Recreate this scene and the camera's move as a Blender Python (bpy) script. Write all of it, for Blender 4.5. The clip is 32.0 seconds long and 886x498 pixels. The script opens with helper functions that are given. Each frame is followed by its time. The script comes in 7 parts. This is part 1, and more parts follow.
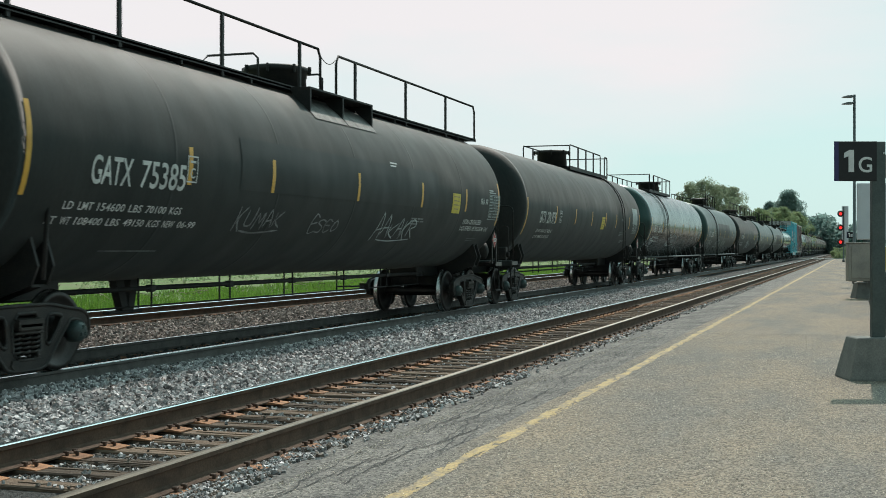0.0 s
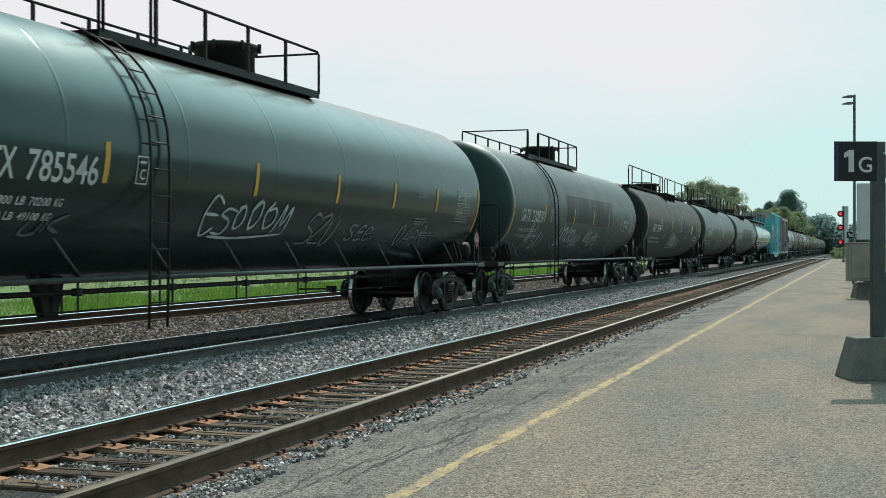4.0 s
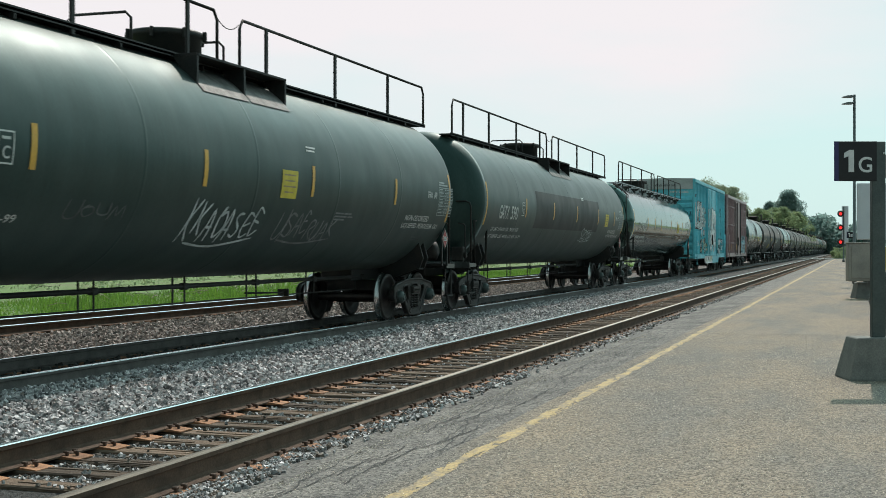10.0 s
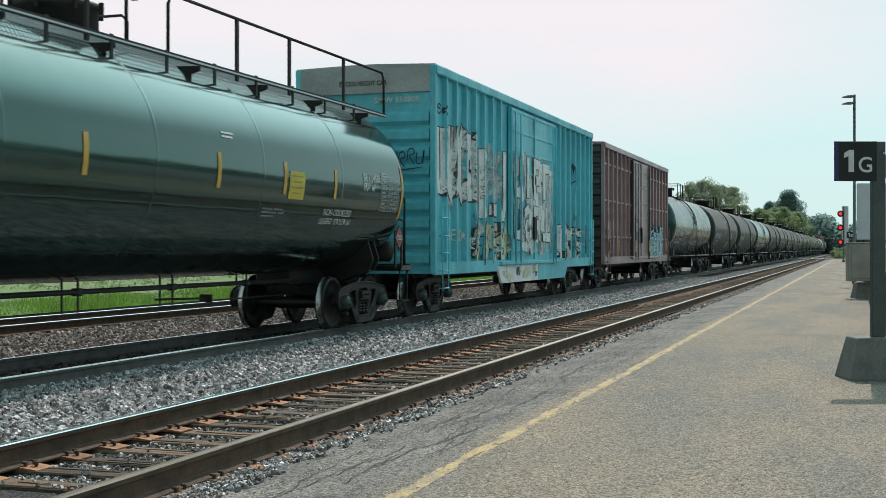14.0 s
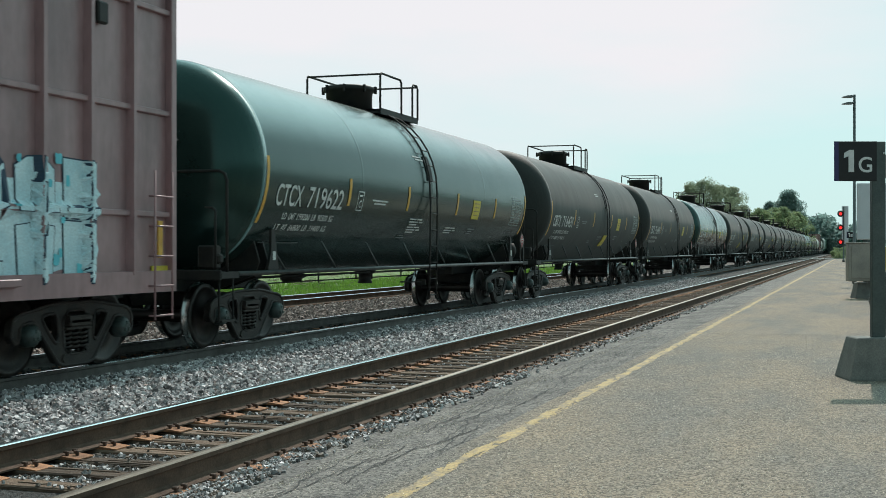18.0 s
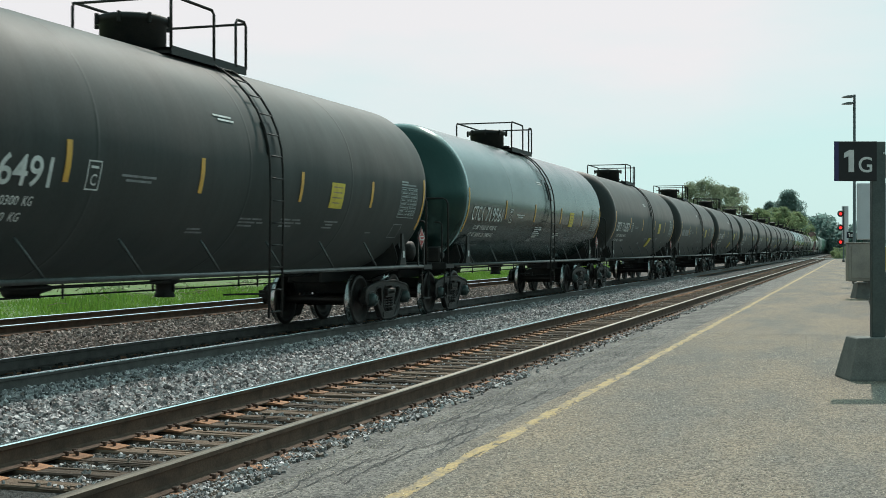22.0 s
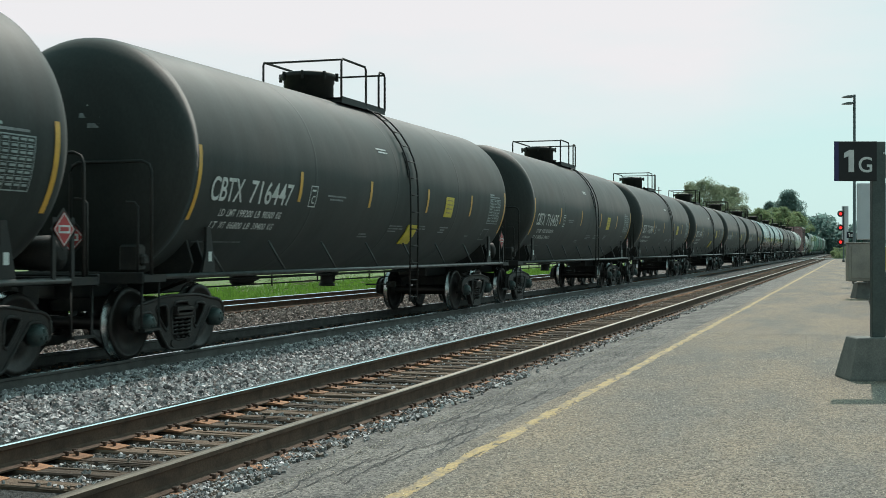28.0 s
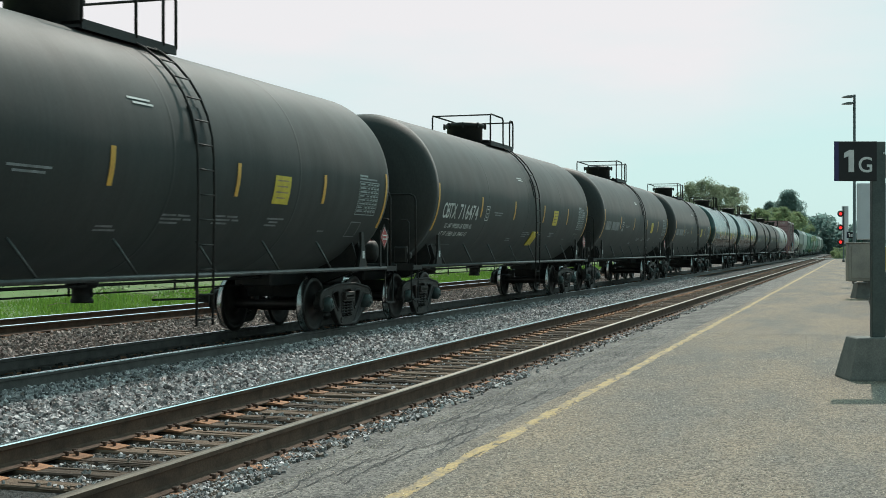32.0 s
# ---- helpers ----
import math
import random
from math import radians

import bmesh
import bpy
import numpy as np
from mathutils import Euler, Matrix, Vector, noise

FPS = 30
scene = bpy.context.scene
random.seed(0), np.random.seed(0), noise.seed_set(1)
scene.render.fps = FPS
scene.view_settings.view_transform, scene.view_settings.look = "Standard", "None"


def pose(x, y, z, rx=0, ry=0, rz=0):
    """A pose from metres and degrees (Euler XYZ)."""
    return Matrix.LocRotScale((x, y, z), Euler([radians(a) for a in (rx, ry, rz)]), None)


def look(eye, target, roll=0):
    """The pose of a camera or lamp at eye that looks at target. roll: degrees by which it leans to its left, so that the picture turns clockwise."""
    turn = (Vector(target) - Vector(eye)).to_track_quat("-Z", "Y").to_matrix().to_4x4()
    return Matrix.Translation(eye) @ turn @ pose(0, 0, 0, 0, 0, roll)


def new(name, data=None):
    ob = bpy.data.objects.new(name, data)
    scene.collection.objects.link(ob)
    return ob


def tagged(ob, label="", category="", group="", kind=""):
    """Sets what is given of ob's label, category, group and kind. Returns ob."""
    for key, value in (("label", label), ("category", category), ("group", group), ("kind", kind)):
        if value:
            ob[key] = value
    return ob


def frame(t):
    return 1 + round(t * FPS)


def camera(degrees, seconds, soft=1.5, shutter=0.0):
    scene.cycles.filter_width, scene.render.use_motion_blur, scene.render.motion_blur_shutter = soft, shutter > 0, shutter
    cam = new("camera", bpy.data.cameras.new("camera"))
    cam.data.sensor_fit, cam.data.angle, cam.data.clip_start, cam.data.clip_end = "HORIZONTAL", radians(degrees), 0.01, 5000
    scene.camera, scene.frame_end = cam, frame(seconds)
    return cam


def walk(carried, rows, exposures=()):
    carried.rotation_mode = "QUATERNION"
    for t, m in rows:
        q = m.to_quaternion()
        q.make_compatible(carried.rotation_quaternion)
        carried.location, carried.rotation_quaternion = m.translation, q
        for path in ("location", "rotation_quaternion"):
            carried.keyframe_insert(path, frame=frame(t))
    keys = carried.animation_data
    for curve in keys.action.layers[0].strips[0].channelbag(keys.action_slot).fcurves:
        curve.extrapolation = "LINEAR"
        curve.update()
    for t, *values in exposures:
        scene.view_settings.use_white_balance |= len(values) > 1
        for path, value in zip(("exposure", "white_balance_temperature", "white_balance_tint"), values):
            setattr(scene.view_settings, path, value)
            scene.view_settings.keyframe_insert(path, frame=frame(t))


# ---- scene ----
from mathutils.geometry import tessellate_polygon

# world: x to the right of the line, y along the rails, z = 0 at the top of the platform track's rails
cam = camera(39.03, 32.0, soft=0.7, shutter=0.1)
walk(cam, [(0.0, pose(0, 0, 1.379, 90, 0, 18.204)), (32.0, pose(0, 0, 1.379, 90, 0, 18.204))],
     exposures=[(0.0, 0.04, 6600, 12), (6.0, 0.0, 6420, 9.5), (8.0, 0.05, 6600, 12), (12.5, 0.07, 6580, 14), (14.0, 0.07, 6520, 15), (16.4, 0.13, 6600, 15.5), (17.3, 0.13, 6600, 15.5),
                (18.4, 0.02, 6350, 9), (22.0, 0.02, 6480, 9.5), (24.0, 0.0, 6400, 7.5), (25.0, 0.0, 6450, 8.5), (28.0, 0.02, 6480, 10), (32.0, 0.02, 6480, 10)])

# ---- light ----
SUN_EL = radians(48)
world = bpy.data.worlds.new("sky")
scene.world = world
world.use_nodes = True
wn, wl = world.node_tree.nodes, world.node_tree.links
wn.clear()
w_out = wn.new("ShaderNodeOutputWorld")
w_bg = wn.new("ShaderNodeBackground")
w_bg.inputs["Strength"].default_value = 0.1
w_sky = wn.new("ShaderNodeTexSky")
w_sky.sky_type = "NISHITA"
w_sky.sun_disc = False
w_sky.sun_elevation = SUN_EL
w_sky.sun_rotation = 0.0
w_sky.air_density = 1.0
w_sky.dust_density = 1.5
w_co = wn.new("ShaderNodeTexCoord")
w_map = wn.new("ShaderNodeMapping")
w_map.inputs["Scale"].default_value = (1.3, 1.3, 5.0)
w_noise = wn.new("ShaderNodeTexNoise")
w_noise.inputs["Scale"].default_value = 2.2
w_noise.inputs["Detail"].default_value = 5.0
w_noise.inputs["Roughness"].default_value = 0.5
w_sep = wn.new("ShaderNodeSeparateXYZ")


def remap(src, a, b, c, d):
    k = wn.new("ShaderNodeMapRange")
    k.inputs["From Min"].default_value, k.inputs["From Max"].default_value = a, b
    k.inputs["To Min"].default_value, k.inputs["To Max"].default_value = c, d
    wl.new(src, k.inputs["Value"])
    return k.outputs["Result"]


def combine(how, a, b):
    k = wn.new("ShaderNodeMath")
    k.operation = how
    wl.new(a, k.inputs[0])
    wl.new(b, k.inputs[1])
    return k.outputs["Value"]


def blend(fac, a, b):
    k = wn.new("ShaderNodeMix")
    k.data_type = "RGBA"
    for value, socket in ((fac, "Factor"), (a, "A"), (b, "B")):
        if isinstance(value, (tuple, float)):
            k.inputs[socket].default_value = value
        else:
            wl.new(value, k.inputs[socket])
    return k.outputs["Result"]


wl.new(w_co.outputs["Generated"], w_map.inputs["Vector"])
wl.new(w_map.outputs["Vector"], w_noise.inputs["Vector"])
wl.new(w_co.outputs["Generated"], w_sep.inputs["Vector"])
# clear sky: pale cyan haze low down, deeper above; a bright cloud bank stands over the line ahead
w_clear = blend(remap(w_sep.outputs["Z"], 0.15, 0.75, 0.0, 1.0), (5.8, 8.45, 8.35, 1), (2.9, 5.1, 5.0, 1))
w_clear = blend(0.12, w_clear, w_sky.outputs["Color"])
w_bank = combine("MINIMUM", remap(w_sep.outputs["Z"], 0.03, 0.20, -0.26, 0.42), remap(w_sep.outputs["Z"], 0.22, 0.42, 0.42, -0.35))
w_bank = combine("ADD", w_bank, w_noise.outputs["Fac"])
w_bank = combine("ADD", w_bank, remap(w_sep.outputs["X"], -0.10, 0.22, 0.0, -0.60))
w_all = blend(remap(w_bank, 0.30, 0.80, 0.0, 0.97), w_clear, (8.5, 8.35, 8.5, 1))
w_dim = wn.new("ShaderNodeVectorMath")           # the sky is brightest towards the sun
w_dim.operation = "SCALE"
wl.new(w_all, w_dim.inputs[0])
wl.new(remap(w_sep.outputs["Y"], -0.9, 0.6, 0.62, 1.0), w_dim.inputs["Scale"])
w_dot = wn.new("ShaderNodeVectorMath")           # and glows through thin cloud round it
w_dot.operation = "DOT_PRODUCT"
wl.new(w_co.outputs["Generated"], w_dot.inputs[0])
w_dot.inputs[1].default_value = (0.0, math.cos(SUN_EL), math.sin(SUN_EL))
w_glow = wn.new("ShaderNodeVectorMath")
w_glow.operation = "SCALE"
wl.new(w_dim.outputs["Vector"], w_glow.inputs[0])
w_near = remap(w_dot.outputs["Value"], 0.80, 0.98, 1.0, 3.4)
w_near.node.interpolation_type = "SMOOTHSTEP"
wl.new(w_near, w_glow.inputs["Scale"])
wl.new(w_glow.outputs["Vector"], w_bg.inputs["Color"])
wl.new(w_bg.outputs["Background"], w_out.inputs["Surface"])

sun_data = bpy.data.lights.new("sun", "SUN")
sun_data.energy = 3.0
sun_data.angle = radians(0.6)
sun_data.color = (1.0, 0.92, 0.83)
sun = new("sun", sun_data)
sun.matrix_world = look((0, 60 * math.cos(SUN_EL), 60 * math.sin(SUN_EL)), (0, 0, 0))
scene.view_settings.exposure = 0.0


# ---- materials ----
def material(name, base, rough=0.6, metal=0.0, second=None, scale=6.0, fine=60.0, spread=0.25, bump=0.15, coat=0.0, spec=0.5, ior=1.5, tint=None, through_light=0.0,
             stretch=(1, 1, 1), per="", emit=0.0, edges=(0.42, 0.62), dist=0.01, dust=0.0, dent=0.0, streak=0.0, vary=(0.35, 1.75)):
    """A painted, cast or mineral surface: base colour with a second tone in large patches, fine grain and relief."""
    m = bpy.data.materials.new(name)
    m.use_nodes = True
    n, l = m.node_tree.nodes, m.node_tree.links
    b = n["Principled BSDF"]
    second = second or tuple(c * (1 - spread) for c in base)
    co = n.new("ShaderNodeTexCoord")
    mp = n.new("ShaderNodeMapping")
    mp.inputs["Scale"].default_value = stretch
    l.new(co.outputs["Object"], mp.inputs["Vector"])
    big = n.new("ShaderNodeTexNoise")
    big.inputs["Scale"].default_value = scale
    big.inputs["Detail"].default_value = 6
    big.inputs["Roughness"].default_value = 0.62
    small = n.new("ShaderNodeTexNoise")
    small.inputs["Scale"].default_value = fine
    small.inputs["Detail"].default_value = 3
    l.new(mp.outputs["Vector"], big.inputs["Vector"])
    l.new(mp.outputs["Vector"], small.inputs["Vector"])
    ramp = n.new("ShaderNodeMapRange")
    ramp.inputs["From Min"].default_value, ramp.inputs["From Max"].default_value = edges
    l.new(big.outputs["Fac"], ramp.inputs["Value"])
    mix = n.new("ShaderNodeMix")
    mix.data_type = "RGBA"
    mix.inputs["A"].default_value, mix.inputs["B"].default_value = (*base, 1), (*second, 1)
    l.new(ramp.outputs["Result"], mix.inputs["Factor"])
    grain = n.new("ShaderNodeMapRange")
    grain.inputs["From Min"].default_value, grain.inputs["From Max"].default_value = 0.3, 0.7
    grain.inputs["To Min"].default_value, grain.inputs["To Max"].default_value = 1 - spread, 1 + spread
    l.new(small.outputs["Fac"], grain.inputs["Value"])
    mul = n.new("ShaderNodeVectorMath")
    mul.operation = "SCALE"
    l.new(mix.outputs["Result"], mul.inputs[0])
    l.new(grain.outputs["Result"], mul.inputs["Scale"])
    out = mul.outputs["Vector"]
    if per:
        if per == "island":
            src = n.new("ShaderNodeNewGeometry").outputs["Random Per Island"]
        else:
            src = n.new("ShaderNodeObjectInfo").outputs["Random"]
        rr = n.new("ShaderNodeMapRange")
        rr.inputs["To Min"].default_value, rr.inputs["To Max"].default_value = (0.82, 1.18) if through_light else vary
        l.new(src, rr.inputs["Value"])
        mul2 = n.new("ShaderNodeVectorMath")
        mul2.operation = "SCALE"
        l.new(out, mul2.inputs[0])
        l.new(rr.outputs["Result"], mul2.inputs["Scale"])
        out = mul2.outputs["Vector"]
    if streak:                                    # rain and spill marks that run down the shell
        mp2 = n.new("ShaderNodeMapping")
        mp2.inputs["Scale"].default_value = (0.3, 2.6, 0.22)
        l.new(co.outputs["Object"], mp2.inputs["Vector"])
        run = n.new("ShaderNodeTexNoise")
        run.inputs["Scale"].default_value = 1.6
        run.inputs["Detail"].default_value = 7
        run.inputs["Roughness"].default_value = 0.68
        l.new(mp2.outputs["Vector"], run.inputs["Vector"])
        rs_ = n.new("ShaderNodeMapRange")
        rs_.inputs["From Min"].default_value, rs_.inputs["From Max"].default_value = 0.35, 0.68
        rs_.inputs["To Min"].default_value, rs_.inputs["To Max"].default_value = 1 - 0.5 * streak, 1 + streak
        l.new(run.outputs["Fac"], rs_.inputs["Value"])
        mul3 = n.new("ShaderNodeVectorMath")
        mul3.operation = "SCALE"
        l.new(out, mul3.inputs[0])
        l.new(rs_.outputs["Result"], mul3.inputs["Scale"])
        out = mul3.outputs["Vector"]
    l.new(out, b.inputs["Base Color"])
    rg = n.new("ShaderNodeMapRange")
    rg.inputs["To Min"].default_value, rg.inputs["To Max"].default_value = max(0.02, rough - 0.1), min(1, rough + 0.1)
    l.new(big.outputs["Fac"], rg.inputs["Value"])
    l.new(rg.outputs["Result"], b.inputs["Roughness"])
    b.inputs["Metallic"].default_value = metal
    b.inputs["Coat Weight"].default_value = coat
    b.inputs["Coat Roughness"].default_value = 0.06
    b.inputs["Coat IOR"].default_value = ior
    b.inputs["IOR"].default_value = ior
    b.inputs["Specular IOR Level"].default_value = spec
    if dust:                                      # a dust film whose low-angle sheen also stands in for distance haze
        b.inputs["Sheen Weight"].default_value = dust
        b.inputs["Sheen Roughness"].default_value = 0.45
        b.inputs["Sheen Tint"].default_value = (0.9, 0.88, 0.84, 1)
    if tint:
        b.inputs["Specular Tint"].default_value = (*tint, 1)
    if through_light:
        tl = n.new("ShaderNodeBsdfTranslucent")
        sh = n.new("ShaderNodeMixShader")
        sh.inputs["Fac"].default_value = through_light
        l.new(out, tl.inputs["Color"])
        l.new(b.outputs["BSDF"], sh.inputs[1])
        l.new(tl.outputs["BSDF"], sh.inputs[2])
        l.new(sh.outputs["Shader"], n["Material Output"].inputs["Surface"])
    if bump:
        bp = n.new("ShaderNodeBump")
        bp.inputs["Strength"].default_value = bump
        bp.inputs["Distance"].default_value = dist
        l.new(small.outputs["Fac"], bp.inputs["Height"])
        l.new(bp.outputs["Normal"], b.inputs["Normal"])
    if dent:                                      # shallow waves and dents in the plate
        wave = n.new("ShaderNodeTexNoise")
        wave.inputs["Scale"].default_value = 0.9
        wave.inputs["Detail"].default_value = 1.5
        l.new(co.outputs["Object"], wave.inputs["Vector"])
        dn = n.new("ShaderNodeBump")
        dn.inputs["Strength"].default_value = 1.0
        dn.inputs["Distance"].default_value = dent
        l.new(wave.outputs["Fac"], dn.inputs["Height"])
        if bump:
            l.new(dn.outputs["Normal"], bp.inputs["Normal"])
        else:
            l.new(dn.outputs["Normal"], b.inputs["Normal"])
    if emit:
        b.inputs["Emission Color"].default_value = (*base, 1)
        b.inputs["Emission Strength"].default_value = emit
    return m


M = {}
# rolling stock
M["black_matte"] = material("worn_black_paint", (0.0215, 0.0280, 0.0265), 0.60, 0, (0.031, 0.0335, 0.0315), 0.9, 40, 0.12, 0.03, spec=0.24, stretch=(1, 0.8, 0.35), dust=0.13, dent=0.03, streak=0.25)
# green specular tints put the teal of a reflected sky into the paint
M["black_green"] = material("faded_black_green_paint", (0.0145, 0.0290, 0.0270), 0.42, 0, (0.024, 0.037, 0.034), 0.8, 40, 0.12, 0.02, spec=0.42, tint=(0.6, 1.0, 0.93), stretch=(1, 0.7, 0.35), dust=0.06, dent=0.04, streak=0.3)
M["black_soot"] = material("sooty_black_paint", (0.0165, 0.0215, 0.0210), 0.60, 0, (0.024, 0.027, 0.0255), 0.9, 40, 0.12, 0.03, spec=0.18, stretch=(1, 0.8, 0.35), dust=0.12, dent=0.06, streak=0.25)
M["gloss_black"] = material("washed_gloss_black_paint", (0.0105, 0.0205, 0.0195), 0.22, 0, (0.016, 0.026, 0.024), 0.8, 50, 0.08, 0.0, spec=0.5, ior=1.58, tint=(0.58, 1.0, 0.93), dent=0.008, streak=0.2)
M["gloss_clear"] = material("mirror_gloss_black_paint", (0.008, 0.016, 0.0145), 0.09, 0, (0.012, 0.020, 0.018), 0.8, 50, 0.06, 0.0, spec=0.5, ior=1.95, tint=(0.55, 1.0, 0.90), dent=0.006, streak=0.15)
M["gloss_green"] = material("gloss_green_black_paint", (0.009, 0.0225, 0.0210), 0.22, 0, (0.014, 0.028, 0.0255), 0.8, 50, 0.08, 0.0, spec=0.5, ior=1.6, tint=(0.55, 1.0, 0.92), dent=0.008, streak=0.2)
# dark lock rods, and boxcar ends with their shade put into the colour
M["brown_black"] = material("brown_black_paint_and_shade", (0.034, 0.030, 0.028), 0.55, 0, (0.050, 0.041, 0.035), 0.8, 40, 0.16, 0.04)
M["grey_paint"] = material("pale_grey_tank_paint", (0.42, 0.43, 0.42), 0.45, 0, (0.34, 0.33, 0.31), 0.9, 30, 0.1, 0.03)
M["patch"] = material("fresh_black_paint_patch", (0.0150, 0.0205, 0.0200), 0.52, 0, (0.019, 0.0245, 0.024), 1.2, 40, 0.1, 0.02, spec=0.24, dust=0.05, dent=0.06, streak=0.15)
M["steel_dark"] = material("grimy_black_steel", (0.017, 0.018, 0.0175), 0.58, 0.0, (0.028, 0.026, 0.023), 4, 60, 0.25, 0.1, spec=0.3)
M["truck"] = material("dusty_cast_steel", (0.020, 0.019, 0.018), 0.55, 0.1, (0.042, 0.036, 0.031), 4, 70, 0.3, 0.2, spec=0.35)
M["bearing"] = material("greasy_teal_bearing_cap", (0.045, 0.075, 0.072), 0.4, 0.2, (0.03, 0.045, 0.043), 6, 60, 0.25, 0.1)
M["wheel"] = material("dark_rolled_steel", (0.022, 0.020, 0.019), 0.45, 0.4, (0.036, 0.030, 0.026), 5, 60, 0.25, 0.1)
M["tread"] = material("polished_tread_steel", (0.45, 0.45, 0.44), 0.25, 1.0, None, 8, 60, 0.1, 0.02)
M["sill"] = material("worn_sill_steel", (0.055, 0.064, 0.062), 0.32, 0.0, (0.030, 0.034, 0.033), 5, 50, 0.2, 0.05)
M["yellow"] = material("reflective_yellow_strip", (0.72, 0.40, 0.055), 0.42, 0, (0.60, 0.32, 0.05), 6, 80, 0.12, 0.02)
M["yellow_sign"] = material("yellow_placard", (0.68, 0.55, 0.05), 0.5, 0, (0.58, 0.45, 0.05), 7, 60, 0.1, 0.02)
M["white"] = material("white_stencil_paint", (0.66, 0.68, 0.66), 0.55, 0, (0.50, 0.52, 0.50), 4, 90, 0.14, 0.02)
M["faded"] = material("faded_stencil_paint", (0.24, 0.26, 0.26), 0.6, 0, (0.15, 0.16, 0.16), 4, 90, 0.2, 0.02)
M["graffiti"] = material("white_spray_paint", (0.55, 0.62, 0.62), 0.6, 0, (0.35, 0.40, 0.40), 3, 60, 0.2, 0.02)
M["ghost"] = material("thin_spray_paint", (0.13, 0.15, 0.15), 0.6, 0, (0.06, 0.07, 0.07), 3, 60, 0.2, 0.02)
M["red"] = material("red_placard", (0.42, 0.035, 0.035), 0.5, 0, None, 6, 60, 0.1, 0.02)
M["pale_sign"] = material("pale_info_plate", (0.34, 0.40, 0.39), 0.5, 0, (0.26, 0.30, 0.30), 6, 60, 0.1, 0.02)
M["blue_box"] = material("weathered_cyan_blue_paint", (0.12, 0.56, 0.65), 0.48, 0, (0.085, 0.44, 0.53), 0.9, 9, 0.08, 0.04, stretch=(1, 1, 0.6), dent=0.012, streak=0.18)
M["blue_grey"] = material("pale_grey_weathered_paint", (0.40, 0.43, 0.43), 0.6, 0, (0.31, 0.33, 0.33), 1.2, 30, 0.12, 0.06)
M["brown_box"] = material("oxide_brown_paint", (0.325, 0.196, 0.203), 0.36, 0, (0.240, 0.146, 0.153), 0.9, 9, 0.07, 0.04, stretch=(1, 1, 0.6), dent=0.012, streak=0.15)
M["cream"] = material("chalky_spray_paint", (0.88, 0.88, 0.86), 0.6, 0, (0.72, 0.76, 0.75), 2.2, 40, 0.16, 0.03)
M["cyan"] = material("pale_cyan_spray_paint", (0.60, 0.76, 0.80), 0.6, 0, (0.46, 0.66, 0.72), 2, 40, 0.14, 0.03)
M["navy"] = material("navy_spray_paint", (0.02, 0.05, 0.09), 0.6, 0, None, 2, 40, 0.2, 0.03)


def worn(name, base, second, low, high):
    """Sprayed paint that has faded and flaked: the ground shows through in streaks."""
    m = material(name, base, 0.6, 0, second, 2.2, 40, 0.16, 0.03, stretch=(1, 1.4, 0.6))
    n, l = m.node_tree.nodes, m.node_tree.links
    flake = n.new("ShaderNodeTexNoise")
    flake.inputs["Scale"].default_value = 3.2
    flake.inputs["Detail"].default_value = 9
    flake.inputs["Roughness"].default_value = 0.7
    l.new(n["Mapping"].outputs["Vector"], flake.inputs["Vector"])
    k = n.new("ShaderNodeMapRange")
    k.inputs["From Min"].default_value, k.inputs["From Max"].default_value = low, high
    l.new(flake.outputs["Fac"], k.inputs["Value"])
    mix = n.new("ShaderNodeMixShader")
    l.new(k.outputs["Result"], mix.inputs["Fac"])
    l.new(n["Principled BSDF"].outputs["BSDF"], mix.inputs[1])
    l.new(n.new("ShaderNodeBsdfTransparent").outputs["BSDF"], mix.inputs[2])
    l.new(mix.outputs["Shader"], n["Material Output"].inputs["Surface"])
    return m


M["worn_cream"] = worn("faded_chalky_spray_paint", (0.90, 0.91, 0.90), (0.70, 0.75, 0.75), 0.54, 0.76)
M["worn_grey"] = worn("faded_grey_wash_paint", (0.70, 0.75, 0.75), (0.52, 0.60, 0.61), 0.42, 0.64)
M["worn_straw"] = worn("faded_straw_spray_paint", (0.78, 0.76, 0.52), (0.62, 0.62, 0.48), 0.48, 0.70)
M["worn_maroon"] = worn("faded_maroon_outline_paint", (0.13, 0.055, 0.065), (0.09, 0.05, 0.06), 0.46, 0.66)
M["worn_navy"] = worn("faded_black_outline_paint", (0.03, 0.045, 0.06), (0.05, 0.06, 0.07), 0.46, 0.66)
M["grime"] = worn("black_grime_streak", (0.04, 0.042, 0.042), (0.06, 0.06, 0.06), 0.38, 0.56)
M["green_hopper"] = material("dull_green_paint", (0.06, 0.17, 0.13), 0.6, 0, None, 1, 30, 0.15, 0.03)
# line side
M["rail_side"] = material("rust_brown_rail", (0.125, 0.082, 0.060), 0.85, 0.0, (0.085, 0.058, 0.045), 5, 80, 0.2, 0.15, spec=0.16)
M["rail_side_dark"] = material("grey_brown_rail", (0.115, 0.105, 0.098), 0.7, 0.0, (0.08, 0.074, 0.068), 5, 80, 0.2, 0.15)
M["rail_top"] = material("dull_worn_rail_head", (0.20, 0.165, 0.13), 0.48, 1.0, (0.13, 0.108, 0.088), 3, 90, 0.1, 0.02, stretch=(1, 0.15, 1))
M["rail_mirror"] = material("mirror_worn_rail_head", (0.46, 0.52, 0.53), 0.26, 1.0, (0.38, 0.42, 0.43), 3, 90, 0.05, 0.0, stretch=(1, 0.15, 1))
# the train's shade is put into these stone and tie colours
M["ballast_shaded"] = material("shade_dark_ballast", (0.075, 0.072, 0.068), 0.9, 0, (0.045, 0.043, 0.04), 8, 90, 0.25, 0.3, per="island")
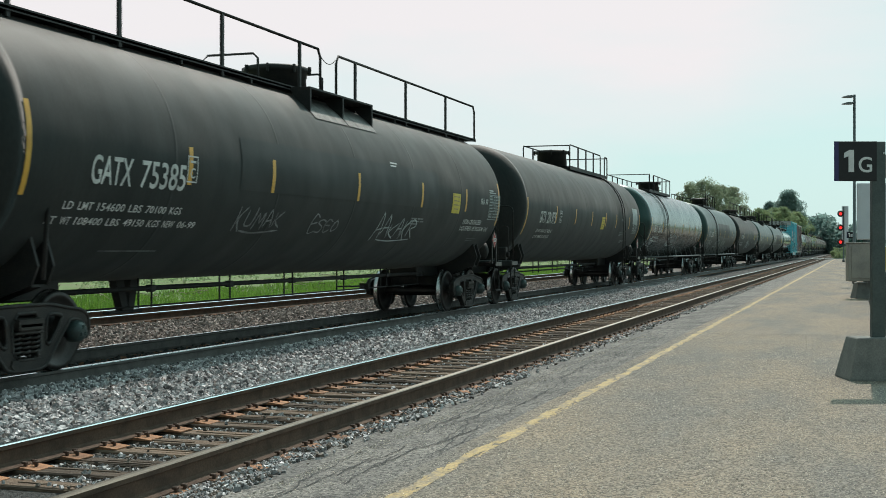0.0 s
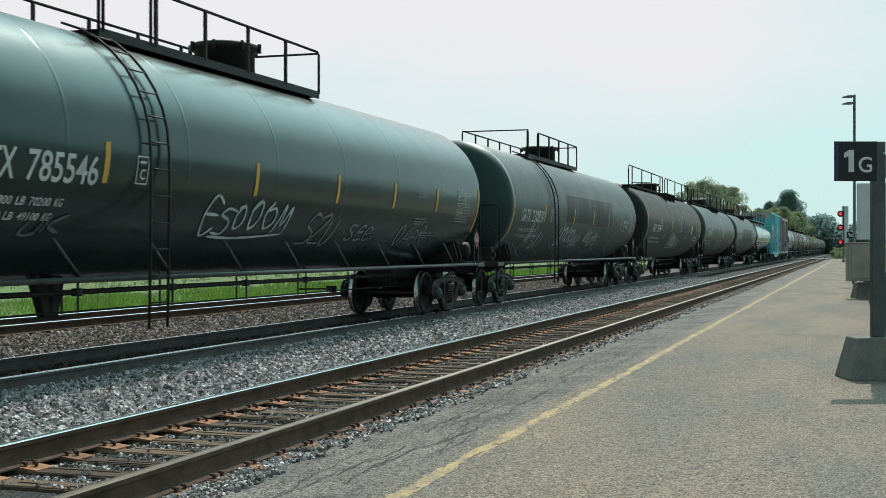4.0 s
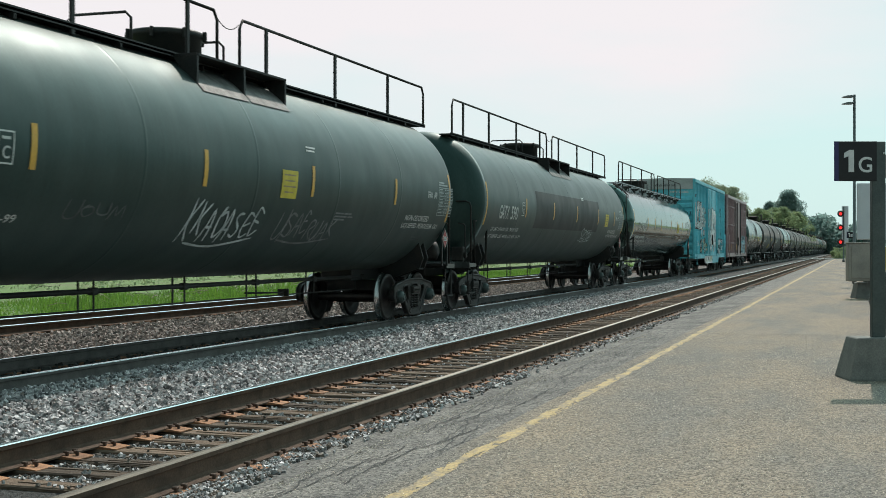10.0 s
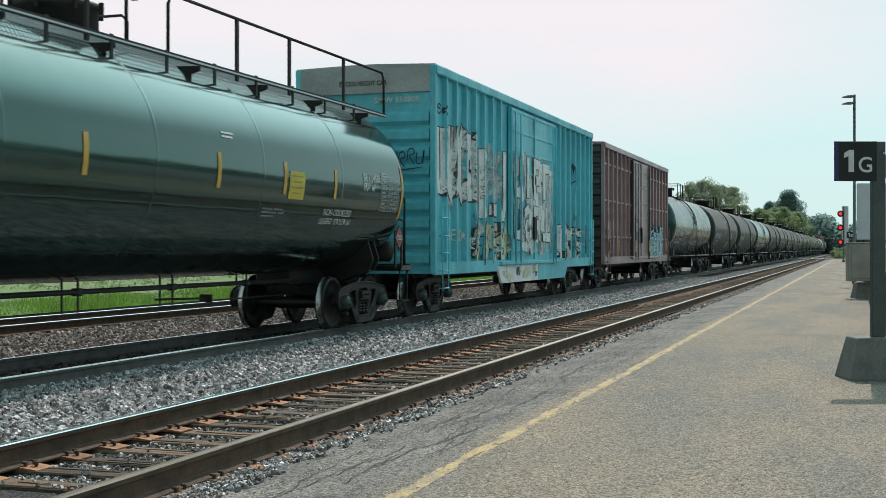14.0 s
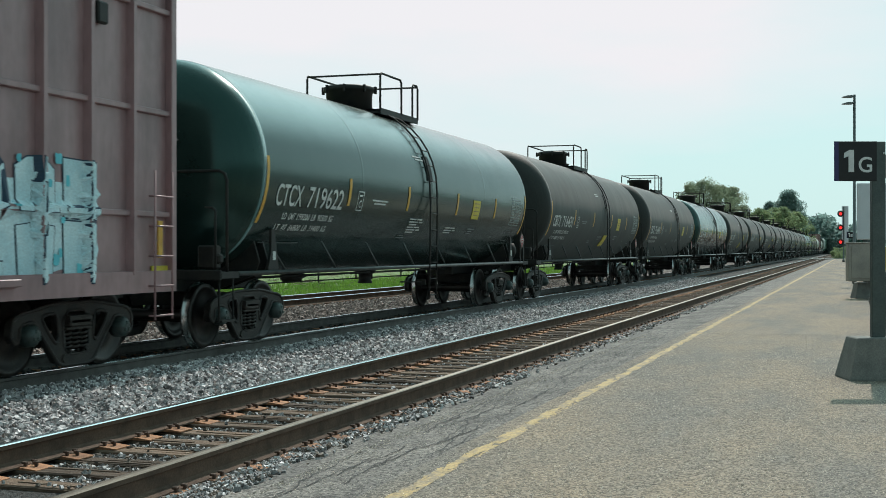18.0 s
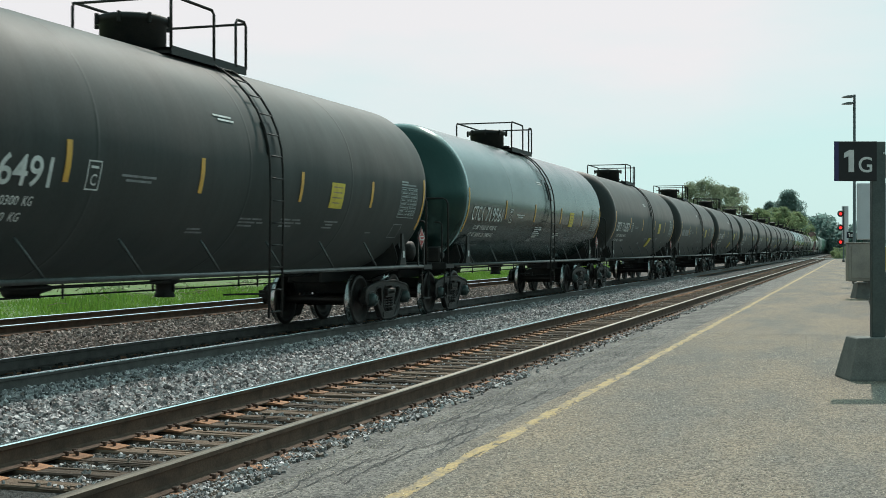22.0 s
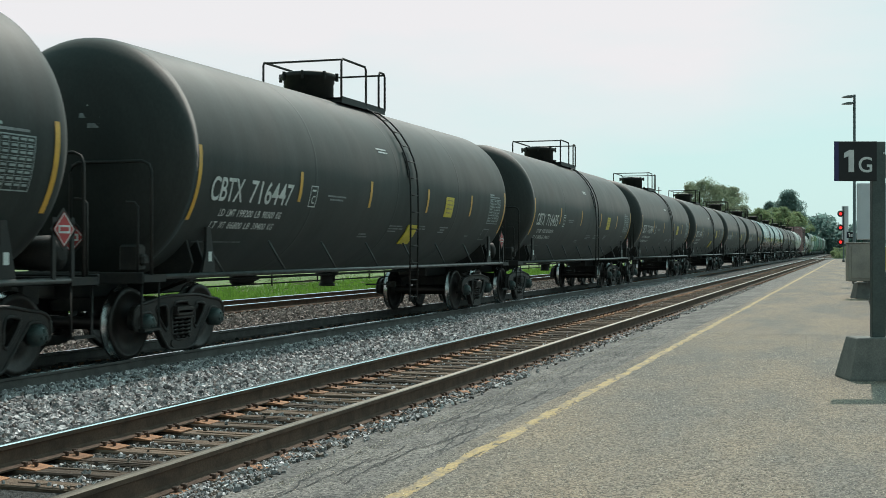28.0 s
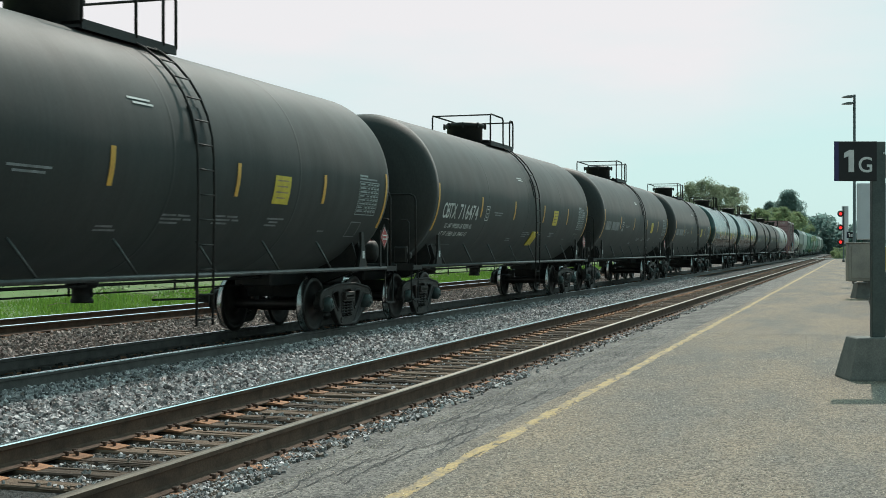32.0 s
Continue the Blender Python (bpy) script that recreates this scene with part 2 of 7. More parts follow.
M["tie_shaded"] = material("shade_dark_tie", (0.05, 0.042, 0.036), 0.9, 0, (0.03, 0.027, 0.024), 5, 40, 0.3, 0.4, per="object")
M["tie"] = material("weathered_oak_tie", (0.165, 0.108, 0.072), 0.92, 0, (0.080, 0.056, 0.042), 5, 40, 0.35, 0.6, stretch=(0.35, 3, 3), per="object", dist=0.02, vary=(0.55, 1.45))
M["plate"] = material("orange_rust_plate", (0.32, 0.150, 0.075), 0.9, 0, (0.21, 0.105, 0.06), 9, 70, 0.25, 0.3, per="object", vary=(0.6, 1.4))
M["spike"] = material("dark_rust_spike", (0.085, 0.050, 0.035), 0.85, 0, None, 9, 70, 0.25, 0.2)
M["ballast"] = material("grey_crushed_stone", (0.51, 0.482, 0.482), 0.75, 0, (0.205, 0.198, 0.200), 9, 90, 0.25, 0.3, per="island", spec=0.3, vary=(0.25, 1.8))
M["ballast_brown"] = material("brownish_crushed_stone", (0.33, 0.265, 0.235), 0.85, 0, (0.18, 0.148, 0.135), 8, 90, 0.25, 0.3, per="island")
M["dirt_stone"] = material("dirty_brown_stone", (0.150, 0.120, 0.098), 0.9, 0, (0.08, 0.066, 0.056), 9, 90, 0.25, 0.3, per="island")
M["grit"] = material("mixed_stone_chips", (0.45, 0.39, 0.325), 0.9, 0, (0.27, 0.245, 0.215), 12, 90, 0.3, 0.0, per="island")
# near-black tones stand for the shade in gaps between loose stones
M["bed"] = material("gap_shaded_stone_bed", (0.075, 0.074, 0.070), 0.95, 0, (0.03, 0.03, 0.03), 26, 60, 0.4, 1.0, edges=(0.40, 0.60), dist=0.04)
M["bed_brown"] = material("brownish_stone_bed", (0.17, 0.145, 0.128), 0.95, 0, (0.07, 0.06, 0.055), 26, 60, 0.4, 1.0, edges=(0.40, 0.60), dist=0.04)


def aggregate(name, base, second, chip_size, contrast, bump, stretch=(1, 1, 1)):
    """Worn asphalt: stained in broad patches, with pale and dark stone chips showing through the binder."""
    m = material(name, base, 0.93, 0, second, 1.1, 40, 0.10, 0.0, edges=(0.38, 0.60), stretch=stretch)
    n, l = m.node_tree.nodes, m.node_tree.links
    b = n["Principled BSDF"]
    src = b.inputs["Base Color"].links[0].from_socket
    co = n["Texture Coordinate"]
    chips = n.new("ShaderNodeTexVoronoi")
    chips.inputs["Scale"].default_value = 1 / chip_size
    l.new(co.outputs["Object"], chips.inputs["Vector"])
    bw = n.new("ShaderNodeRGBToBW")
    l.new(chips.outputs["Color"], bw.inputs["Color"])
    rng = n.new("ShaderNodeMapRange")
    rng.inputs["From Min"].default_value, rng.inputs["From Max"].default_value = 0.2, 0.8
    rng.inputs["To Min"].default_value, rng.inputs["To Max"].default_value = 1 - contrast, 1 + contrast
    l.new(bw.outputs["Val"], rng.inputs["Value"])
    k = n.new("ShaderNodeVectorMath")
    k.operation = "SCALE"
    l.new(src, k.inputs[0])
    l.new(rng.outputs["Result"], k.inputs["Scale"])
    l.new(k.outputs["Vector"], b.inputs["Base Color"])
    bp = n.new("ShaderNodeBump")
    bp.inputs["Strength"].default_value = bump
    bp.inputs["Distance"].default_value = 0.006
    l.new(bw.outputs["Val"], bp.inputs["Height"])
    l.new(bp.outputs["Normal"], b.inputs["Normal"])
    return m


M["asphalt"] = aggregate("worn_pale_asphalt", (0.238, 0.184, 0.130), (0.166, 0.147, 0.126), 0.014, 0.62, 0.6, (0.7, 0.2, 1))
M["asphalt_edge"] = aggregate("crumbling_grey_asphalt", (0.196, 0.178, 0.160), (0.124, 0.113, 0.105), 0.018, 0.7, 0.9)
M["crack"] = material("tar_black_crack", (0.045, 0.045, 0.044), 0.9, 0, None, 9, 60, 0.3, 0.3)
M["line"] = material("worn_yellow_line_paint", (0.47, 0.332, 0.150), 0.85, 0, (0.30, 0.238, 0.165), 7, 50, 0.35, 0.2, edges=(0.44, 0.60))
M["grass"] = material("bright_summer_grass", (0.16, 0.30, 0.045), 0.75, 0, (0.11, 0.21, 0.035), 0.8, 30, 0.25, 0.0, per="island", through_light=0.4)
M["meadow"] = material("mown_field", (0.10, 0.19, 0.04), 0.95, 0, (0.13, 0.16, 0.06), 0.25, 12, 0.3, 0.3)
M["road"] = material("pale_road_asphalt", (0.13, 0.13, 0.13), 0.92, 0, None, 1, 30, 0.2, 0.2)
M["concrete"] = material("cast_grey_concrete", (0.20, 0.20, 0.185), 0.9, 0, (0.155, 0.155, 0.147), 4, 60, 0.18, 0.25)
M["pale_concrete"] = material("pale_concrete_panel", (0.42, 0.42, 0.40), 0.9, 0, None, 2, 40, 0.15, 0.2)
M["post"] = material("green_grey_galvanised_post", (0.090, 0.112, 0.108), 0.45, 0.3, (0.07, 0.09, 0.088), 4, 60, 0.12, 0.04)
M["sign_black"] = material("matte_black_sign_face", (0.012, 0.012, 0.014), 0.5, 0, None, 5, 60, 0.1, 0.01)
M["sign_blue"] = material("deep_violet_sign_edge", (0.040, 0.035, 0.13), 0.5, 0, None, 5, 60, 0.1, 0.01)
M["sign_white"] = material("white_sign_letter", (0.72, 0.74, 0.74), 0.5, 0, None, 5, 60, 0.08, 0.01)
M["panel"] = material("pale_grey_panel", (0.62, 0.65, 0.68), 0.5, 0.0, None, 1.5, 60, 0.06, 0.02)
M["cabinet"] = material("weathered_grey_cabinet", (0.36, 0.33, 0.29), 0.5, 0.0, (0.29, 0.27, 0.245), 2, 60, 0.10, 0.03)
M["tread_plate"] = material("scuffed_tread_plate", (0.15, 0.145, 0.135), 0.6, 0.2, (0.09, 0.088, 0.082), 5, 45, 0.25, 0.5)
M["galv"] = material("galvanised_pole", (0.16, 0.17, 0.17), 0.4, 0.7, None, 4, 60, 0.12, 0.03)
M["rail_black"] = material("black_railing_paint", (0.015, 0.015, 0.015), 0.5, 0, None, 5, 60, 0.1, 0.02)
M["signal_red"] = material("lit_red_lens", (1.0, 0.03, 0.025), 0.4, 0, None, 5, 60, 0.02, 0, emit=1.6)
M["twig"] = material("dry_grey_brushwood", (0.26, 0.22, 0.17), 0.95, 0, (0.16, 0.13, 0.10), 3, 30, 0.3, 0.2, per="island")
M["bark"] = material("grey_brown_bark", (0.09, 0.07, 0.055), 0.95, 0, None, 5, 40, 0.3, 0.5)
# distance haze is put into these pale leaf colours, bluest in the last
M["leaf"] = material("hazy_olive_leaves", (0.215, 0.285, 0.190), 0.8, 0, (0.240, 0.270, 0.185), 0.35, 12, 0.08, 0, per="island", through_light=0.80)
M["leaf_light"] = material("yellow_green_leaves", (0.250, 0.320, 0.170), 0.8, 0, (0.215, 0.285, 0.165), 0.35, 12, 0.08, 0, per="island", through_light=0.80)
M["leaf_hazy"] = material("dark_green_leaves", (0.205, 0.300, 0.280), 0.8, 0, (0.19, 0.28, 0.262), 0.3, 12, 0.08, 0, per="island", through_light=0.80)


# ---- geometry helpers ----
class Geo:
    """Collects vertices and faces of one mesh."""

    def __init__(self):
        self.v, self.f, self.s = [], [], []

    def add(self, verts, faces, smooth=False):
        k = len(self.v)
        self.v += [tuple(p) for p in verts]
        self.f += [tuple(i + k for i in q) for q in faces]
        self.s += [smooth] * len(faces)
        return self

    def box(self, x0, x1, y0, y1, z0, z1, bev=0.0):
        if bev <= 0:
            self.add([(x0, y0, z0), (x1, y0, z0), (x1, y1, z0), (x0, y1, z0), (x0, y0, z1), (x1, y0, z1), (x1, y1, z1), (x0, y1, z1)],
                     [(0, 3, 2, 1), (4, 5, 6, 7), (0, 1, 5, 4), (1, 2, 6, 5), (2, 3, 7, 6), (3, 0, 4, 7)])
            return self
        b = min(bev, (x1 - x0) / 2.01, (y1 - y0) / 2.01, (z1 - z0) / 2.01)
        ring = lambda d: [(x0 + d, y0), (x1 - d, y0), (x1, y0 + d), (x1, y1 - d), (x1 - d, y1), (x0 + d, y1), (x0, y1 - d), (x0, y0 + d)]
        inner = [(x0 + b, y0 + b), (x1 - b, y0 + b), (x1 - b, y0 + b), (x1 - b, y1 - b), (x1 - b, y1 - b), (x0 + b, y1 - b), (x0 + b, y1 - b), (x0 + b, y0 + b)]
        vs = [(*p, z0) for p in inner] + [(*p, z0 + b) for p in ring(b)] + [(*p, z1 - b) for p in ring(b)] + [(*p, z1) for p in inner]
        fs = []
        for r in range(3):
            for i in range(8):
                j = (i + 1) % 8
                fs.append((r * 8 + i, r * 8 + j, r * 8 + 8 + j, r * 8 + 8 + i))
        fs += [(7, 5, 3, 1), (25, 27, 29, 31)]
        return self.add(vs, fs)

    def prism(self, poly, axis, a0, a1):
        """poly: 2D outline (counter-clockwise), pushed along axis 'x', 'y' or 'z' from a0 to a1."""
        put = {"x": lambda p, a: (a, p[0], p[1]), "y": lambda p, a: (p[0], a, p[1]), "z": lambda p, a: (p[0], p[1], a)}[axis]
        n = len(poly)
        vs = [put(p, a0) for p in poly] + [put(p, a1) for p in poly]
        fs = [tuple(range(n))[::-1], tuple(range(n, 2 * n))] + [(i, (i + 1) % n, n + (i + 1) % n, n + i) for i in range(n)]
        return self.add(vs, fs)

    def tube(self, pts, r, n=6, closed=False):
        """A round bar along a polyline."""
        pts = [Vector(p) for p in pts]
        vs, fs, m = [], [], len(pts)
        for i, p in enumerate(pts):
            a = pts[i - 1] if i else (pts[-1] if closed else p)
            b = pts[(i + 1) % m] if (i < m - 1 or closed) else p
            t = (b - a).normalized()
            ref = Vector((0, 0, 1)) if abs(t.z) < 0.9 else Vector((1, 0, 0))
            u = t.cross(ref).normalized()
            w = t.cross(u)
            vs += [p + r * (math.cos(2 * math.pi * k / n) * u + math.sin(2 * math.pi * k / n) * w) for k in range(n)]
        rows = m if closed else m - 1
        for i in range(rows):
            j = (i + 1) % m
            fs += [(i * n + k, i * n + (k + 1) % n, j * n + (k + 1) % n, j * n + k) for k in range(n)]
        if not closed:
            fs += [tuple(range(n))[::-1], tuple((m - 1) * n + k for k in range(n))]
        return self.add(vs, fs, True)

    def lathe(self, prof, axis="z", n=24, at=(0, 0, 0), caps=True):
        """prof: (radius, along) pairs, spun about an axis through at."""
        vs, fs = [], []
        for r, a in prof:
            for k in range(n):
                c, s = r * math.cos(2 * math.pi * k / n), r * math.sin(2 * math.pi * k / n)
                p = {"z": (c, s, a), "y": (c, a, s), "x": (a, c, s)}[axis]
                vs.append((p[0] + at[0], p[1] + at[1], p[2] + at[2]))
        for i in range(len(prof) - 1):
            fs += [(i * n + k, i * n + (k + 1) % n, (i + 1) * n + (k + 1) % n, (i + 1) * n + k) for k in range(n)]
        self.add(vs, fs, True)
        if caps:
            k0 = len(self.v) - len(vs)
            self.f += [tuple(k0 + k for k in range(n))[::-1], tuple(k0 + (len(prof) - 1) * n + k for k in range(n))]
            self.s += [False, False]
        return self

    def plate(self, outer, holes, a0, a1, rim=0.0):
        """A plate in the y-z plane from x = a0 to a1 with holes through it; rim: a rounded lip along every edge."""
        loops = [outer] + list(holes)
        flat = [p for q in loops for p in q]
        tris = tessellate_polygon([[Vector((p[0], p[1], 0)) for p in q] for q in loops])
        n = len(flat)
        fs = [tuple(t) for t in tris] + [tuple(i + n for i in t[::-1]) for t in tris]
        k = 0
        for q in loops:
            m = len(q)
            fs += [(k + i, k + (i + 1) % m, n + k + (i + 1) % m, n + k + i) for i in range(m)]
            k += m
        self.add([(a0, *p) for p in flat] + [(a1, *p) for p in flat], fs)
        if rim:
            for q in loops:
                self.tube([(a1 - rim * 0.2, *p) for p in q], rim, 6, True)
        return self

    def mesh(self, name, mats, pick=None):
        me = bpy.data.meshes.new(name)
        me.from_pydata(self.v, [], self.f)
        for m in mats:
            me.materials.append(m)
        me.polygons.foreach_set("use_smooth", self.s)
        if pick:
            me.polygons.foreach_set("material_index", [pick(p.center, p.normal) for p in me.polygons])
        me.update()
        bm = bmesh.new()
        bm.from_mesh(me)
        bmesh.ops.recalc_face_normals(bm, faces=bm.faces)
        bm.to_mesh(me)
        bm.free()
        return me


MESHES = {}


def part(name, geo, mat, parent, label="", at=None, key=None, pick=None):
    """Links geo as one mesh object under parent; equal keys share one mesh."""
    mats = mat if isinstance(mat, (list, tuple)) else [mat]
    if key is not None:
        key = (name, key, *(m.name for m in mats))
    if key is not None and key in MESHES:
        me = MESHES[key]
    else:
        g = geo() if callable(geo) else geo
        me = g if isinstance(g, bpy.types.Mesh) else g.mesh(name, mats, pick)
        if key is not None:
            MESHES[key] = me
    ob = new(name, me)
    if parent is not None:
        ob.parent = parent
    if at is not None:
        ob.matrix_basis = at if isinstance(at, Matrix) else Matrix.Translation(at)
    if label:
        ob["label"] = label
    return ob


def empty(name, m, label, category, group="", kind=""):
    ob = new(name)
    ob.matrix_basis = m
    ob.empty_display_size = 0.3
    return tagged(ob, label, category, group, kind)


LETTERS = {}


def lettering(text, size):
    """Outline faces of a word in the built-in font: points and polygons."""
    if (text, size) not in LETTERS:
        cu = bpy.data.curves.new("lettering", "FONT")
        cu.body = text
        cu.size = size
        cu.resolution_u = 4 if size > 0.18 else 2
        cu.offset = size * 0.012
        tmp = bpy.data.objects.new("lettering", cu)
        scene.collection.objects.link(tmp)
        me = bpy.data.meshes.new_from_object(tmp.evaluated_get(bpy.context.evaluated_depsgraph_get()))
        bpy.data.objects.remove(tmp)
        bpy.data.curves.remove(cu)
        LETTERS[(text, size)] = ([(v.co.x, v.co.y) for v in me.vertices], [tuple(p.vertices) for p in me.polygons])
        bpy.data.meshes.remove(me)
    return LETTERS[(text, size)]


def words(text, size, mat, place, width=None):
    """Flat lettering as a mesh; place(s, t) gives the 3D point for s metres along and t metres up."""
    pts, faces = lettering(text, size)
    x0, x1 = min(p[0] for p in pts), max(p[0] for p in pts)
    k = width / (x1 - x0) if width else 1.0
    me = bpy.data.meshes.new("lettering")
    me.from_pydata([place((x - x0) * k, y) for x, y in pts], [], faces)
    me.materials.append(mat)
    return me


# ---- the line: three tracks, platform, ground ----
NEAR_X, TRAIN_X, FAR_X = -4.972, -9.595, -15.815
TRAIN_Z, FAR_Z = -0.026, -0.048
PLAT_Z = -0.06
Y0, Y1 = -420.0, 1150.0


def slab(name, x0, x1, y0, y1, z, mat, label, category, depth=0.3):
    return tagged(part(name, Geo().box(x0, x1, y0, y1, z - depth, z), mat, None), label, category, "", "structure")


def sheet(name, prof, y0, y1, mat, label, category, step=30.0):
    """A sheet that follows a cross profile of (x, z) pairs along the line."""
    g, n = Geo(), len(prof)
    ys = np.arange(y0, y1 + step, step)
    vs = [(x, y, z) for y in ys for x, z in prof]
    g.add(vs, [(i * n + k, i * n + k + 1, (i + 1) * n + k + 1, (i + 1) * n + k) for i in range(len(ys) - 1) for k in range(n - 1)])
    return tagged(part(name, g, mat, None), label, category, "", "structure")


g = Geo()
g.add([(-2500, -2500, -0.72), (2500, -2500, -0.72), (2500, 4500, -0.72), (-2500, 4500, -0.72)], [(0, 1, 2, 3)])
ground = tagged(part("ground", g, M["meadow"], None), "flat green summer field reaching to the horizon", "ground", "", "structure")
sheet("ballast_bed", [(-12.6, -0.50), (-12.2, -0.27), (-7.0, -0.235), (-6.6, -0.255), (-6.2, -0.225), (-3.0, -0.225), (-2.9, -0.6)], Y0, Y1, M["bed"], "grey crushed stone bed under the tracks, gap shade painted in", "ballast")
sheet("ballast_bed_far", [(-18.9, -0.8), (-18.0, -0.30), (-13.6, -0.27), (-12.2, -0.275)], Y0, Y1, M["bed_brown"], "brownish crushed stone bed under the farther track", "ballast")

RAIL = [(-0.076, -0.186), (0.076, -0.186), (0.076, -0.174), (0.02, -0.158), (0.0095, -0.14), (0.0095, -0.052), (0.036, -0.040), (0.037, -0.010),
        (0.030, -0.002), (0.012, 0.0), (-0.012, 0.0), (-0.030, -0.002), (-0.037, -0.010), (-0.036, -0.040), (-0.0095, -0.052), (-0.0095, -0.14),
        (-0.02, -0.158), (-0.076, -0.174)]


def rail(x, z, side, owner, head="rail_top", strip=None):
    g = Geo().prism([(x + a, z + b) for a, b in RAIL], "y", Y0, Y1)
    part("rail", g, [side, M[head], M[strip or head]], owner, pick=lambda c, n: 2 if abs(n.z) > 0.985 and c.z > z - 0.003 else 1 if abs(n.z) > 0.45 and c.z > z - 0.02 else 0)


def tie_geo(seed):
    r = random.Random(seed)
    g = Geo().box(-1.29 + r.uniform(-0.05, 0.02), 1.29 + r.uniform(-0.02, 0.05), -0.112, 0.112, -0.30, -0.198, 0.012)
    # splits along the grain
    for k in range(3):
        y = r.uniform(-0.09, 0.07)
        x = r.uniform(-0.6, 0.2)
        g.box(x, x + r.uniform(0.3, 0.7), y, y + r.uniform(0.02, 0.05), -0.2, -0.192 + r.uniform(-0.003, 0.003), 0.002)
    return g


def plate_geo():
    g = Geo().prism([(-0.235, -0.198), (0.235, -0.198), (0.235, -0.189), (0.085, -0.174), (0.082, -0.186), (-0.082, -0.186), (-0.085, -0.174), (-0.235, -0.189)], "y", -0.105, 0.105)
    return g


def spikes_geo():
    g = Geo()
    for x, y in ((-0.10, -0.06), (0.10, 0.06), (-0.10, 0.05), (0.10, -0.05), (0.155, 0.0)):
        g.box(x - 0.010, x + 0.010, y - 0.010, y + 0.010, -0.19, -0.150)
        g.box(x - (0.028 if x > 0 else 0.012), x + (0.012 if x > 0 else 0.028), y - 0.015, y + 0.015, -0.158, -0.142, 0.004)
    return g


def anchor_geo():
    return Geo().box(-0.085, 0.085, -0.014, 0.014, -0.205, -0.178, 0.005)


def track(name, x, z, side, label, ties_from, ties_to, plates_to, last, head="rail_top", wood="tie"):
    t = empty(name, Matrix.Identity(4), label, "railway track", "", "structure")
    rail(x - 0.755, z, side, t, "rail_mirror")
    rail(x + 0.755, z, side, t, head)
    r = random.Random(5)
    y, k, rest, rest_plates = ties_from, 0, Geo(), Geo()
    shapes = 5
    while y < last:
        turn = r.uniform(-1.6, 1.6)
        at = pose(x + r.uniform(-0.04, 0.04), y + r.uniform(-0.025, 0.025), z + r.uniform(-0.008, 0.004), 0, r.uniform(-0.3, 0.3), turn)
        if y < ties_to:
            part("tie", lambda s=k % shapes: tie_geo(s), M[wood], t, at=at, key=k % shapes)
        else:
            rest.box(x - 1.29, x + 1.29, y - 0.112, y + 0.112, z - 0.30, z - 0.198)
        for sx in (-0.755, 0.755):
            if y < plates_to:
                m = pose(x + sx, y, z, 0, 0, 0 if sx < 0 else 180)
                part("tie_plate", plate_geo, M["plate"], t, at=m, key="p")
                if y < 34:
                    part("spike_set", spikes_geo, M["spike"], t, at=m, key="s")
                    if k % 2 == 0:
                        part("rail_anchor", anchor_geo, M["spike"], t, at=pose(x + sx, y + 0.13, z), key="a")
            elif y < 140:
                rest_plates.box(x + sx - 0.19, x + sx + 0.19, y - 0.09, y + 0.09, z - 0.2, z - 0.18)
        y += 0.497
        k += 1
    if rest.v:
        tagged(part("ties_beyond", rest, M[wood], t), kind="stuff")
    if rest_plates.v:
        tagged(part("plates_beyond", rest_plates, M["plate"], t), kind="stuff")
    return t


def build_tracks():
    track("track_platform", NEAR_X, 0.0, M["rail_side"], "rusty rails on weathered wooden ties with orange plates", 7.11, 120.0, 55.0, 330.0)
    track("track_train", TRAIN_X, TRAIN_Z, M["rail_side_dark"], "polished rails under the freight train", 9.0, 60.0, 0.0, 200.0, "rail_mirror", "tie_shaded")
    track("track_beyond", FAR_X, FAR_Z, M["rail_side"], "brown rails on the track beyond the train", 14.0, 90.0, 0.0, 200.0, "rail_mirror")


# platform: a worn asphalt slab, crumbling at the track edge
EDGE_X = -3.86


def edge_wave(y):
    return 0.10 * noise.noise(Vector((y * 0.35, 3.1, 0))) + 0.05 * noise.noise(Vector((y * 1.7, 9.0, 0)))


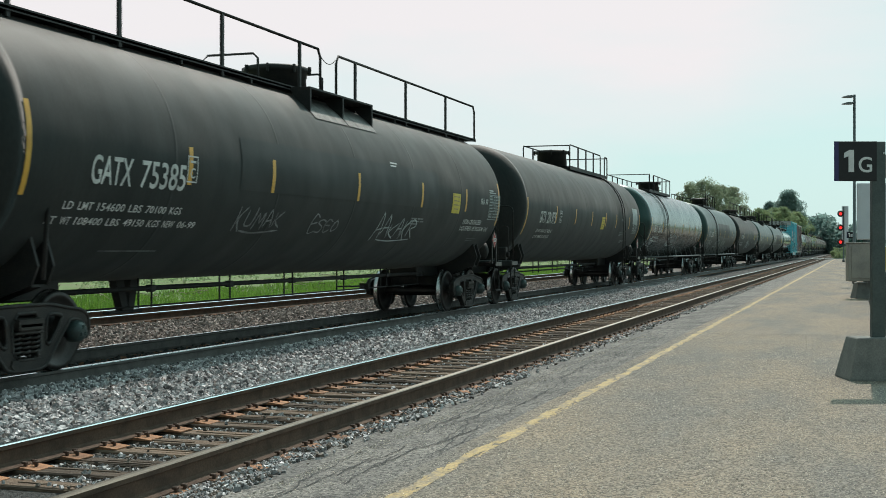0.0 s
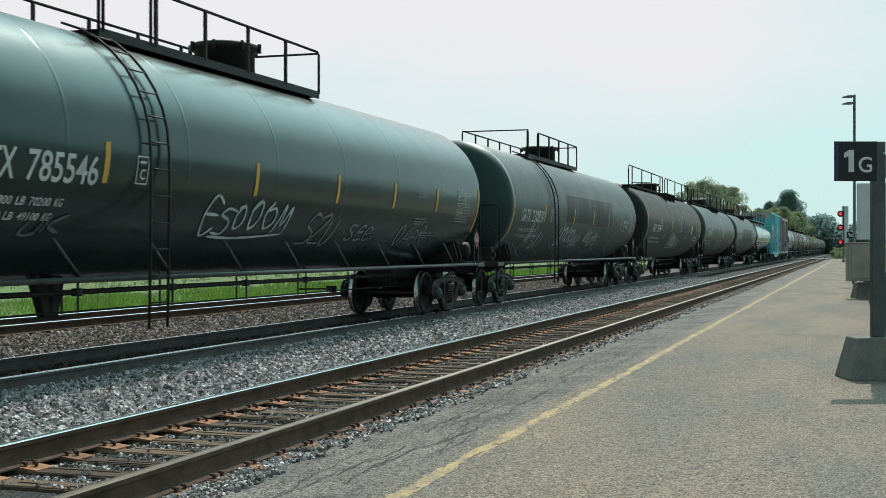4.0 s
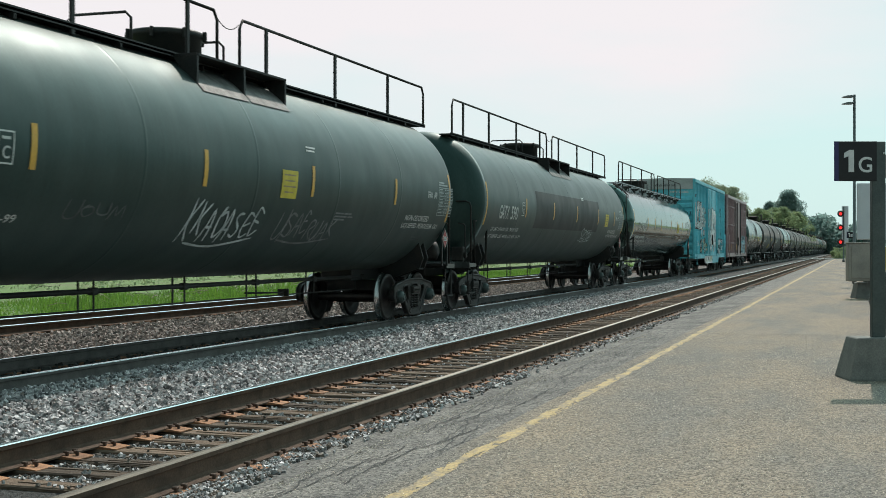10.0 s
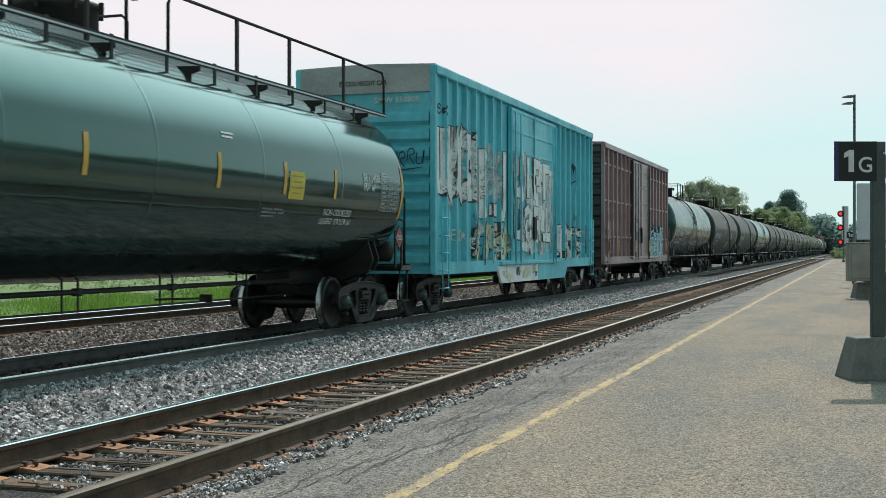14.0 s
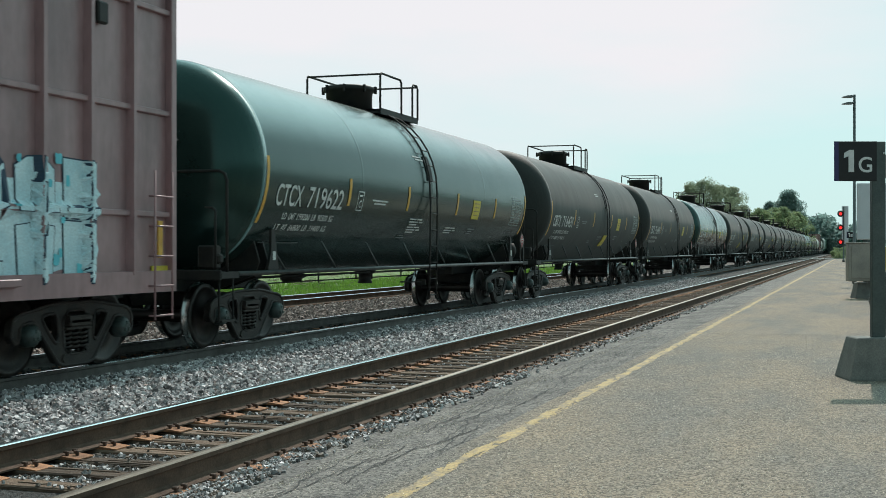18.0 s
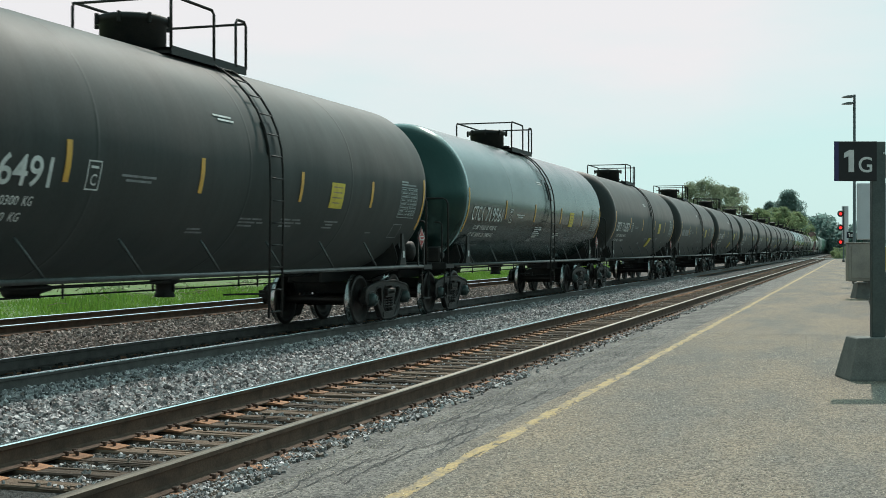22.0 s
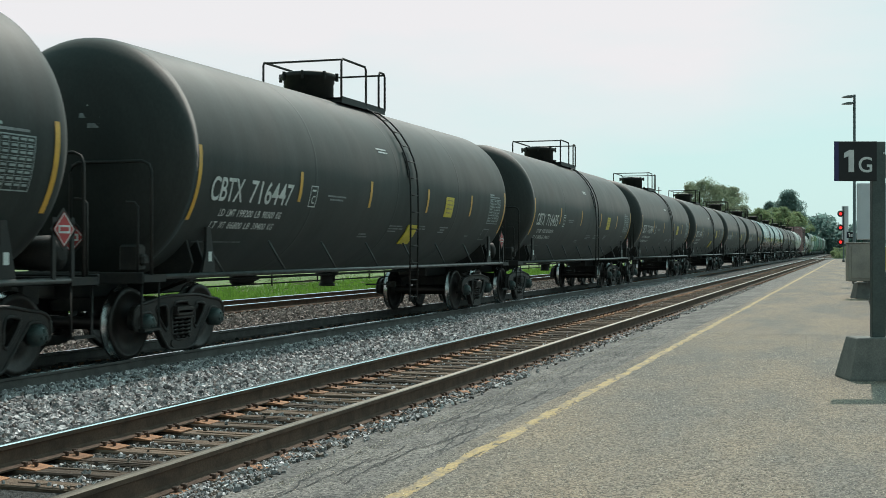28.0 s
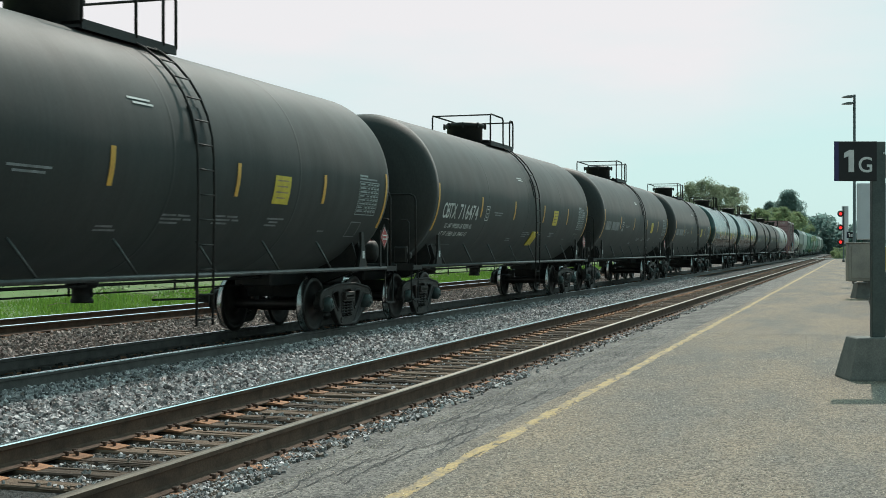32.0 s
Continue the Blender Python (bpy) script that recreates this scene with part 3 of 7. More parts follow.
def build_platform():
    g = Geo()
    ys = [4 + 0.25 * i for i in range(0, 145)] + [40 + 4 * i for i in range(1, 37)] + [186.0]
    ys = [-60, -20, 0] + ys
    row = []
    for y in ys:
        e = edge_wave(y)
        row.append([(EDGE_X + e - 0.08, y, -0.30), (EDGE_X + e - 0.02, y, -0.20), (EDGE_X + e + 0.04, y, -0.150), (EDGE_X + 0.5 + 0.3 * e, y, -0.105), (-2.75, y, PLAT_Z - 0.006), (-2.63, y, PLAT_Z),
                    (0.0, y, PLAT_Z), (3.6, y, PLAT_Z), (3.6, y, -0.7)])
    n = len(row[0])
    g.add([p for r in row for p in r], [(i * n + k, (i + 1) * n + k, (i + 1) * n + k + 1, i * n + k + 1) for i in range(len(row) - 1) for k in range(n - 1)], True)
    p = part("platform", g, [M["asphalt"], M["asphalt_edge"]], None, pick=lambda c, nn: 1 if c.x < -2.72 else 0)
    tagged(p, "worn pale asphalt station platform with a crumbling edge", "platform", "", "structure")
    # yellow line, slightly wandering, worn through in places
    g = Geo()
    r = random.Random(3)
    y = 4.0
    centre = lambda q: -2.520 + 0.020 * noise.noise(Vector((q * 0.3, 5, 0))) + 0.012 * noise.noise(Vector((q * 1.1, 2, 0)))
    while y < 186:
        L, cols = (0.035, 12) if y < 20 else (0.12, 6) if y < 50 else (4.0, 1)
        for k in range(cols):
            f0, f1 = -1 + 2 * k / cols, -1 + 2 * (k + 1) / cols
            w = 0.066
            if cols > 1:
                fx = (f0 + f1) / 2
                worn = noise.noise(Vector((y * 2.3, fx * 1.2, 1))) + 0.6 * noise.noise(Vector((y * 9, fx * 3.5, 4))) + 0.35 * noise.noise(Vector((y * 31, fx * 11, 7)))
                if worn > 0.50 - 0.95 * abs(fx) ** 3:
                    continue
            c0, c1 = centre(y), centre(y + L)
            g.add([(c0 + w * f0, y, PLAT_Z + 0.002), (c0 + w * f1, y, PLAT_Z + 0.002), (c1 + w * f1, y + L, PLAT_Z + 0.002), (c1 + w * f0, y + L, PLAT_Z + 0.002)], [(0, 1, 2, 3)])
        y += L
    part("yellow_line", g, M["line"], p, "worn yellow safety line")
    # cracks
    g = Geo()
    def crack(x, y, ang, length, w):
        pts, a = [(x, y)], ang
        for i in range(int(length / 0.12)):
            a = ang + r.uniform(-0.3, 0.3)
            x, y = x + 0.12 * math.cos(a), y + 0.12 * math.sin(a)
            if x < EDGE_X + 0.1 or x > 3:
                break
            pts.append((x, y))
        for (xa, ya), (xb, yb) in zip(pts, pts[1:]):
            d = Vector((xb - xa, yb - ya)).normalized()
            q = Vector((-d.y, d.x)) * w * r.uniform(0.5, 1.2)
            zz = lambda xx: PLAT_Z + 0.005 + (0 if xx > -2.63 else max(-0.045, (xx + 2.68) * 0.066) if xx > -3.36 else -0.045 + (xx + 3.36) * 0.098)
            g.add([(xa - q.x, ya - q.y, zz(xa)), (xa + q.x, ya + q.y, zz(xa)), (xb + q.x, yb + q.y, zz(xb)), (xb - q.x, yb - q.y, zz(xb))], [(0, 1, 2, 3)])
    for y in np.arange(6.5, 40, 0.33):
        crack(-2.70 + r.uniform(-0.6, 0.06), y, math.pi + r.uniform(-0.5, 0.5), r.uniform(0.2, 0.6), 0.004)
        if r.random() < 0.95:
            crack(-3.1 + r.uniform(-0.35, 0.35), y, math.pi / 2 + r.uniform(-0.15, 0.15), r.uniform(0.8, 2.4), 0.0055)
    for y in (10.7, 14.2, 19.5, 27.0, 38.0):
        crack(-2.4, y, 0.04, 4.5, 0.005)
    part("cracks", g, M["crack"], p, "dark hairline cracks")
    # crossing at the platform's end
    slab("road_crossing", -40, 30, 196, 204, -0.02, M["pale_concrete"], "pale concrete road crossing over the tracks", "road crossing", 0.25)
    # unseen yard, added to darken the ground that the tank sides reflect
    slab("station_yard", 3.62, 66, -150, 190, -0.12, M["road"], "flat asphalt yard added behind the platform, out of view", "yard", 0.5)
    slab("road_beyond", -62, -48.0, -100, 500, -0.60, M["road"], "pale asphalt road beyond the tracks", "road", 0.3)


def stones(name, count, place, size, mat, label, seed, owner=None):
    """Loose angular stones: distorted blocks in one mesh."""
    rs = np.random.RandomState(seed)
    xyz = place(rs, count)
    count = len(xyz)
    base = np.array([(-1, -1, -1), (1, -1, -1), (1, 1, -1), (-1, 1, -1), (-1, -1, 1), (1, -1, 1), (1, 1, 1), (-1, 1, 1)], float)
    jit = base[None] * rs.uniform(0.5, 1.0, (count, 8, 3))
    jit *= (rs.uniform(0.6, 1.25, (count, 1, 3)) * np.array([1.1, 1.1, 0.8])) * (size * rs.uniform(0.6, 1.25, (count, 1, 1)))
    q = rs.normal(size=(count, 4))
    q /= np.linalg.norm(q, axis=1)[:, None]
    w, x, y, z = q.T
    R = np.stack([1 - 2 * (y * y + z * z), 2 * (x * y - z * w), 2 * (x * z + y * w), 2 * (x * y + z * w), 1 - 2 * (x * x + z * z), 2 * (y * z - x * w),
                  2 * (x * z - y * w), 2 * (y * z + x * w), 1 - 2 * (x * x + y * y)], 1).reshape(-1, 3, 3)
    v = np.einsum("nij,nkj->nki", R, jit) + xyz[:, None]
    tri = np.array([(0, 2, 1), (0, 3, 2), (4, 5, 6), (4, 6, 7), (0, 1, 5), (0, 5, 4), (1, 2, 6), (1, 6, 5), (2, 3, 7), (2, 7, 6), (3, 0, 4), (3, 4, 7)])
    f = (tri[None] + 8 * np.arange(count)[:, None, None]).reshape(-1, 3)
    me = bpy.data.meshes.new(name)
    me.vertices.add(count * 8)
    me.vertices.foreach_set("co", v.reshape(-1))
    me.loops.add(len(f) * 3)
    me.loops.foreach_set("vertex_index", f.reshape(-1).astype(np.int32))
    me.polygons.add(len(f))
    me.polygons.foreach_set("loop_start", np.arange(0, len(f) * 3, 3, dtype=np.int32))
    me.update(calc_edges=True)
    me.shade_flat()
    me.materials.append(mat)
    ob = new(name, me)
    return tagged(ob, label, "ballast", "", "stuff")


def along(rs, n, y0, y1, power=1.6):
    """Positions along the line, denser near the camera."""
    return y0 + (y1 - y0) * rs.uniform(0, 1, n) ** power


def build_ballast():
    def between(rs, n):
        y = along(rs, n, 7.5, 70, 2.0)
        x = rs.uniform(-8.74, -5.83, n)
        # stones stay beside the rails' feet
        keep = (abs(x + 5.727) > 0.10) & (abs(x + 8.84) > 0.1)
        z = -0.215 + 0.05 * np.sin(x * 2.1 + 0.6) * 0.4 + rs.uniform(-0.015, 0.03, n)
        return np.stack([x, y, z], 1)[keep]
    stones("ballast_stones", 64000, between, 0.029, M["ballast"], "loose grey angular ballast stones between the tracks", 1)

    def cribs(rs, n):
        y = along(rs, n, 7.0, 60, 1.8)
        x = rs.uniform(-5.62, -4.32, n)
        ph = np.mod(y - 7.11 + 0.112, 0.497)
        keep = (ph > 0.22) | (rs.uniform(0, 1, n) < 0.012)
        z = np.where(ph > 0.22, -0.234, -0.192) + rs.uniform(-0.012, 0.016, n)
        return np.stack([x, y, z], 1)[keep]
    stones("tan_stones", 4500, between, 0.027, M["ballast_brown"], "scattered tan and brown stones among the grey ballast", 11)
    stones("crib_dirt_stones", 12000, cribs, 0.016, M["dirt_stone"], "dirty brown stones between the wooden ties", 12)
    stones("crib_stones", 13000, cribs, 0.0175, M["ballast"], "grey ballast stones between the wooden ties", 2)

    def shoulder(rs, n):
        y = along(rs, n, 6.5, 55, 2.1)
        x = -4.13 + 0.50 * rs.uniform(0, 1, n) ** 1.25
        z = -0.205 + rs.uniform(-0.02, 0.02, n) + np.clip((x + 3.95) * 0.28, 0, 0.1)
        # the stones' border wanders over the asphalt
        wander = -3.80 + 0.09 * np.sin(y * 1.9) + 0.07 * np.sin(y * 5.3 + 1)
        keep = (x < wander) | (rs.uniform(0, 1, n) < 0.07)
        return np.stack([x, y, z], 1)[keep]
    stones("shoulder_dirt_stones", 9000, shoulder, 0.016, M["dirt_stone"], "dirty brown stones along the platform edge", 13)
    stones("shoulder_stones", 17000, shoulder, 0.018, M["ballast"], "grey ballast stones along the platform edge", 3)

    def beyond(rs, n):
        y = along(rs, n, 12, 70, 1.7)
        x = rs.uniform(-14.85, -10.5, n)
        z = -0.255 + rs.uniform(-0.02, 0.03, n)
        return np.stack([x, y, z], 1)
    stones("brown_stones", 26000, beyond, 0.028, M["ballast_brown"], "brownish ballast stones beside the farther track", 4)

    def chips(rs, n):
        y = along(rs, n, 6.2, 22, 1.5)
        x = -3.5 + 4.9 * rs.uniform(0, 1, n)
        keep = x < 0.12 + 0.085 * (y - 7)
        z = np.where(x > -2.63, PLAT_Z, PLAT_Z + 0.062 * (x + 2.63)) - 0.0015 + rs.uniform(-0.002, 0.001, n)
        return np.stack([x, y, z], 1)[keep]
    rs = np.random.RandomState(9)
    p = chips(rs, 100000)
    n = len(p)
    s = 0.0075 * rs.uniform(0.5, 1.3, (n, 1))
    a = rs.uniform(0, 2 * np.pi, n)
    ring = [p + np.stack([s[:, 0] * np.cos(a + q), s[:, 0] * np.sin(a + q), np.zeros(n)], 1) * rs.uniform(0.7, 1.2, (n, 1)) for q in (0, 1.57, 3.14, 4.71)]
    tip = p + np.concatenate([rs.normal(0, 0.3, (n, 2)) * s, s * rs.uniform(0.35, 0.8, (n, 1))], 1)
    v = np.stack(ring + [tip], 1).reshape(-1, 3)
    tri = np.array([(0, 1, 4), (1, 2, 4), (2, 3, 4), (3, 0, 4)])
    f = (tri[None] + 5 * np.arange(n)[:, None, None]).reshape(-1, 3)
    me = bpy.data.meshes.new("asphalt_chips")
    me.from_pydata(v.tolist(), [], f.tolist())
    me.materials.append(M["grit"])
    tagged(new("asphalt_chips", me), "pale and dark stone chips standing out of the worn asphalt", "stone chips", "", "stuff")

    def under(rs, n):
        y = along(rs, n, 10, 60, 1.7)
        x = rs.uniform(-10.3, -8.9, n)
        z = -0.235 + rs.uniform(-0.02, 0.02, n)
        return np.stack([x, y, z], 1)
    stones("track_stones", 9000, under, 0.033, M["ballast_shaded"], "ballast stones under the freight train, darkened with its shade", 6)


def build_grass():
    rs = np.random.RandomState(8)
    n = 46000
    y = along(rs, n, 18, 150, 1.5)
    x = -18.4 - 12.5 * rs.uniform(0, 1, n) ** 1.2
    h = rs.uniform(0.22, 0.55, n) * (0.75 + 0.5 * np.sin(y * 0.9 + x) * np.sin(y * 0.23))
    a = rs.uniform(0, 2 * np.pi, n)
    w = rs.uniform(0.012, 0.035, n)
    lean = rs.normal(0, 0.13, (n, 2))
    z0 = np.full(n, -0.72)
    p0 = np.stack([x - w * np.cos(a), y - w * np.sin(a), z0], 1)
    p1 = np.stack([x + w * np.cos(a), y + w * np.sin(a), z0], 1)
    p2 = np.stack([x + lean[:, 0], y + lean[:, 1], z0 + h], 1)
    v = np.stack([p0, p1, p2], 1).reshape(-1, 3)
    me = bpy.data.meshes.new("tall_grass")
    me.from_pydata(v.tolist(), [], np.arange(n * 3).reshape(-1, 3).tolist())
    me.materials.append(M["grass"])
    tagged(new("tall_grass", me), "bright green tall grass beyond the tracks", "grass", "", "stuff")


# ---- trees ----
def leaves(rs, centres, radii, per, size):
    c = np.repeat(centres, per, 0)
    r = np.repeat(radii, per)
    d = rs.normal(size=(len(c), 3))
    d /= np.linalg.norm(d, axis=1)[:, None]
    p = c + d * (r * rs.uniform(0.35, 1.0, len(c)) ** 0.6)[:, None] * np.array([1, 1, 0.8])
    u = rs.normal(size=(len(c), 3))
    u /= np.linalg.norm(u, axis=1)[:, None]
    w = np.cross(u, rs.normal(size=(len(c), 3)))
    w /= np.linalg.norm(w, axis=1)[:, None]
    s = (size * rs.uniform(0.6, 1.4, len(c)))[:, None]
    return np.stack([p - u * s, p + w * s * 0.6, p + u * s, p - w * s * 0.6], 1)


def leaf_mesh(name, quads, mat):
    v = quads.reshape(-1, 3)
    me = bpy.data.meshes.new(name)
    me.from_pydata(v.tolist(), [], np.arange(len(v)).reshape(-1, 4).tolist())
    me.materials.append(mat)
    return me


def tree(x, y, h, spread, mat, label, seed, clumps=70, per=60, low=0.25, size=0.22, shape=1.0):
    rs = np.random.RandomState(seed)
    t = empty("tree", pose(x, y, -0.72), label, "tree")
    g = Geo()
    tr = 0.022 * h
    top = h * 0.72
    trunk = [(0, 0, 0), (0.05 * h * 0.2, 0.02 * h, h * 0.25), (-0.02 * h, 0.01 * h, h * 0.5), (0.01 * h, 0, top)]
    g.lathe([(tr * 1.35, 0), (tr, h * 0.05), (tr * 0.8, h * 0.3), (tr * 0.5, h * 0.55), (tr * 0.2, top)], "z", 10)
    cs, rr = [], []
    for k in range(clumps):
        f = low + (1 - low) * rs.uniform(0, 1)
        rad = spread * (math.sin(math.pi * min(1, max(0.08, (f - low) / (1 - low) * 0.86 + 0.14))) ** 0.6) * shape
        a = rs.uniform(0, 2 * math.pi)
        q = rad * math.sqrt(rs.uniform(0.05, 1))
        c = (q * math.cos(a), q * math.sin(a), f * h * 0.97)
        cs.append(c)
        rr.append(h * rs.uniform(0.045, 0.10))
        if k % 3 == 0:
            g.tube([(0, 0, max(0.12 * h, c[2] * 0.62)), (c[0] * 0.5, c[1] * 0.5, c[2] * 0.85), c], tr * 0.16, 5)
    part("trunk", g, M["bark"], t)
    part("crown", leaf_mesh("crown", leaves(rs, np.array(cs), np.array(rr), per, size), mat), mat, t)
    return t


def at_view(u, d):
    """World x, y at d metres of depth and u, the tangent to the right of the view's axis."""
    th = radians(18.204)
    return -d * math.sin(th) + u * d * math.cos(th), d * math.cos(th) + u * d * math.sin(th)


def build_trees():
    f = 2212.0
    for u, d, h, s, mat, seed, low, lab in (
        (1252, 175, 11.9, 3.5, "leaf", 1, 0.3, "broad olive-green tree with an uneven crown behind the train"),
        (1300, 182, 11.2, 2.2, "leaf", 2, 0.3, "smaller olive-green tree at the edge of the grove"),
        (1222, 178, 11.4, 2.6, "leaf", 3, 0.3, "olive-green tree with sparse upper branches"),
        (1276, 178, 11.2, 2.6, "leaf", 13, 0.3, "olive-green tree standing in the grove"),
        (1396, 262, 14.4, 3.5, "leaf_hazy", 4, 0.30, "dense dark green tree rising over the others"),
        (1362, 300, 13.4, 2.6, "leaf_hazy", 19, 0.30, "dark green tree with a pointed crown"),
        (1372, 255, 10.6, 4.2, "leaf_light", 5, 0.15, "rounded yellow-green tree beyond the line"),
        (1343, 240, 9.9, 3.6, "leaf_light", 6, 0.15, "low yellow-green tree beyond the line"),
        (1410, 250, 9.4, 3.6, "leaf_light", 7, 0.15, "bushy yellow-green tree beneath a darker one"),
        (1386, 245, 10.2, 3.8, "leaf_light", 17, 0.15, "bushy yellow-green tree beyond the line")):
        x, y = at_view((u - 784) / f, d)
        tree(x, y, h, s, M[mat], lab, seed, 85 if mat == "leaf" else 130, 170, low, 0.095 if mat != "leaf_hazy" else 0.13)
    # woods along the horizon, one mass of foliage
    rs = np.random.RandomState(21)
    cs, rr = [], []
    for k in range(2600):
        u = rs.uniform(700, 1560) if k % 2 else rs.uniform(1330, 1560)
        d = rs.uniform(380, 460)
        x, y = at_view((u - 784) / f, d)
        hill = 5.5 + 5.5 * (0.5 + 0.5 * math.sin(u * 0.021 + 1.0)) * (0.6 + 0.4 * math.sin(u * 0.083)) + (4.0 - 3.6 * math.sin(u * 0.021 + 1.0) if u > 1410 else -1.0)
        cs.append((x, y, -0.7 + hill * rs.uniform(0.05, 1.0)))
        rr.append(rs.uniform(1.4, 2.3))
    tagged(new("far_woods", leaf_mesh("far_woods", leaves(rs, np.array(cs), np.array(rr), 44, 0.5), M["leaf_hazy"])), "dark green woods along the horizon", "woods", "", "stuff")
    # unseen trees added behind the yard for the dark band in tank reflections
    cs, rr = [], []
    for k in range(900):
        cs.append((rs.uniform(72, 95), rs.uniform(-160, 330), -0.7 + rs.uniform(0.3, 9.0)))
        rr.append(rs.uniform(1.5, 2.8))
    tagged(new("yard_trees", leaf_mesh("yard_trees", leaves(rs, np.array(cs), np.array(rr), 30, 0.7), M["leaf_hazy"])), "dark green trees behind the station yard", "woods", "", "stuff")
    # low scrub along the field's edge
    cs, rr = [], []
    for k in range(420):
        y = 20 + 260 * rs.uniform(0, 1) ** 1.4
        x = -34 - 12 * rs.uniform(0, 1) + 3 * math.sin(y * 0.13)
        cs.append((x, y, -0.6 + rs.uniform(0.0, 0.9)))
        rr.append(rs.uniform(0.3, 0.9))
    tagged(new("field_scrub", leaf_mesh("field_scrub", leaves(rs, np.array(cs), np.array(rr), 40, 0.10), M["leaf_light"])), "low green scrub along the edge of the field", "scrub", "", "stuff")
    # heap of dry brushwood in the grass
    g = Geo()
    for k in range(160):
        y = rs.uniform(34, 78)
        p = Vector((-25.5 + rs.normal(0, 0.8), y, -0.7 + rs.uniform(0, 0.75)))
        q = p + Vector((rs.normal(0, 0.4), rs.normal(0, 0.5), rs.normal(0, 0.16)))
        q.z = max(q.z, -0.7)
        g.tube([p, p.lerp(q, 0.5) + Vector((0, 0, 0.05)), q], 0.012, 4)
    tagged(part("brushwood", g, M["twig"], None), "heap of dry grey brushwood lying in the grass", "brushwood", "", "stuff")
    # shrub at the platform's end
    rs = np.random.RandomState(31)
    for k, (u, d, r0) in enumerate(((1484, 188, 0.9), (1476, 190, 0.6), (1494, 190, 0.9))):
        x, y = at_view((u - 784) / f, d)
        sh = empty("shrub", pose(x, y, -0.3), "small green shrub beside the end of the platform", "shrub")
        cs = np.array([(rs.uniform(-r0, r0) * 0.6, rs.uniform(-r0, r0) * 0.6, rs.uniform(0.3, 2.0) * r0) for i in range(14)])
        part("foliage", leaf_mesh("foliage", leaves(rs, cs, np.full(14, 0.45 * r0), 50, 0.09), M["leaf_light"]), M["leaf_light"], sh)
        g = Geo()
        for i in range(4):
            g.tube([(0, 0, 0), (cs[i][0] * 0.5, cs[i][1] * 0.5, cs[i][2] * 0.6), tuple(cs[i])], 0.02, 5)
        part("stems", g, M["bark"], sh)


# ---- platform furniture ----
def concrete_foot(owner, w_bot=1.1, d_bot=0.55, h=0.462, taper=0.10):
    a, b = w_bot / 2, d_bot / 2
    a2, b2 = a - taper, b - 0.08
    g = Geo()
    vs = [(-a, -b, 0), (a, -b, 0), (a, b, 0), (-a, b, 0), (-a, -b, 0.02), (a, -b, 0.02), (a, b, 0.02), (-a, b, 0.02),
          (-a2, -b2, h - 0.012), (a2, -b2, h - 0.012), (a2, b2, h - 0.012), (-a2, b2, h - 0.012),
          (-a2 + 0.012, -b2 + 0.012, h), (a2 - 0.012, -b2 + 0.012, h), (a2 - 0.012, b2 - 0.012, h), (-a2 + 0.012, b2 - 0.012, h)]
    fs = [(3, 2, 1, 0), (12, 13, 14, 15)] + [(r * 4 + i, r * 4 + (i + 1) % 4, r * 4 + 4 + (i + 1) % 4, r * 4 + 4 + i) for r in range(3) for i in range(4)]
    g.add(vs, fs)
    return part("foot", g, M["concrete"], owner, "cast concrete foot")


def platform_sign(x, y, text, label, scale=1.0):
    """A square track sign on a steel post set in a heavy concrete foot; faces back along the platform."""
    s = empty("platform_sign", pose(x, y, PLAT_Z, 0, 0, 18.0), label, "sign")
    concrete_foot(s, 0.78)
    px = 0.0
    part("post", Geo().box(px - 0.075, px + 0.075, -0.04, 0.04, 0.44, 2.63, 0.008), M["post"], s, "square steel post")
    pan = part("panel", Geo().box(-0.50, -0.03, -0.062, -0.044, 2.19, 2.63, 0.004), M["sign_black"], s, "black square sign panel")
    part("edge_strip", Geo().box(-0.505, -0.455, -0.066, -0.063, 2.19, 2.63), M["sign_blue"], pan)
    big, small = text
    one = [(-0.345, 2.29), (-0.285, 2.29), (-0.285, 2.535), (-0.335, 2.535), (-0.395, 2.500), (-0.395, 2.445), (-0.345, 2.465)]
    part("numeral", Geo().prism(one[::-1], "y", -0.067, -0.063), M["sign_white"], pan)
    part("letter", words(small, 0.24, M["sign_white"], lambda a, b: Vector((-0.235 + a, -0.067, 2.29 + b)), 0.15), M["sign_white"], pan)
    part("bolt", Geo().lathe([(0.012, 0), (0.012, 0.014)], "y", 8, (px + 0.05, -0.054, 2.5)), M["tread"], s)
    return s


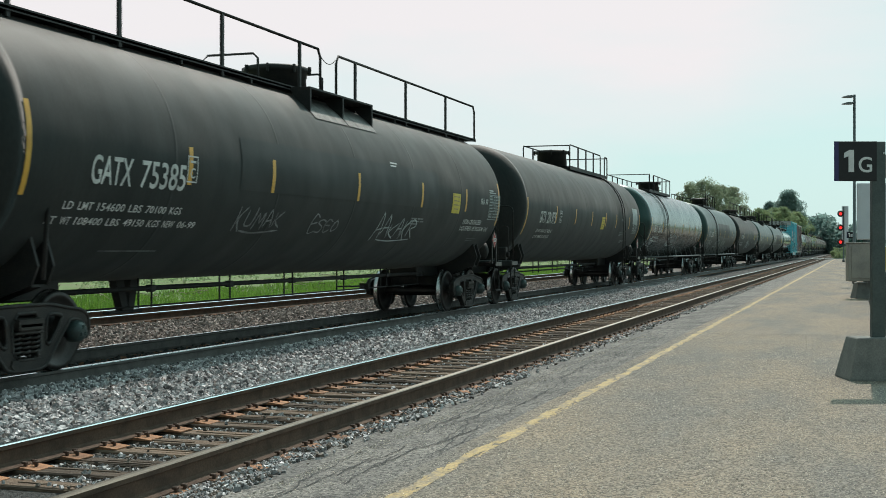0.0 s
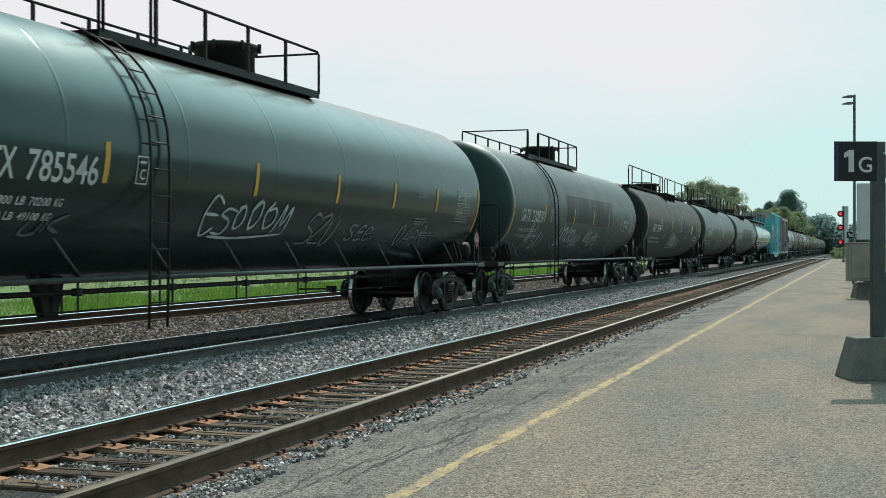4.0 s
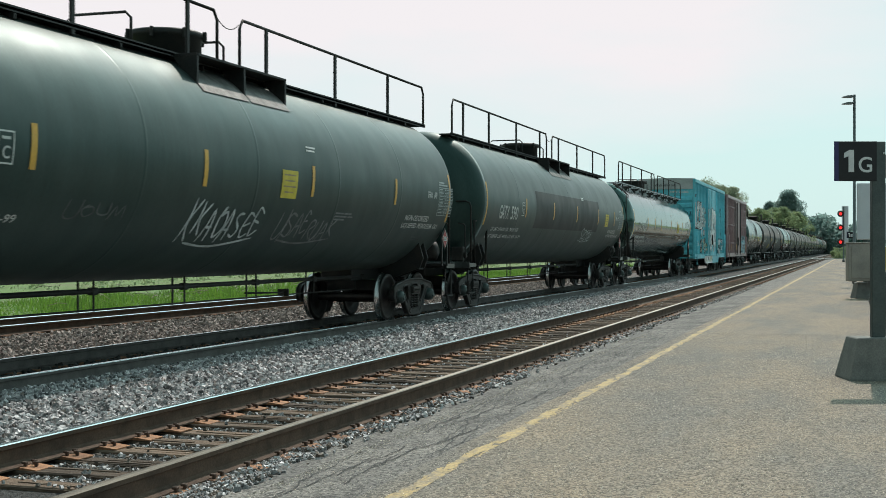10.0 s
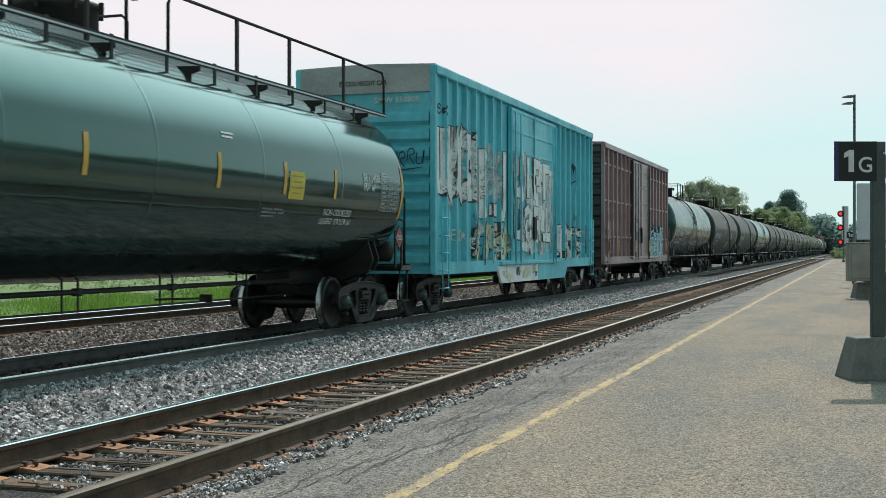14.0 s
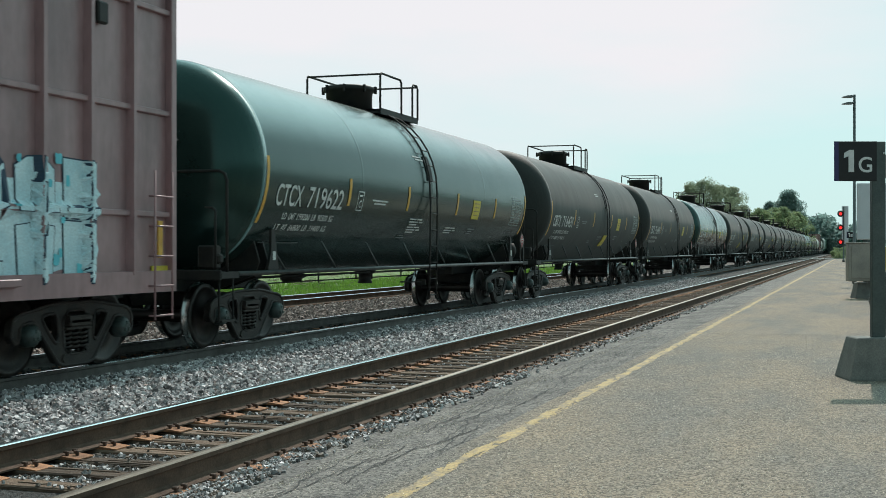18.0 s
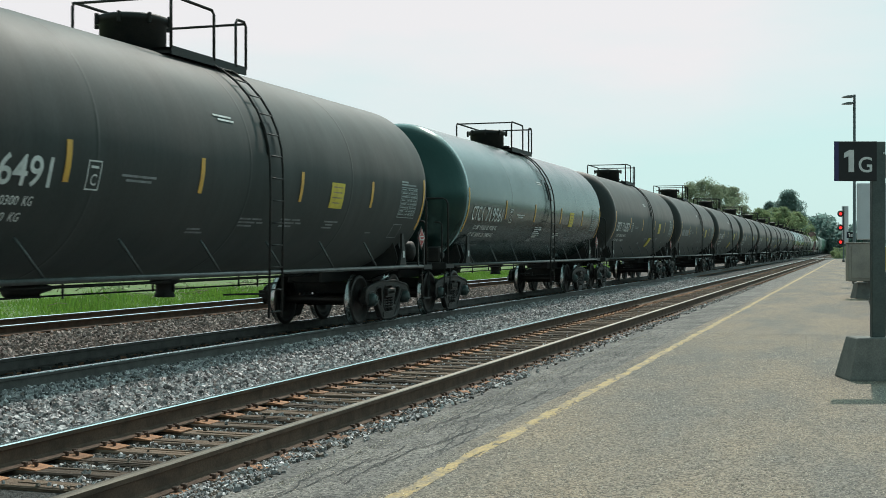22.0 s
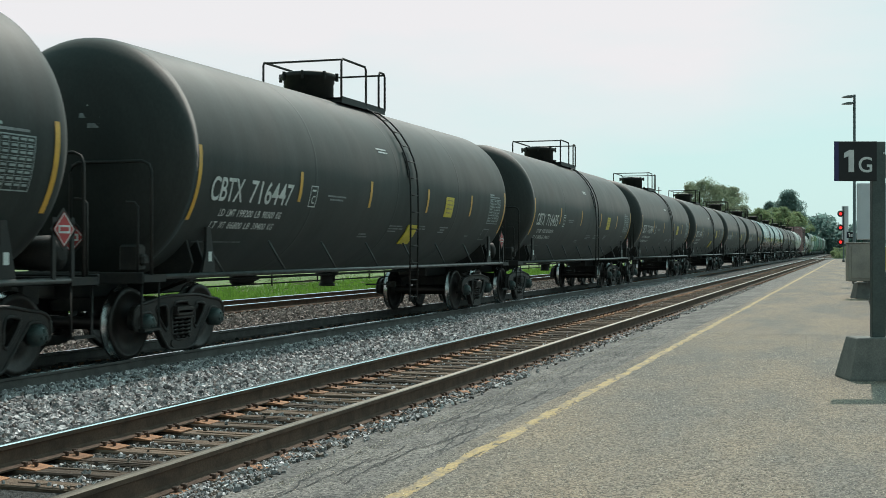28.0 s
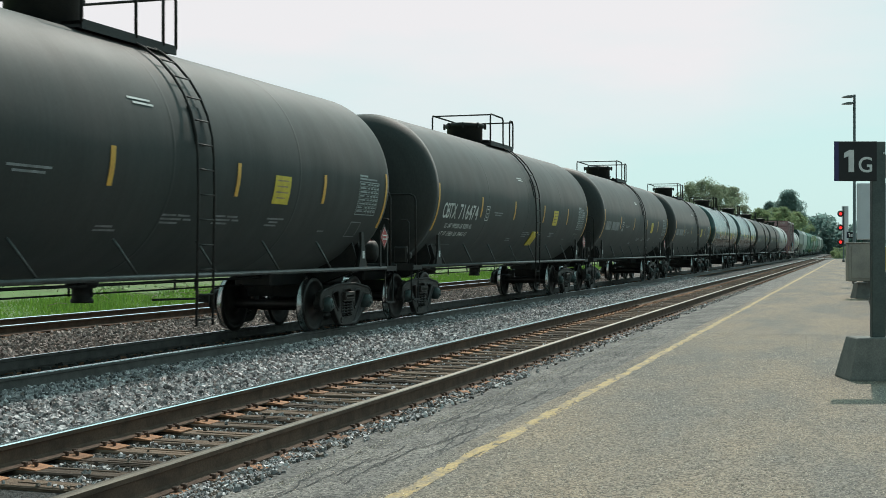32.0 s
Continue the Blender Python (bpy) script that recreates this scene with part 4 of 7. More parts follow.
def build_platform_things():
    platform_sign(0.25, 14.70, ("1", "G"), "black square track sign on a green-grey post in a concrete foot")
    # cabinet and notice panel on a second foot
    x, y = at_view((1546 - 784) / 2212.0, 36.6)
    s = empty("equipment_cabinet", pose(x - 0.12, y, PLAT_Z, 0, 0, 18), "grey metal equipment cabinet on a post with a concrete foot", "cabinet")
    concrete_foot(s, 0.95, 0.5, 0.46, 0.08)
    part("post", Geo().box(-0.05, 0.05, -0.05, 0.05, 0.44, 1.7, 0.006), M["post"], s)
    b = part("housing", Geo().box(-0.72, 0.35, -0.36, -0.06, 0.50, 1.60, 0.02), M["cabinet"], s)
    part("door", Geo().box(-0.64, 0.27, -0.378, -0.362, 0.58, 1.50, 0.006), M["cabinet"], b)
    part("lid", Geo().box(-0.735, 0.365, -0.385, -0.02, 1.60, 1.635, 0.01), M["cabinet"], b)
    part("latch", Geo().box(0.18, 0.21, -0.398, -0.378, 0.98, 1.10, 0.004), M["post"], b)
    x2, y2 = at_view((1556 - 784) / 2212.0, 38.0)
    s = empty("notice_board", pose(x2, y2, PLAT_Z, 0, 0, 18), "large pale grey panel on two posts beside the platform", "notice board")
    for px in (-0.4, 1.1):
        part("post", Geo().box(px - 0.05, px + 0.05, 0.02, 0.12, 0, 3.3, 0.006), M["post"], s)
    part("panel", Geo().box(-0.69, 1.4, -0.05, 0.02, 1.72, 3.44, 0.025), M["panel"], s)
    x2, y2 = at_view((1590 - 784) / 2212.0, 44.0)
    s = empty("station_sign", pose(x2, y2, PLAT_Z, 0, 0, 18), "brown-grey station sign on a steel post", "sign")
    part("post", Geo().box(-0.05, 0.05, 0.02, 0.10, 0, 4.2, 0.006), M["post"], s)
    part("panel", Geo().box(-0.9, 0.9, -0.03, 0.02, 3.93, 4.76, 0.01), M["cabinet"], s)
    # lamp post with two heads
    x, y = at_view((1512 - 784) / 2212.0, 52.0)
    s = empty("street_lamp", pose(x, y, PLAT_Z, 0, 0, 18), "tall slim grey platform lamp with two flat heads", "street lamp")
    part("pole", Geo().lathe([(0.10, 0), (0.10, 0.15), (0.068, 0.18), (0.055, 7.86)], "z", 12), M["galv"], s)
    for k, (z, ang) in enumerate(((7.78, 0.0), (7.50, 0.25))):
        arm = part("arm", Geo().tube([(0, 0, z), (-0.12, 0, z + 0.01)], 0.025, 6), M["galv"], s)
        part("head", Geo().prism([(-0.50, z - 0.05), (-0.10, z - 0.05), (-0.10, z + 0.05), (-0.30, z + 0.045), (-0.50, z - 0.01)], "y", -0.11, 0.11), M["galv"], arm)
    # three-light signal near the crossing
    x, y = at_view((1493 - 784) / 2212.0, 140.0)
    s = empty("railway_signal", pose(x, y, PLAT_Z, 0, 0, 18), "railway signal mast showing three red lights", "signal")
    part("mast", Geo().lathe([(0.16, 0), (0.16, 0.2), (0.09, 0.25), (0.09, 6.2)], "z", 10), M["galv"], s)
    part("mast_housing", Geo().box(-0.1, 0.55, 0.0, 0.35, 2.0, 6.25, 0.03), M["panel"], s)
    for z in (2.22, 3.82, 5.38):
        hd = part("signal_head", Geo().lathe([(0.36, 0.0), (0.36, 0.05), (0.22, 0.10), (0.2, 0.30)], "y", 20, (-0.38, -0.12, z)), M["rail_black"], s)
        part("lens", Geo().lathe([(0.16, 0.0), (0.125, -0.03), (0.06, -0.05)], "y", 18, (-0.38, -0.121, z)), M["signal_red"], hd)
        hood = Geo()
        n = 12
        vs = []
        for yy in (-0.12, -0.42):
            for k in range(n + 1):
                a = math.pi * (k / n)
                for rr in (0.27, 0.29):
                    vs.append((-0.38 + rr * math.cos(a), yy, z + rr * math.sin(a)))
        m = 2 * (n + 1)
        fs = []
        for k in range(n):
            a = 2 * k
            fs += [(a, a + 2, m + a + 2, m + a), (a + 1, m + a + 1, m + a + 3, a + 3), (a, a + 1, a + 3, a + 2), (m + a, m + a + 2, m + a + 3, m + a + 1)]
        hood.add(vs, fs)
        part("hood", hood, M["rail_black"], hd)
        part("bracket", Geo().box(-0.38, 0.0, 0.0, 0.06, z - 0.04, z + 0.04), M["galv"], hd)
    # second track sign, far along the platform
    x, y = at_view((1508 - 784) / 2212.0, 86.0)
    platform_sign(x + 0.1, y, ("1", "E"), "small distant black track sign on a post in a concrete foot")
    # guard rail beside the platform
    s = empty("guard_rail", pose(0.47, 0, PLAT_Z), "black steel guard rail along the platform's rear edge", "railing")
    for y in np.arange(19.6, 60, 2.0):
        part("post", Geo().box(-0.025, 0.025, -0.025, 0.025, 0, 1.06, 0.004), M["rail_black"], s, at=(0, y, 0), key="gp")
        part("foot_plate", Geo().box(-0.1, 0.1, -0.1, 0.1, 0, 0.14, 0.02), M["concrete"], s, at=(0, y, 0), key="gf")
    for z in (1.06, 0.82, 0.58, 0.34):
        part("rail", Geo().tube([(0, 19.6, z), (0, 59.6, z)], 0.022, 8), M["rail_black"], s)
    s = empty("warning_board", pose(0.52, 24, PLAT_Z), "yellow warning board fixed behind the guard rail", "sign")
    part("post", Geo().box(0.1, 0.16, 0.06, 0.12, 0, 1.5, 0.005), M["post"], s)
    part("board", Geo().box(0.0, 0.6, 0.02, 0.05, 1.05, 1.48, 0.005), M["yellow_sign"], s)
    # utility pole far behind the train
    x, y = at_view((1166 - 784) / 2212.0, 200.0)
    s = empty("utility_pole", pose(x, y, -0.72), "thin wooden utility pole with a short crossarm", "utility pole")
    part("pole", Geo().lathe([(0.13, 0), (0.07, 12.0)], "z", 10), M["bark"], s)
    part("crossarm", Geo().box(-0.4, 0.4, -0.05, 0.05, 11.4, 11.5, 0.01), M["bark"], s)


# ---- rolling stock: shared pieces ----
WHEEL_R = 0.457
AXLE = 0.889


def wheelset_geo():
    g = Geo().lathe([(0.075, -1.08), (0.075, -0.86), (0.095, -0.84), (0.095, -0.66), (0.08, -0.6), (0.08, 0.6), (0.095, 0.66), (0.095, 0.84), (0.075, 0.86), (0.075, 1.08)], "x", 12)
    for s in (-1, 1):
        g.lathe([(0.10, s * 0.66), (0.14, s * 0.665), (0.16, s * 0.70), (0.33, s * 0.735), (0.385, s * 0.70), (0.40, s * 0.685), (0.486, s * 0.690), (0.486, s * 0.712),
                 (0.462, s * 0.722), (WHEEL_R, s * 0.80), (0.452, s * 0.822), (0.392, s * 0.824), (0.37, s * 0.79), (0.20, s * 0.80), (0.16, s * 0.83), (0.10, s * 0.835)], "x", 30)
    return g


def wheel_pick(c, n):
    rad = math.hypot(c.y, c.z)
    return 1 if rad > 0.455 and 0.71 < abs(c.x) < 0.83 else 0


def rounded(pts, times=2):
    for k in range(times):
        out = []
        for (a, b), (c, d) in zip(pts, pts[1:] + pts[:1]):
            out += [(a * 0.78 + c * 0.22, b * 0.78 + d * 0.22), (a * 0.22 + c * 0.78, b * 0.22 + d * 0.78)]
        pts = out
    return pts


def side_frame_geo():
    half = [(0.0, 0.79), (0.42, 0.79), (0.74, 0.735), (1.04, 0.70), (1.16, 0.61), (1.17, 0.43), (1.09, 0.37), (1.04, 0.41), (1.03, 0.57), (0.80, 0.61), (0.73, 0.53), (0.56, 0.35), (0.40, 0.17), (0.33, 0.10), (0.20, 0.08)]
    outer = rounded(half + [(-y, z) for y, z in half[:0:-1]], 1)
    tri = [(0.34, 0.27), (0.60, 0.55), (0.65, 0.665), (0.34, 0.69)]
    holes = [rounded(tri), rounded([(-y, z) for y, z in tri]), rounded([(-0.23, 0.19), (0.23, 0.19), (0.265, 0.70), (-0.265, 0.70)], 1)]
    g = Geo().plate(outer, holes, 0.95, 1.045, 0.024)
    g.prism([(-0.22, 0.09), (0.22, 0.09), (0.28, 0.15), (0.25, 0.205), (-0.25, 0.205), (-0.28, 0.15)], "x", 0.93, 1.06)   # spring seat
    return g


def springs_geo():
    g = Geo()
    for y in (-0.16, 0.0, 0.16):
        pts = []
        for k in range(40):
            a = k * 2 * math.pi / 8
            pts.append((1.0 + 0.068 * math.cos(a), y + 0.068 * math.sin(a), 0.235 + 0.245 * k / 39))
        g.tube(pts, 0.017, 5)
    g.box(0.92, 1.10, -0.25, 0.25, 0.48, 0.51, 0.008)
    g.box(0.90, 1.12, -0.20, 0.20, 0.51, 0.61, 0.02)
    return g


def truck(car, y, kit):
    """A two-axle truck: bolster with side frames, springs, wheelsets and bearing caps."""
    t = part("truck", lambda: Geo().prism([(-1.12, 0.56), (1.12, 0.56), (1.12, 0.64), (0.5, 0.76), (-0.5, 0.76), (-1.12, 0.64)], "y", -0.22, 0.22), M["truck"], car, at=(0, y, 0), key="bolster")
    for s in (1, -1):
        part("side_frame", side_frame_geo, M["truck"], t, at=pose(0, 0, 0, 0, 0, 0 if s > 0 else 180), key="sf")
        part("spring_nest", springs_geo, M["truck"], t, at=pose(0, 0, 0, 0, 0, 0 if s > 0 else 180), key="sp")
        for a in (-AXLE, AXLE):
            part("bearing_cap", lambda: Geo().lathe([(0.125, 0.98), (0.13, 1.04), (0.12, 1.12), (0.085, 1.15), (0.05, 1.165)], "x", 14)
                 .box(1.14, 1.175, -0.02, 0.02, 0.03, 0.07).box(1.14, 1.175, -0.055, -0.015, -0.05, -0.01).box(1.14, 1.175, 0.015, 0.055, -0.05, -0.01), M["bearing"], t,
                 at=pose(0, a, WHEEL_R, 0, 0, 0 if s > 0 else 180), key="cap")
    for a in (-AXLE, AXLE):
        w = part("wheelset", wheelset_geo, [M["wheel"], M["tread"]], t, at=(0, a, WHEEL_R), key="ws", pick=wheel_pick)
        WHEELS[0 if a < 0 else 1].append(w)
        part("brake_beam", lambda: Geo().tube([(-0.9, 0, 0.36), (0.9, 0, 0.36)], 0.035, 6).box(-0.82, -0.70, -0.04, 0.07, 0.28, 0.50, 0.01).box(0.70, 0.82, -0.04, 0.07, 0.28, 0.50, 0.01),
             M["truck"], t, at=pose(0, a * 0.42, 0, 0, 0, 0 if a > 0 else 180), key="bb")
    return t


WHEELS = ([], [])
CARS = []


def coupler_geo():
    g = Geo().box(-0.09, 0.09, 0, 0.62, 0.80, 0.95, 0.02)
    g.prism([(-0.16, 0.55), (0.10, 0.55), (0.16, 0.74), (0.02, 0.80), (-0.14, 0.72)], "z", 0.74, 1.02)
    return g


def hoop(x, y, z0, z1, w, r=0.02):
    return [(x - w, y, z0), (x - w, y, z1 - 0.08), (x - w + 0.08, y, z1), (x + w - 0.08, y, z1), (x + w, y, z1 - 0.08), (x + w, y, z0)]


def tank_geo(half, r, zc, head=0.72, seams=5):
    prof = []
    for k in range(13):
        a = math.pi / 2 * (1 - k / 12)
        prof.append((max(0.002, r * math.cos(a) ** 0.9 if k else 0.002), -half - head * math.sin(a)))
    n = seams + 1
    for i in range(n + 1):
        y = -half + 2 * half * i / n
        if i in (0, n):
            prof += [(r, y), (r, y + 0.06)] if i == 0 else [(r, y - 0.06), (r, y)]
        else:
            prof += [(r, y - 0.05), (r, y - 0.022), (r + 0.0028, y - 0.008), (r + 0.0028, y + 0.008), (r, y + 0.022), (r, y + 0.05)]
    for k in range(1, 13):
        a = math.pi / 2 * (k / 12)
        prof.append((max(0.002, r * math.cos(a) ** 0.9 if k < 12 else 0.002), half + head * math.sin(a)))
    return Geo().lathe(prof, "y", 72, (0, 0, zc))


class Side:
    """Places flat work on the curved near side of a tank, or on the flat side of a box."""

    def __init__(self, r, zc, flat=None):
        self.r, self.zc, self.flat = r, zc, flat

    def at(self, y, z, out=0.008):
        if self.flat is not None:
            return Vector((self.flat + out, y, z))
        a = (z - self.zc) / self.r
        return Vector(((self.r + out) * math.cos(a), y, self.zc + (self.r + out) * math.sin(a)))

    def rect(self, y0, y1, z0, z1, out=0.008, n=None):
        n = n or max(1, int((z1 - z0) / 0.12))
        m = n + 1
        rim = [[self.at(y, z0 + (z1 - z0) * i / n, o) for i in range(m)] for y, o in ((y0, out), (y1, out), (y0, out - 0.02), (y1, out - 0.02))]
        faces = [(i, m + i, m + i + 1, i + 1) for i in range(n)]
        if out < 0.018:                           # paint and tape
            return Geo().add(rim[0] + rim[1], faces, True)
        faces += [(2 * m + i, i, i + 1, 2 * m + i + 1) for i in range(n)] + [(m + i, 3 * m + i, 3 * m + i + 1, m + i + 1) for i in range(n)]
        faces += [(2 * m, 3 * m, m, 0), (n, m + n, 3 * m + n, 2 * m + n)]
        return Geo().add([q for r in rim for q in r], faces)

    def bars(self, y0, z0, rows, out=0.008, h=0.03, gap=0.07):
        """Illegible lines of writing as plain bars; rows: lists of (start, length)."""
        g = Geo()
        for i, row in enumerate(rows):
            for s, w in row:
                q = self.rect(y0 + s, y0 + s + w, z0 - i * gap - h, z0 - i * gap, out, 1)
                g.add(q.v, q.f)
        return g

    def outline(self, y0, y1, z0, z1, w=0.018):
        loop = lambda d: [(y0 + d, z0 + d + (z1 - z0 - 2 * d) * k / 4) for k in range(5)] + [(y1 - d, z1 - d - (z1 - z0 - 2 * d) * k / 4) for k in range(5)]
        return Geo().add([self.at(y, z) for y, z in loop(0) + loop(w)], [(k, (k + 1) % 10, 10 + (k + 1) % 10, 10 + k) for k in range(10)])

    def text(self, s, y0, z0, cap, width=None, mat=None):
        return words(s, cap / 0.72, mat or M["white"], lambda a, b: self.at(y0 + a, z0 + b, 0.009), width)

    def scrawl(self, rng, y0, y1, z0, z1, letters, w=0.03):
        """A sprayed tag: slanted, hurried letter strokes of uneven size and width, with a flourish."""
        forms = []
        cell, tall, w = (y1 - y0) / letters, z1 - z0, 1.5 * w
        slant = rng.uniform(0.15, 0.4) * min(1.0, cell / tall)
        for k in range(letters):
            g = Geo()
            forms.append(g)
            base, high = z0 + tall * rng.uniform(0.0, 0.25), tall * rng.uniform(0.6, 0.8)
            shape = SCRIPT[rng.randrange(len(SCRIPT))]
            if k == 0 and letters > 3:
                base, high = z0, tall
            wide = cell * rng.uniform(1.0, 1.35)
            lines = [[(y0 + cell * k + wide * p + slant * high * q * 0.6, base + high * q) for p, q in stroke] for stroke in shape]
            if k == letters - 1 and letters > 4:
                lines.append([(y0 + cell, z0 + 0.02 * tall), (y0 + 0.5 * (y1 - y0), z0 - 0.06 * tall), (y1, z0 + 0.10 * tall)])
            for stroke, line in enumerate(lines):
                pts = [Vector(q) + Vector((rng.uniform(-0.07, 0.07) * cell, rng.uniform(-0.05, 0.05) * tall)) for q in line]
                fine = []
                for i in range(len(pts) - 1):
                    p0, p1, p2, p3 = pts[max(i - 1, 0)], pts[i], pts[i + 1], pts[min(i + 2, len(pts) - 1)]
                    for j in range(4):
                        u = j / 4
                        fine.append(0.5 * (2 * p1 + (p2 - p0) * u + (2 * p0 - 5 * p1 + 4 * p2 - p3) * u * u + (3 * p1 - p0 - 3 * p2 + p3) * u ** 3))
                fine.append(pts[-1])
                vs, m = [], len(fine)
                for i, q in enumerate(fine):
                    d = fine[min(i + 1, m - 1)] - fine[max(i - 1, 0)]
                    d = d.normalized() if d.length > 1e-6 else Vector((1, 0))
                    nrm = Vector((-d.y, d.x)) * w * rng.uniform(0.55, 0.9) * (0.45 if i in (0, m - 1) else 1.0)
                    vs += [self.at(q.x - nrm.x, q.y - nrm.y, 0.010 + 0.001 * stroke), self.at(q.x + nrm.x, q.y + nrm.y, 0.010 + 0.001 * stroke)]
                g.add(vs, [(2 * i, 2 * i + 1, 2 * i + 3, 2 * i + 2) for i in range(m - 1)])
        return forms


SCRIPT = ([[(0.1, 0.1), (0.2, 0.9), (0.6, 1.0), (0.75, 0.75), (0.3, 0.55), (0.9, 0.0)]], [[(0.8, 0.9), (0.4, 1.0), (0.15, 0.7), (0.7, 0.4), (0.6, 0.05), (0.1, 0.1)]],
          [[(0.1, 0.0), (0.3, 1.0), (0.5, 0.3), (0.75, 1.0), (0.85, 0.0)]], [[(0.8, 0.8), (0.4, 0.95), (0.15, 0.5), (0.4, 0.05), (0.85, 0.2)], [(0.15, 0.5), (0.7, 0.55)]],
          [[(0.15, 0.0), (0.2, 1.0)], [(0.85, 1.0), (0.25, 0.5), (0.9, 0.0)]], [[(0.2, 0.9), (0.15, 0.2), (0.5, 0.0), (0.8, 0.3), (0.85, 1.0), (0.8, 0.0)]],
          [[(0.5, 1.0), (0.15, 0.6), (0.4, 0.1), (0.8, 0.4), (0.6, 0.9), (0.2, 0.75)]], [[(0.05, 0.95), (0.9, 1.0), (0.1, 0.05), (0.95, 0.1)]],
          [[(0.1, 0.0), (0.5, 1.0), (0.85, 0.0)], [(0.2, 0.4), (0.8, 0.45)]])


class Ribbed(Side):
    """The side of a boxcar with posts, belts and a door: paint follows the relief."""

    def __init__(self, hw, posts, belts, door):
        self.r, self.zc, self.flat = 0, 0, hw
        self.posts, self.belts, self.door = posts, belts, door

    def at(self, y, z, out=0.008):
        x = self.flat - 0.07
        if self.door[0] - 0.01 < y < self.door[1] + 0.01:
            return Vector((self.flat + 0.046 + out, y, z))
        for q in self.posts:
            d = abs(y - q)
            if d < 0.056:
                x = max(x, self.flat - 0.07 + 0.10 * min(1.0, (0.056 - d) / 0.02))
        for q in self.belts:
            if abs(z - q) < 0.04:
                x = max(x, self.flat - 0.012)
        return Vector((x + out, y, z))


def placard(car, x, y, z, mat, facing=0.0, number=""):
    p = part("placard_holder", Geo().box(-0.012, 0.0, -0.17, 0.17, -0.17, 0.17, 0.003), M["steel_dark"], car, at=pose(x, y, z, 45, 0, facing))
    part("placard", Geo().box(0.002, 0.006, -0.135, 0.135, -0.135, 0.135), M["red"], p, "red and white diamond placard")
    level = Matrix.Rotation(radians(-45), 4, "X")
    part("placard_band", lambda: Geo().box(0.008, 0.011, -0.105, 0.105, -0.045, 0.045), M["white"], p, at=level, key="band")
    part("placard_rim", lambda: Geo().box(0.007, 0.009, -0.128, 0.128, -0.128, -0.118).box(0.007, 0.009, -0.128, 0.128, 0.118, 0.128)
         .box(0.007, 0.009, -0.128, -0.118, -0.117, 0.117).box(0.007, 0.009, 0.118, 0.128, -0.117, 0.117), M["white"], p, key="rim")
    if number:
        part("placard_number", words(number, 0.09, M["sign_black"], lambda a, b: Vector((0.013, -0.09 + a, -0.032 + b)), 0.18), M["sign_black"], p, at=level)
    else:
        part("placard_number", lambda: Geo().box(0.0115, 0.013, -0.08, 0.08, -0.022, 0.022), M["red"], p, at=level, key="bar")
    return p


def under_gear(car, tc, sill_z, rr):
    """What hangs below a tank between its trucks: brake pipes on hangers, cylinder, valve."""
    h = tc / 2 - 1.3
    if rr == "gas":
        lines, deep, spots, rows, thick = ((0.86, 0.30, 0.036), (0.62, 0.30, 0.014), (0.84, -0.45, 0.02)), 0.60, [(k * 2.3 + d) for k in range(-3, 4) for d in (-0.17, 0.17)], (0.30,), 0.011
    elif rr == "plain":
        lines, deep, spots, rows, thick = ((0.85, 0.2, 0.042), (0.73, 0.1, 0.024)), 0.66, [(k * 2.6 + d) for k in range(-2, 3) for d in (-0.1, 0.6)], (0.16,), 0.014
    else:
        lines, deep, spots, rows, thick = ((0.93, 0.15, 0.024), (0.80, -0.2, 0.014)), 0.78, [k * 2.7 + 0.4 for k in range(-2, 3)], (0.15, -0.2), 0.012
    for z, x, rad in lines:
        part("brake_pipe", lambda z=z, x=x, rad=rad: Geo().tube([(x, -h, z), (x, h, z)], rad, 6), M["steel_dark"], car, key=(tc, z, x))
    for x in rows:
        for y in spots:
            if abs(y) < h:
                part("pipe_hanger", lambda: Geo().box(-thick, thick, -thick, thick, deep, 1.1), M["steel_dark"], car, at=(x, y, 0), key=("hg", deep))
    if rr == "gas":
        for y in spots[1::2]:
            part("pipe_clamp", lambda: Geo().box(-0.05, 0.05, -0.07, 0.07, 0.81, 0.91, 0.015), M["steel_dark"], car, at=(0.30, y - 0.02, 0), key="pc")
        for y, lean in ((-4.9, 0.16), (-4.45, -0.16)):
            part("skid_leg", lambda: Geo().prism([(-0.11, 1.12), (0.11, 1.12), (0.11 + lean, 0.56), (-0.03 + lean, 0.56)], "x", -0.06, 0.06), M["steel_dark"], car, at=(0.0, y, 0), key=("sk", lean))
        part("skid_foot", lambda: Geo().box(-0.06, 0.06, -0.42, 0.42, 0.52, 0.56, 0.01), M["steel_dark"], car, at=(0.0, -4.68, 0), key="skf")
    else:
        part("brake_cylinder", lambda: Geo().lathe([(0.05, -0.3), (0.11, -0.28), (0.12, 0.2), (0.08, 0.3), (0.03, 0.6)], "y", 14, (-0.3, 0, 0.90)), M["steel_dark"], car, at=(0, -h * 0.45, 0), key="bc")
        if rr == "crude":
            part("outlet_valve", lambda: Geo().lathe([(0.22, 1.02), (0.22, 0.92), (0.13, 0.88), (0.13, 0.76), (0.15, 0.74), (0.15, 0.70)], "z", 14), M["steel_dark"], car, at=(0, 0.4, 0), key="ov")
    part("brake_rod", lambda: Geo().tube([(0.35, -0.4, 0.70), (0.3, 1.2, 0.66), (0.3, 1.25, 0.60)], 0.016, 5).box(0.2, 0.4, 1.1, 1.14, 0.60, 0.72), M["steel_dark"], car, at=(0, h * 0.35, 0), key="br")


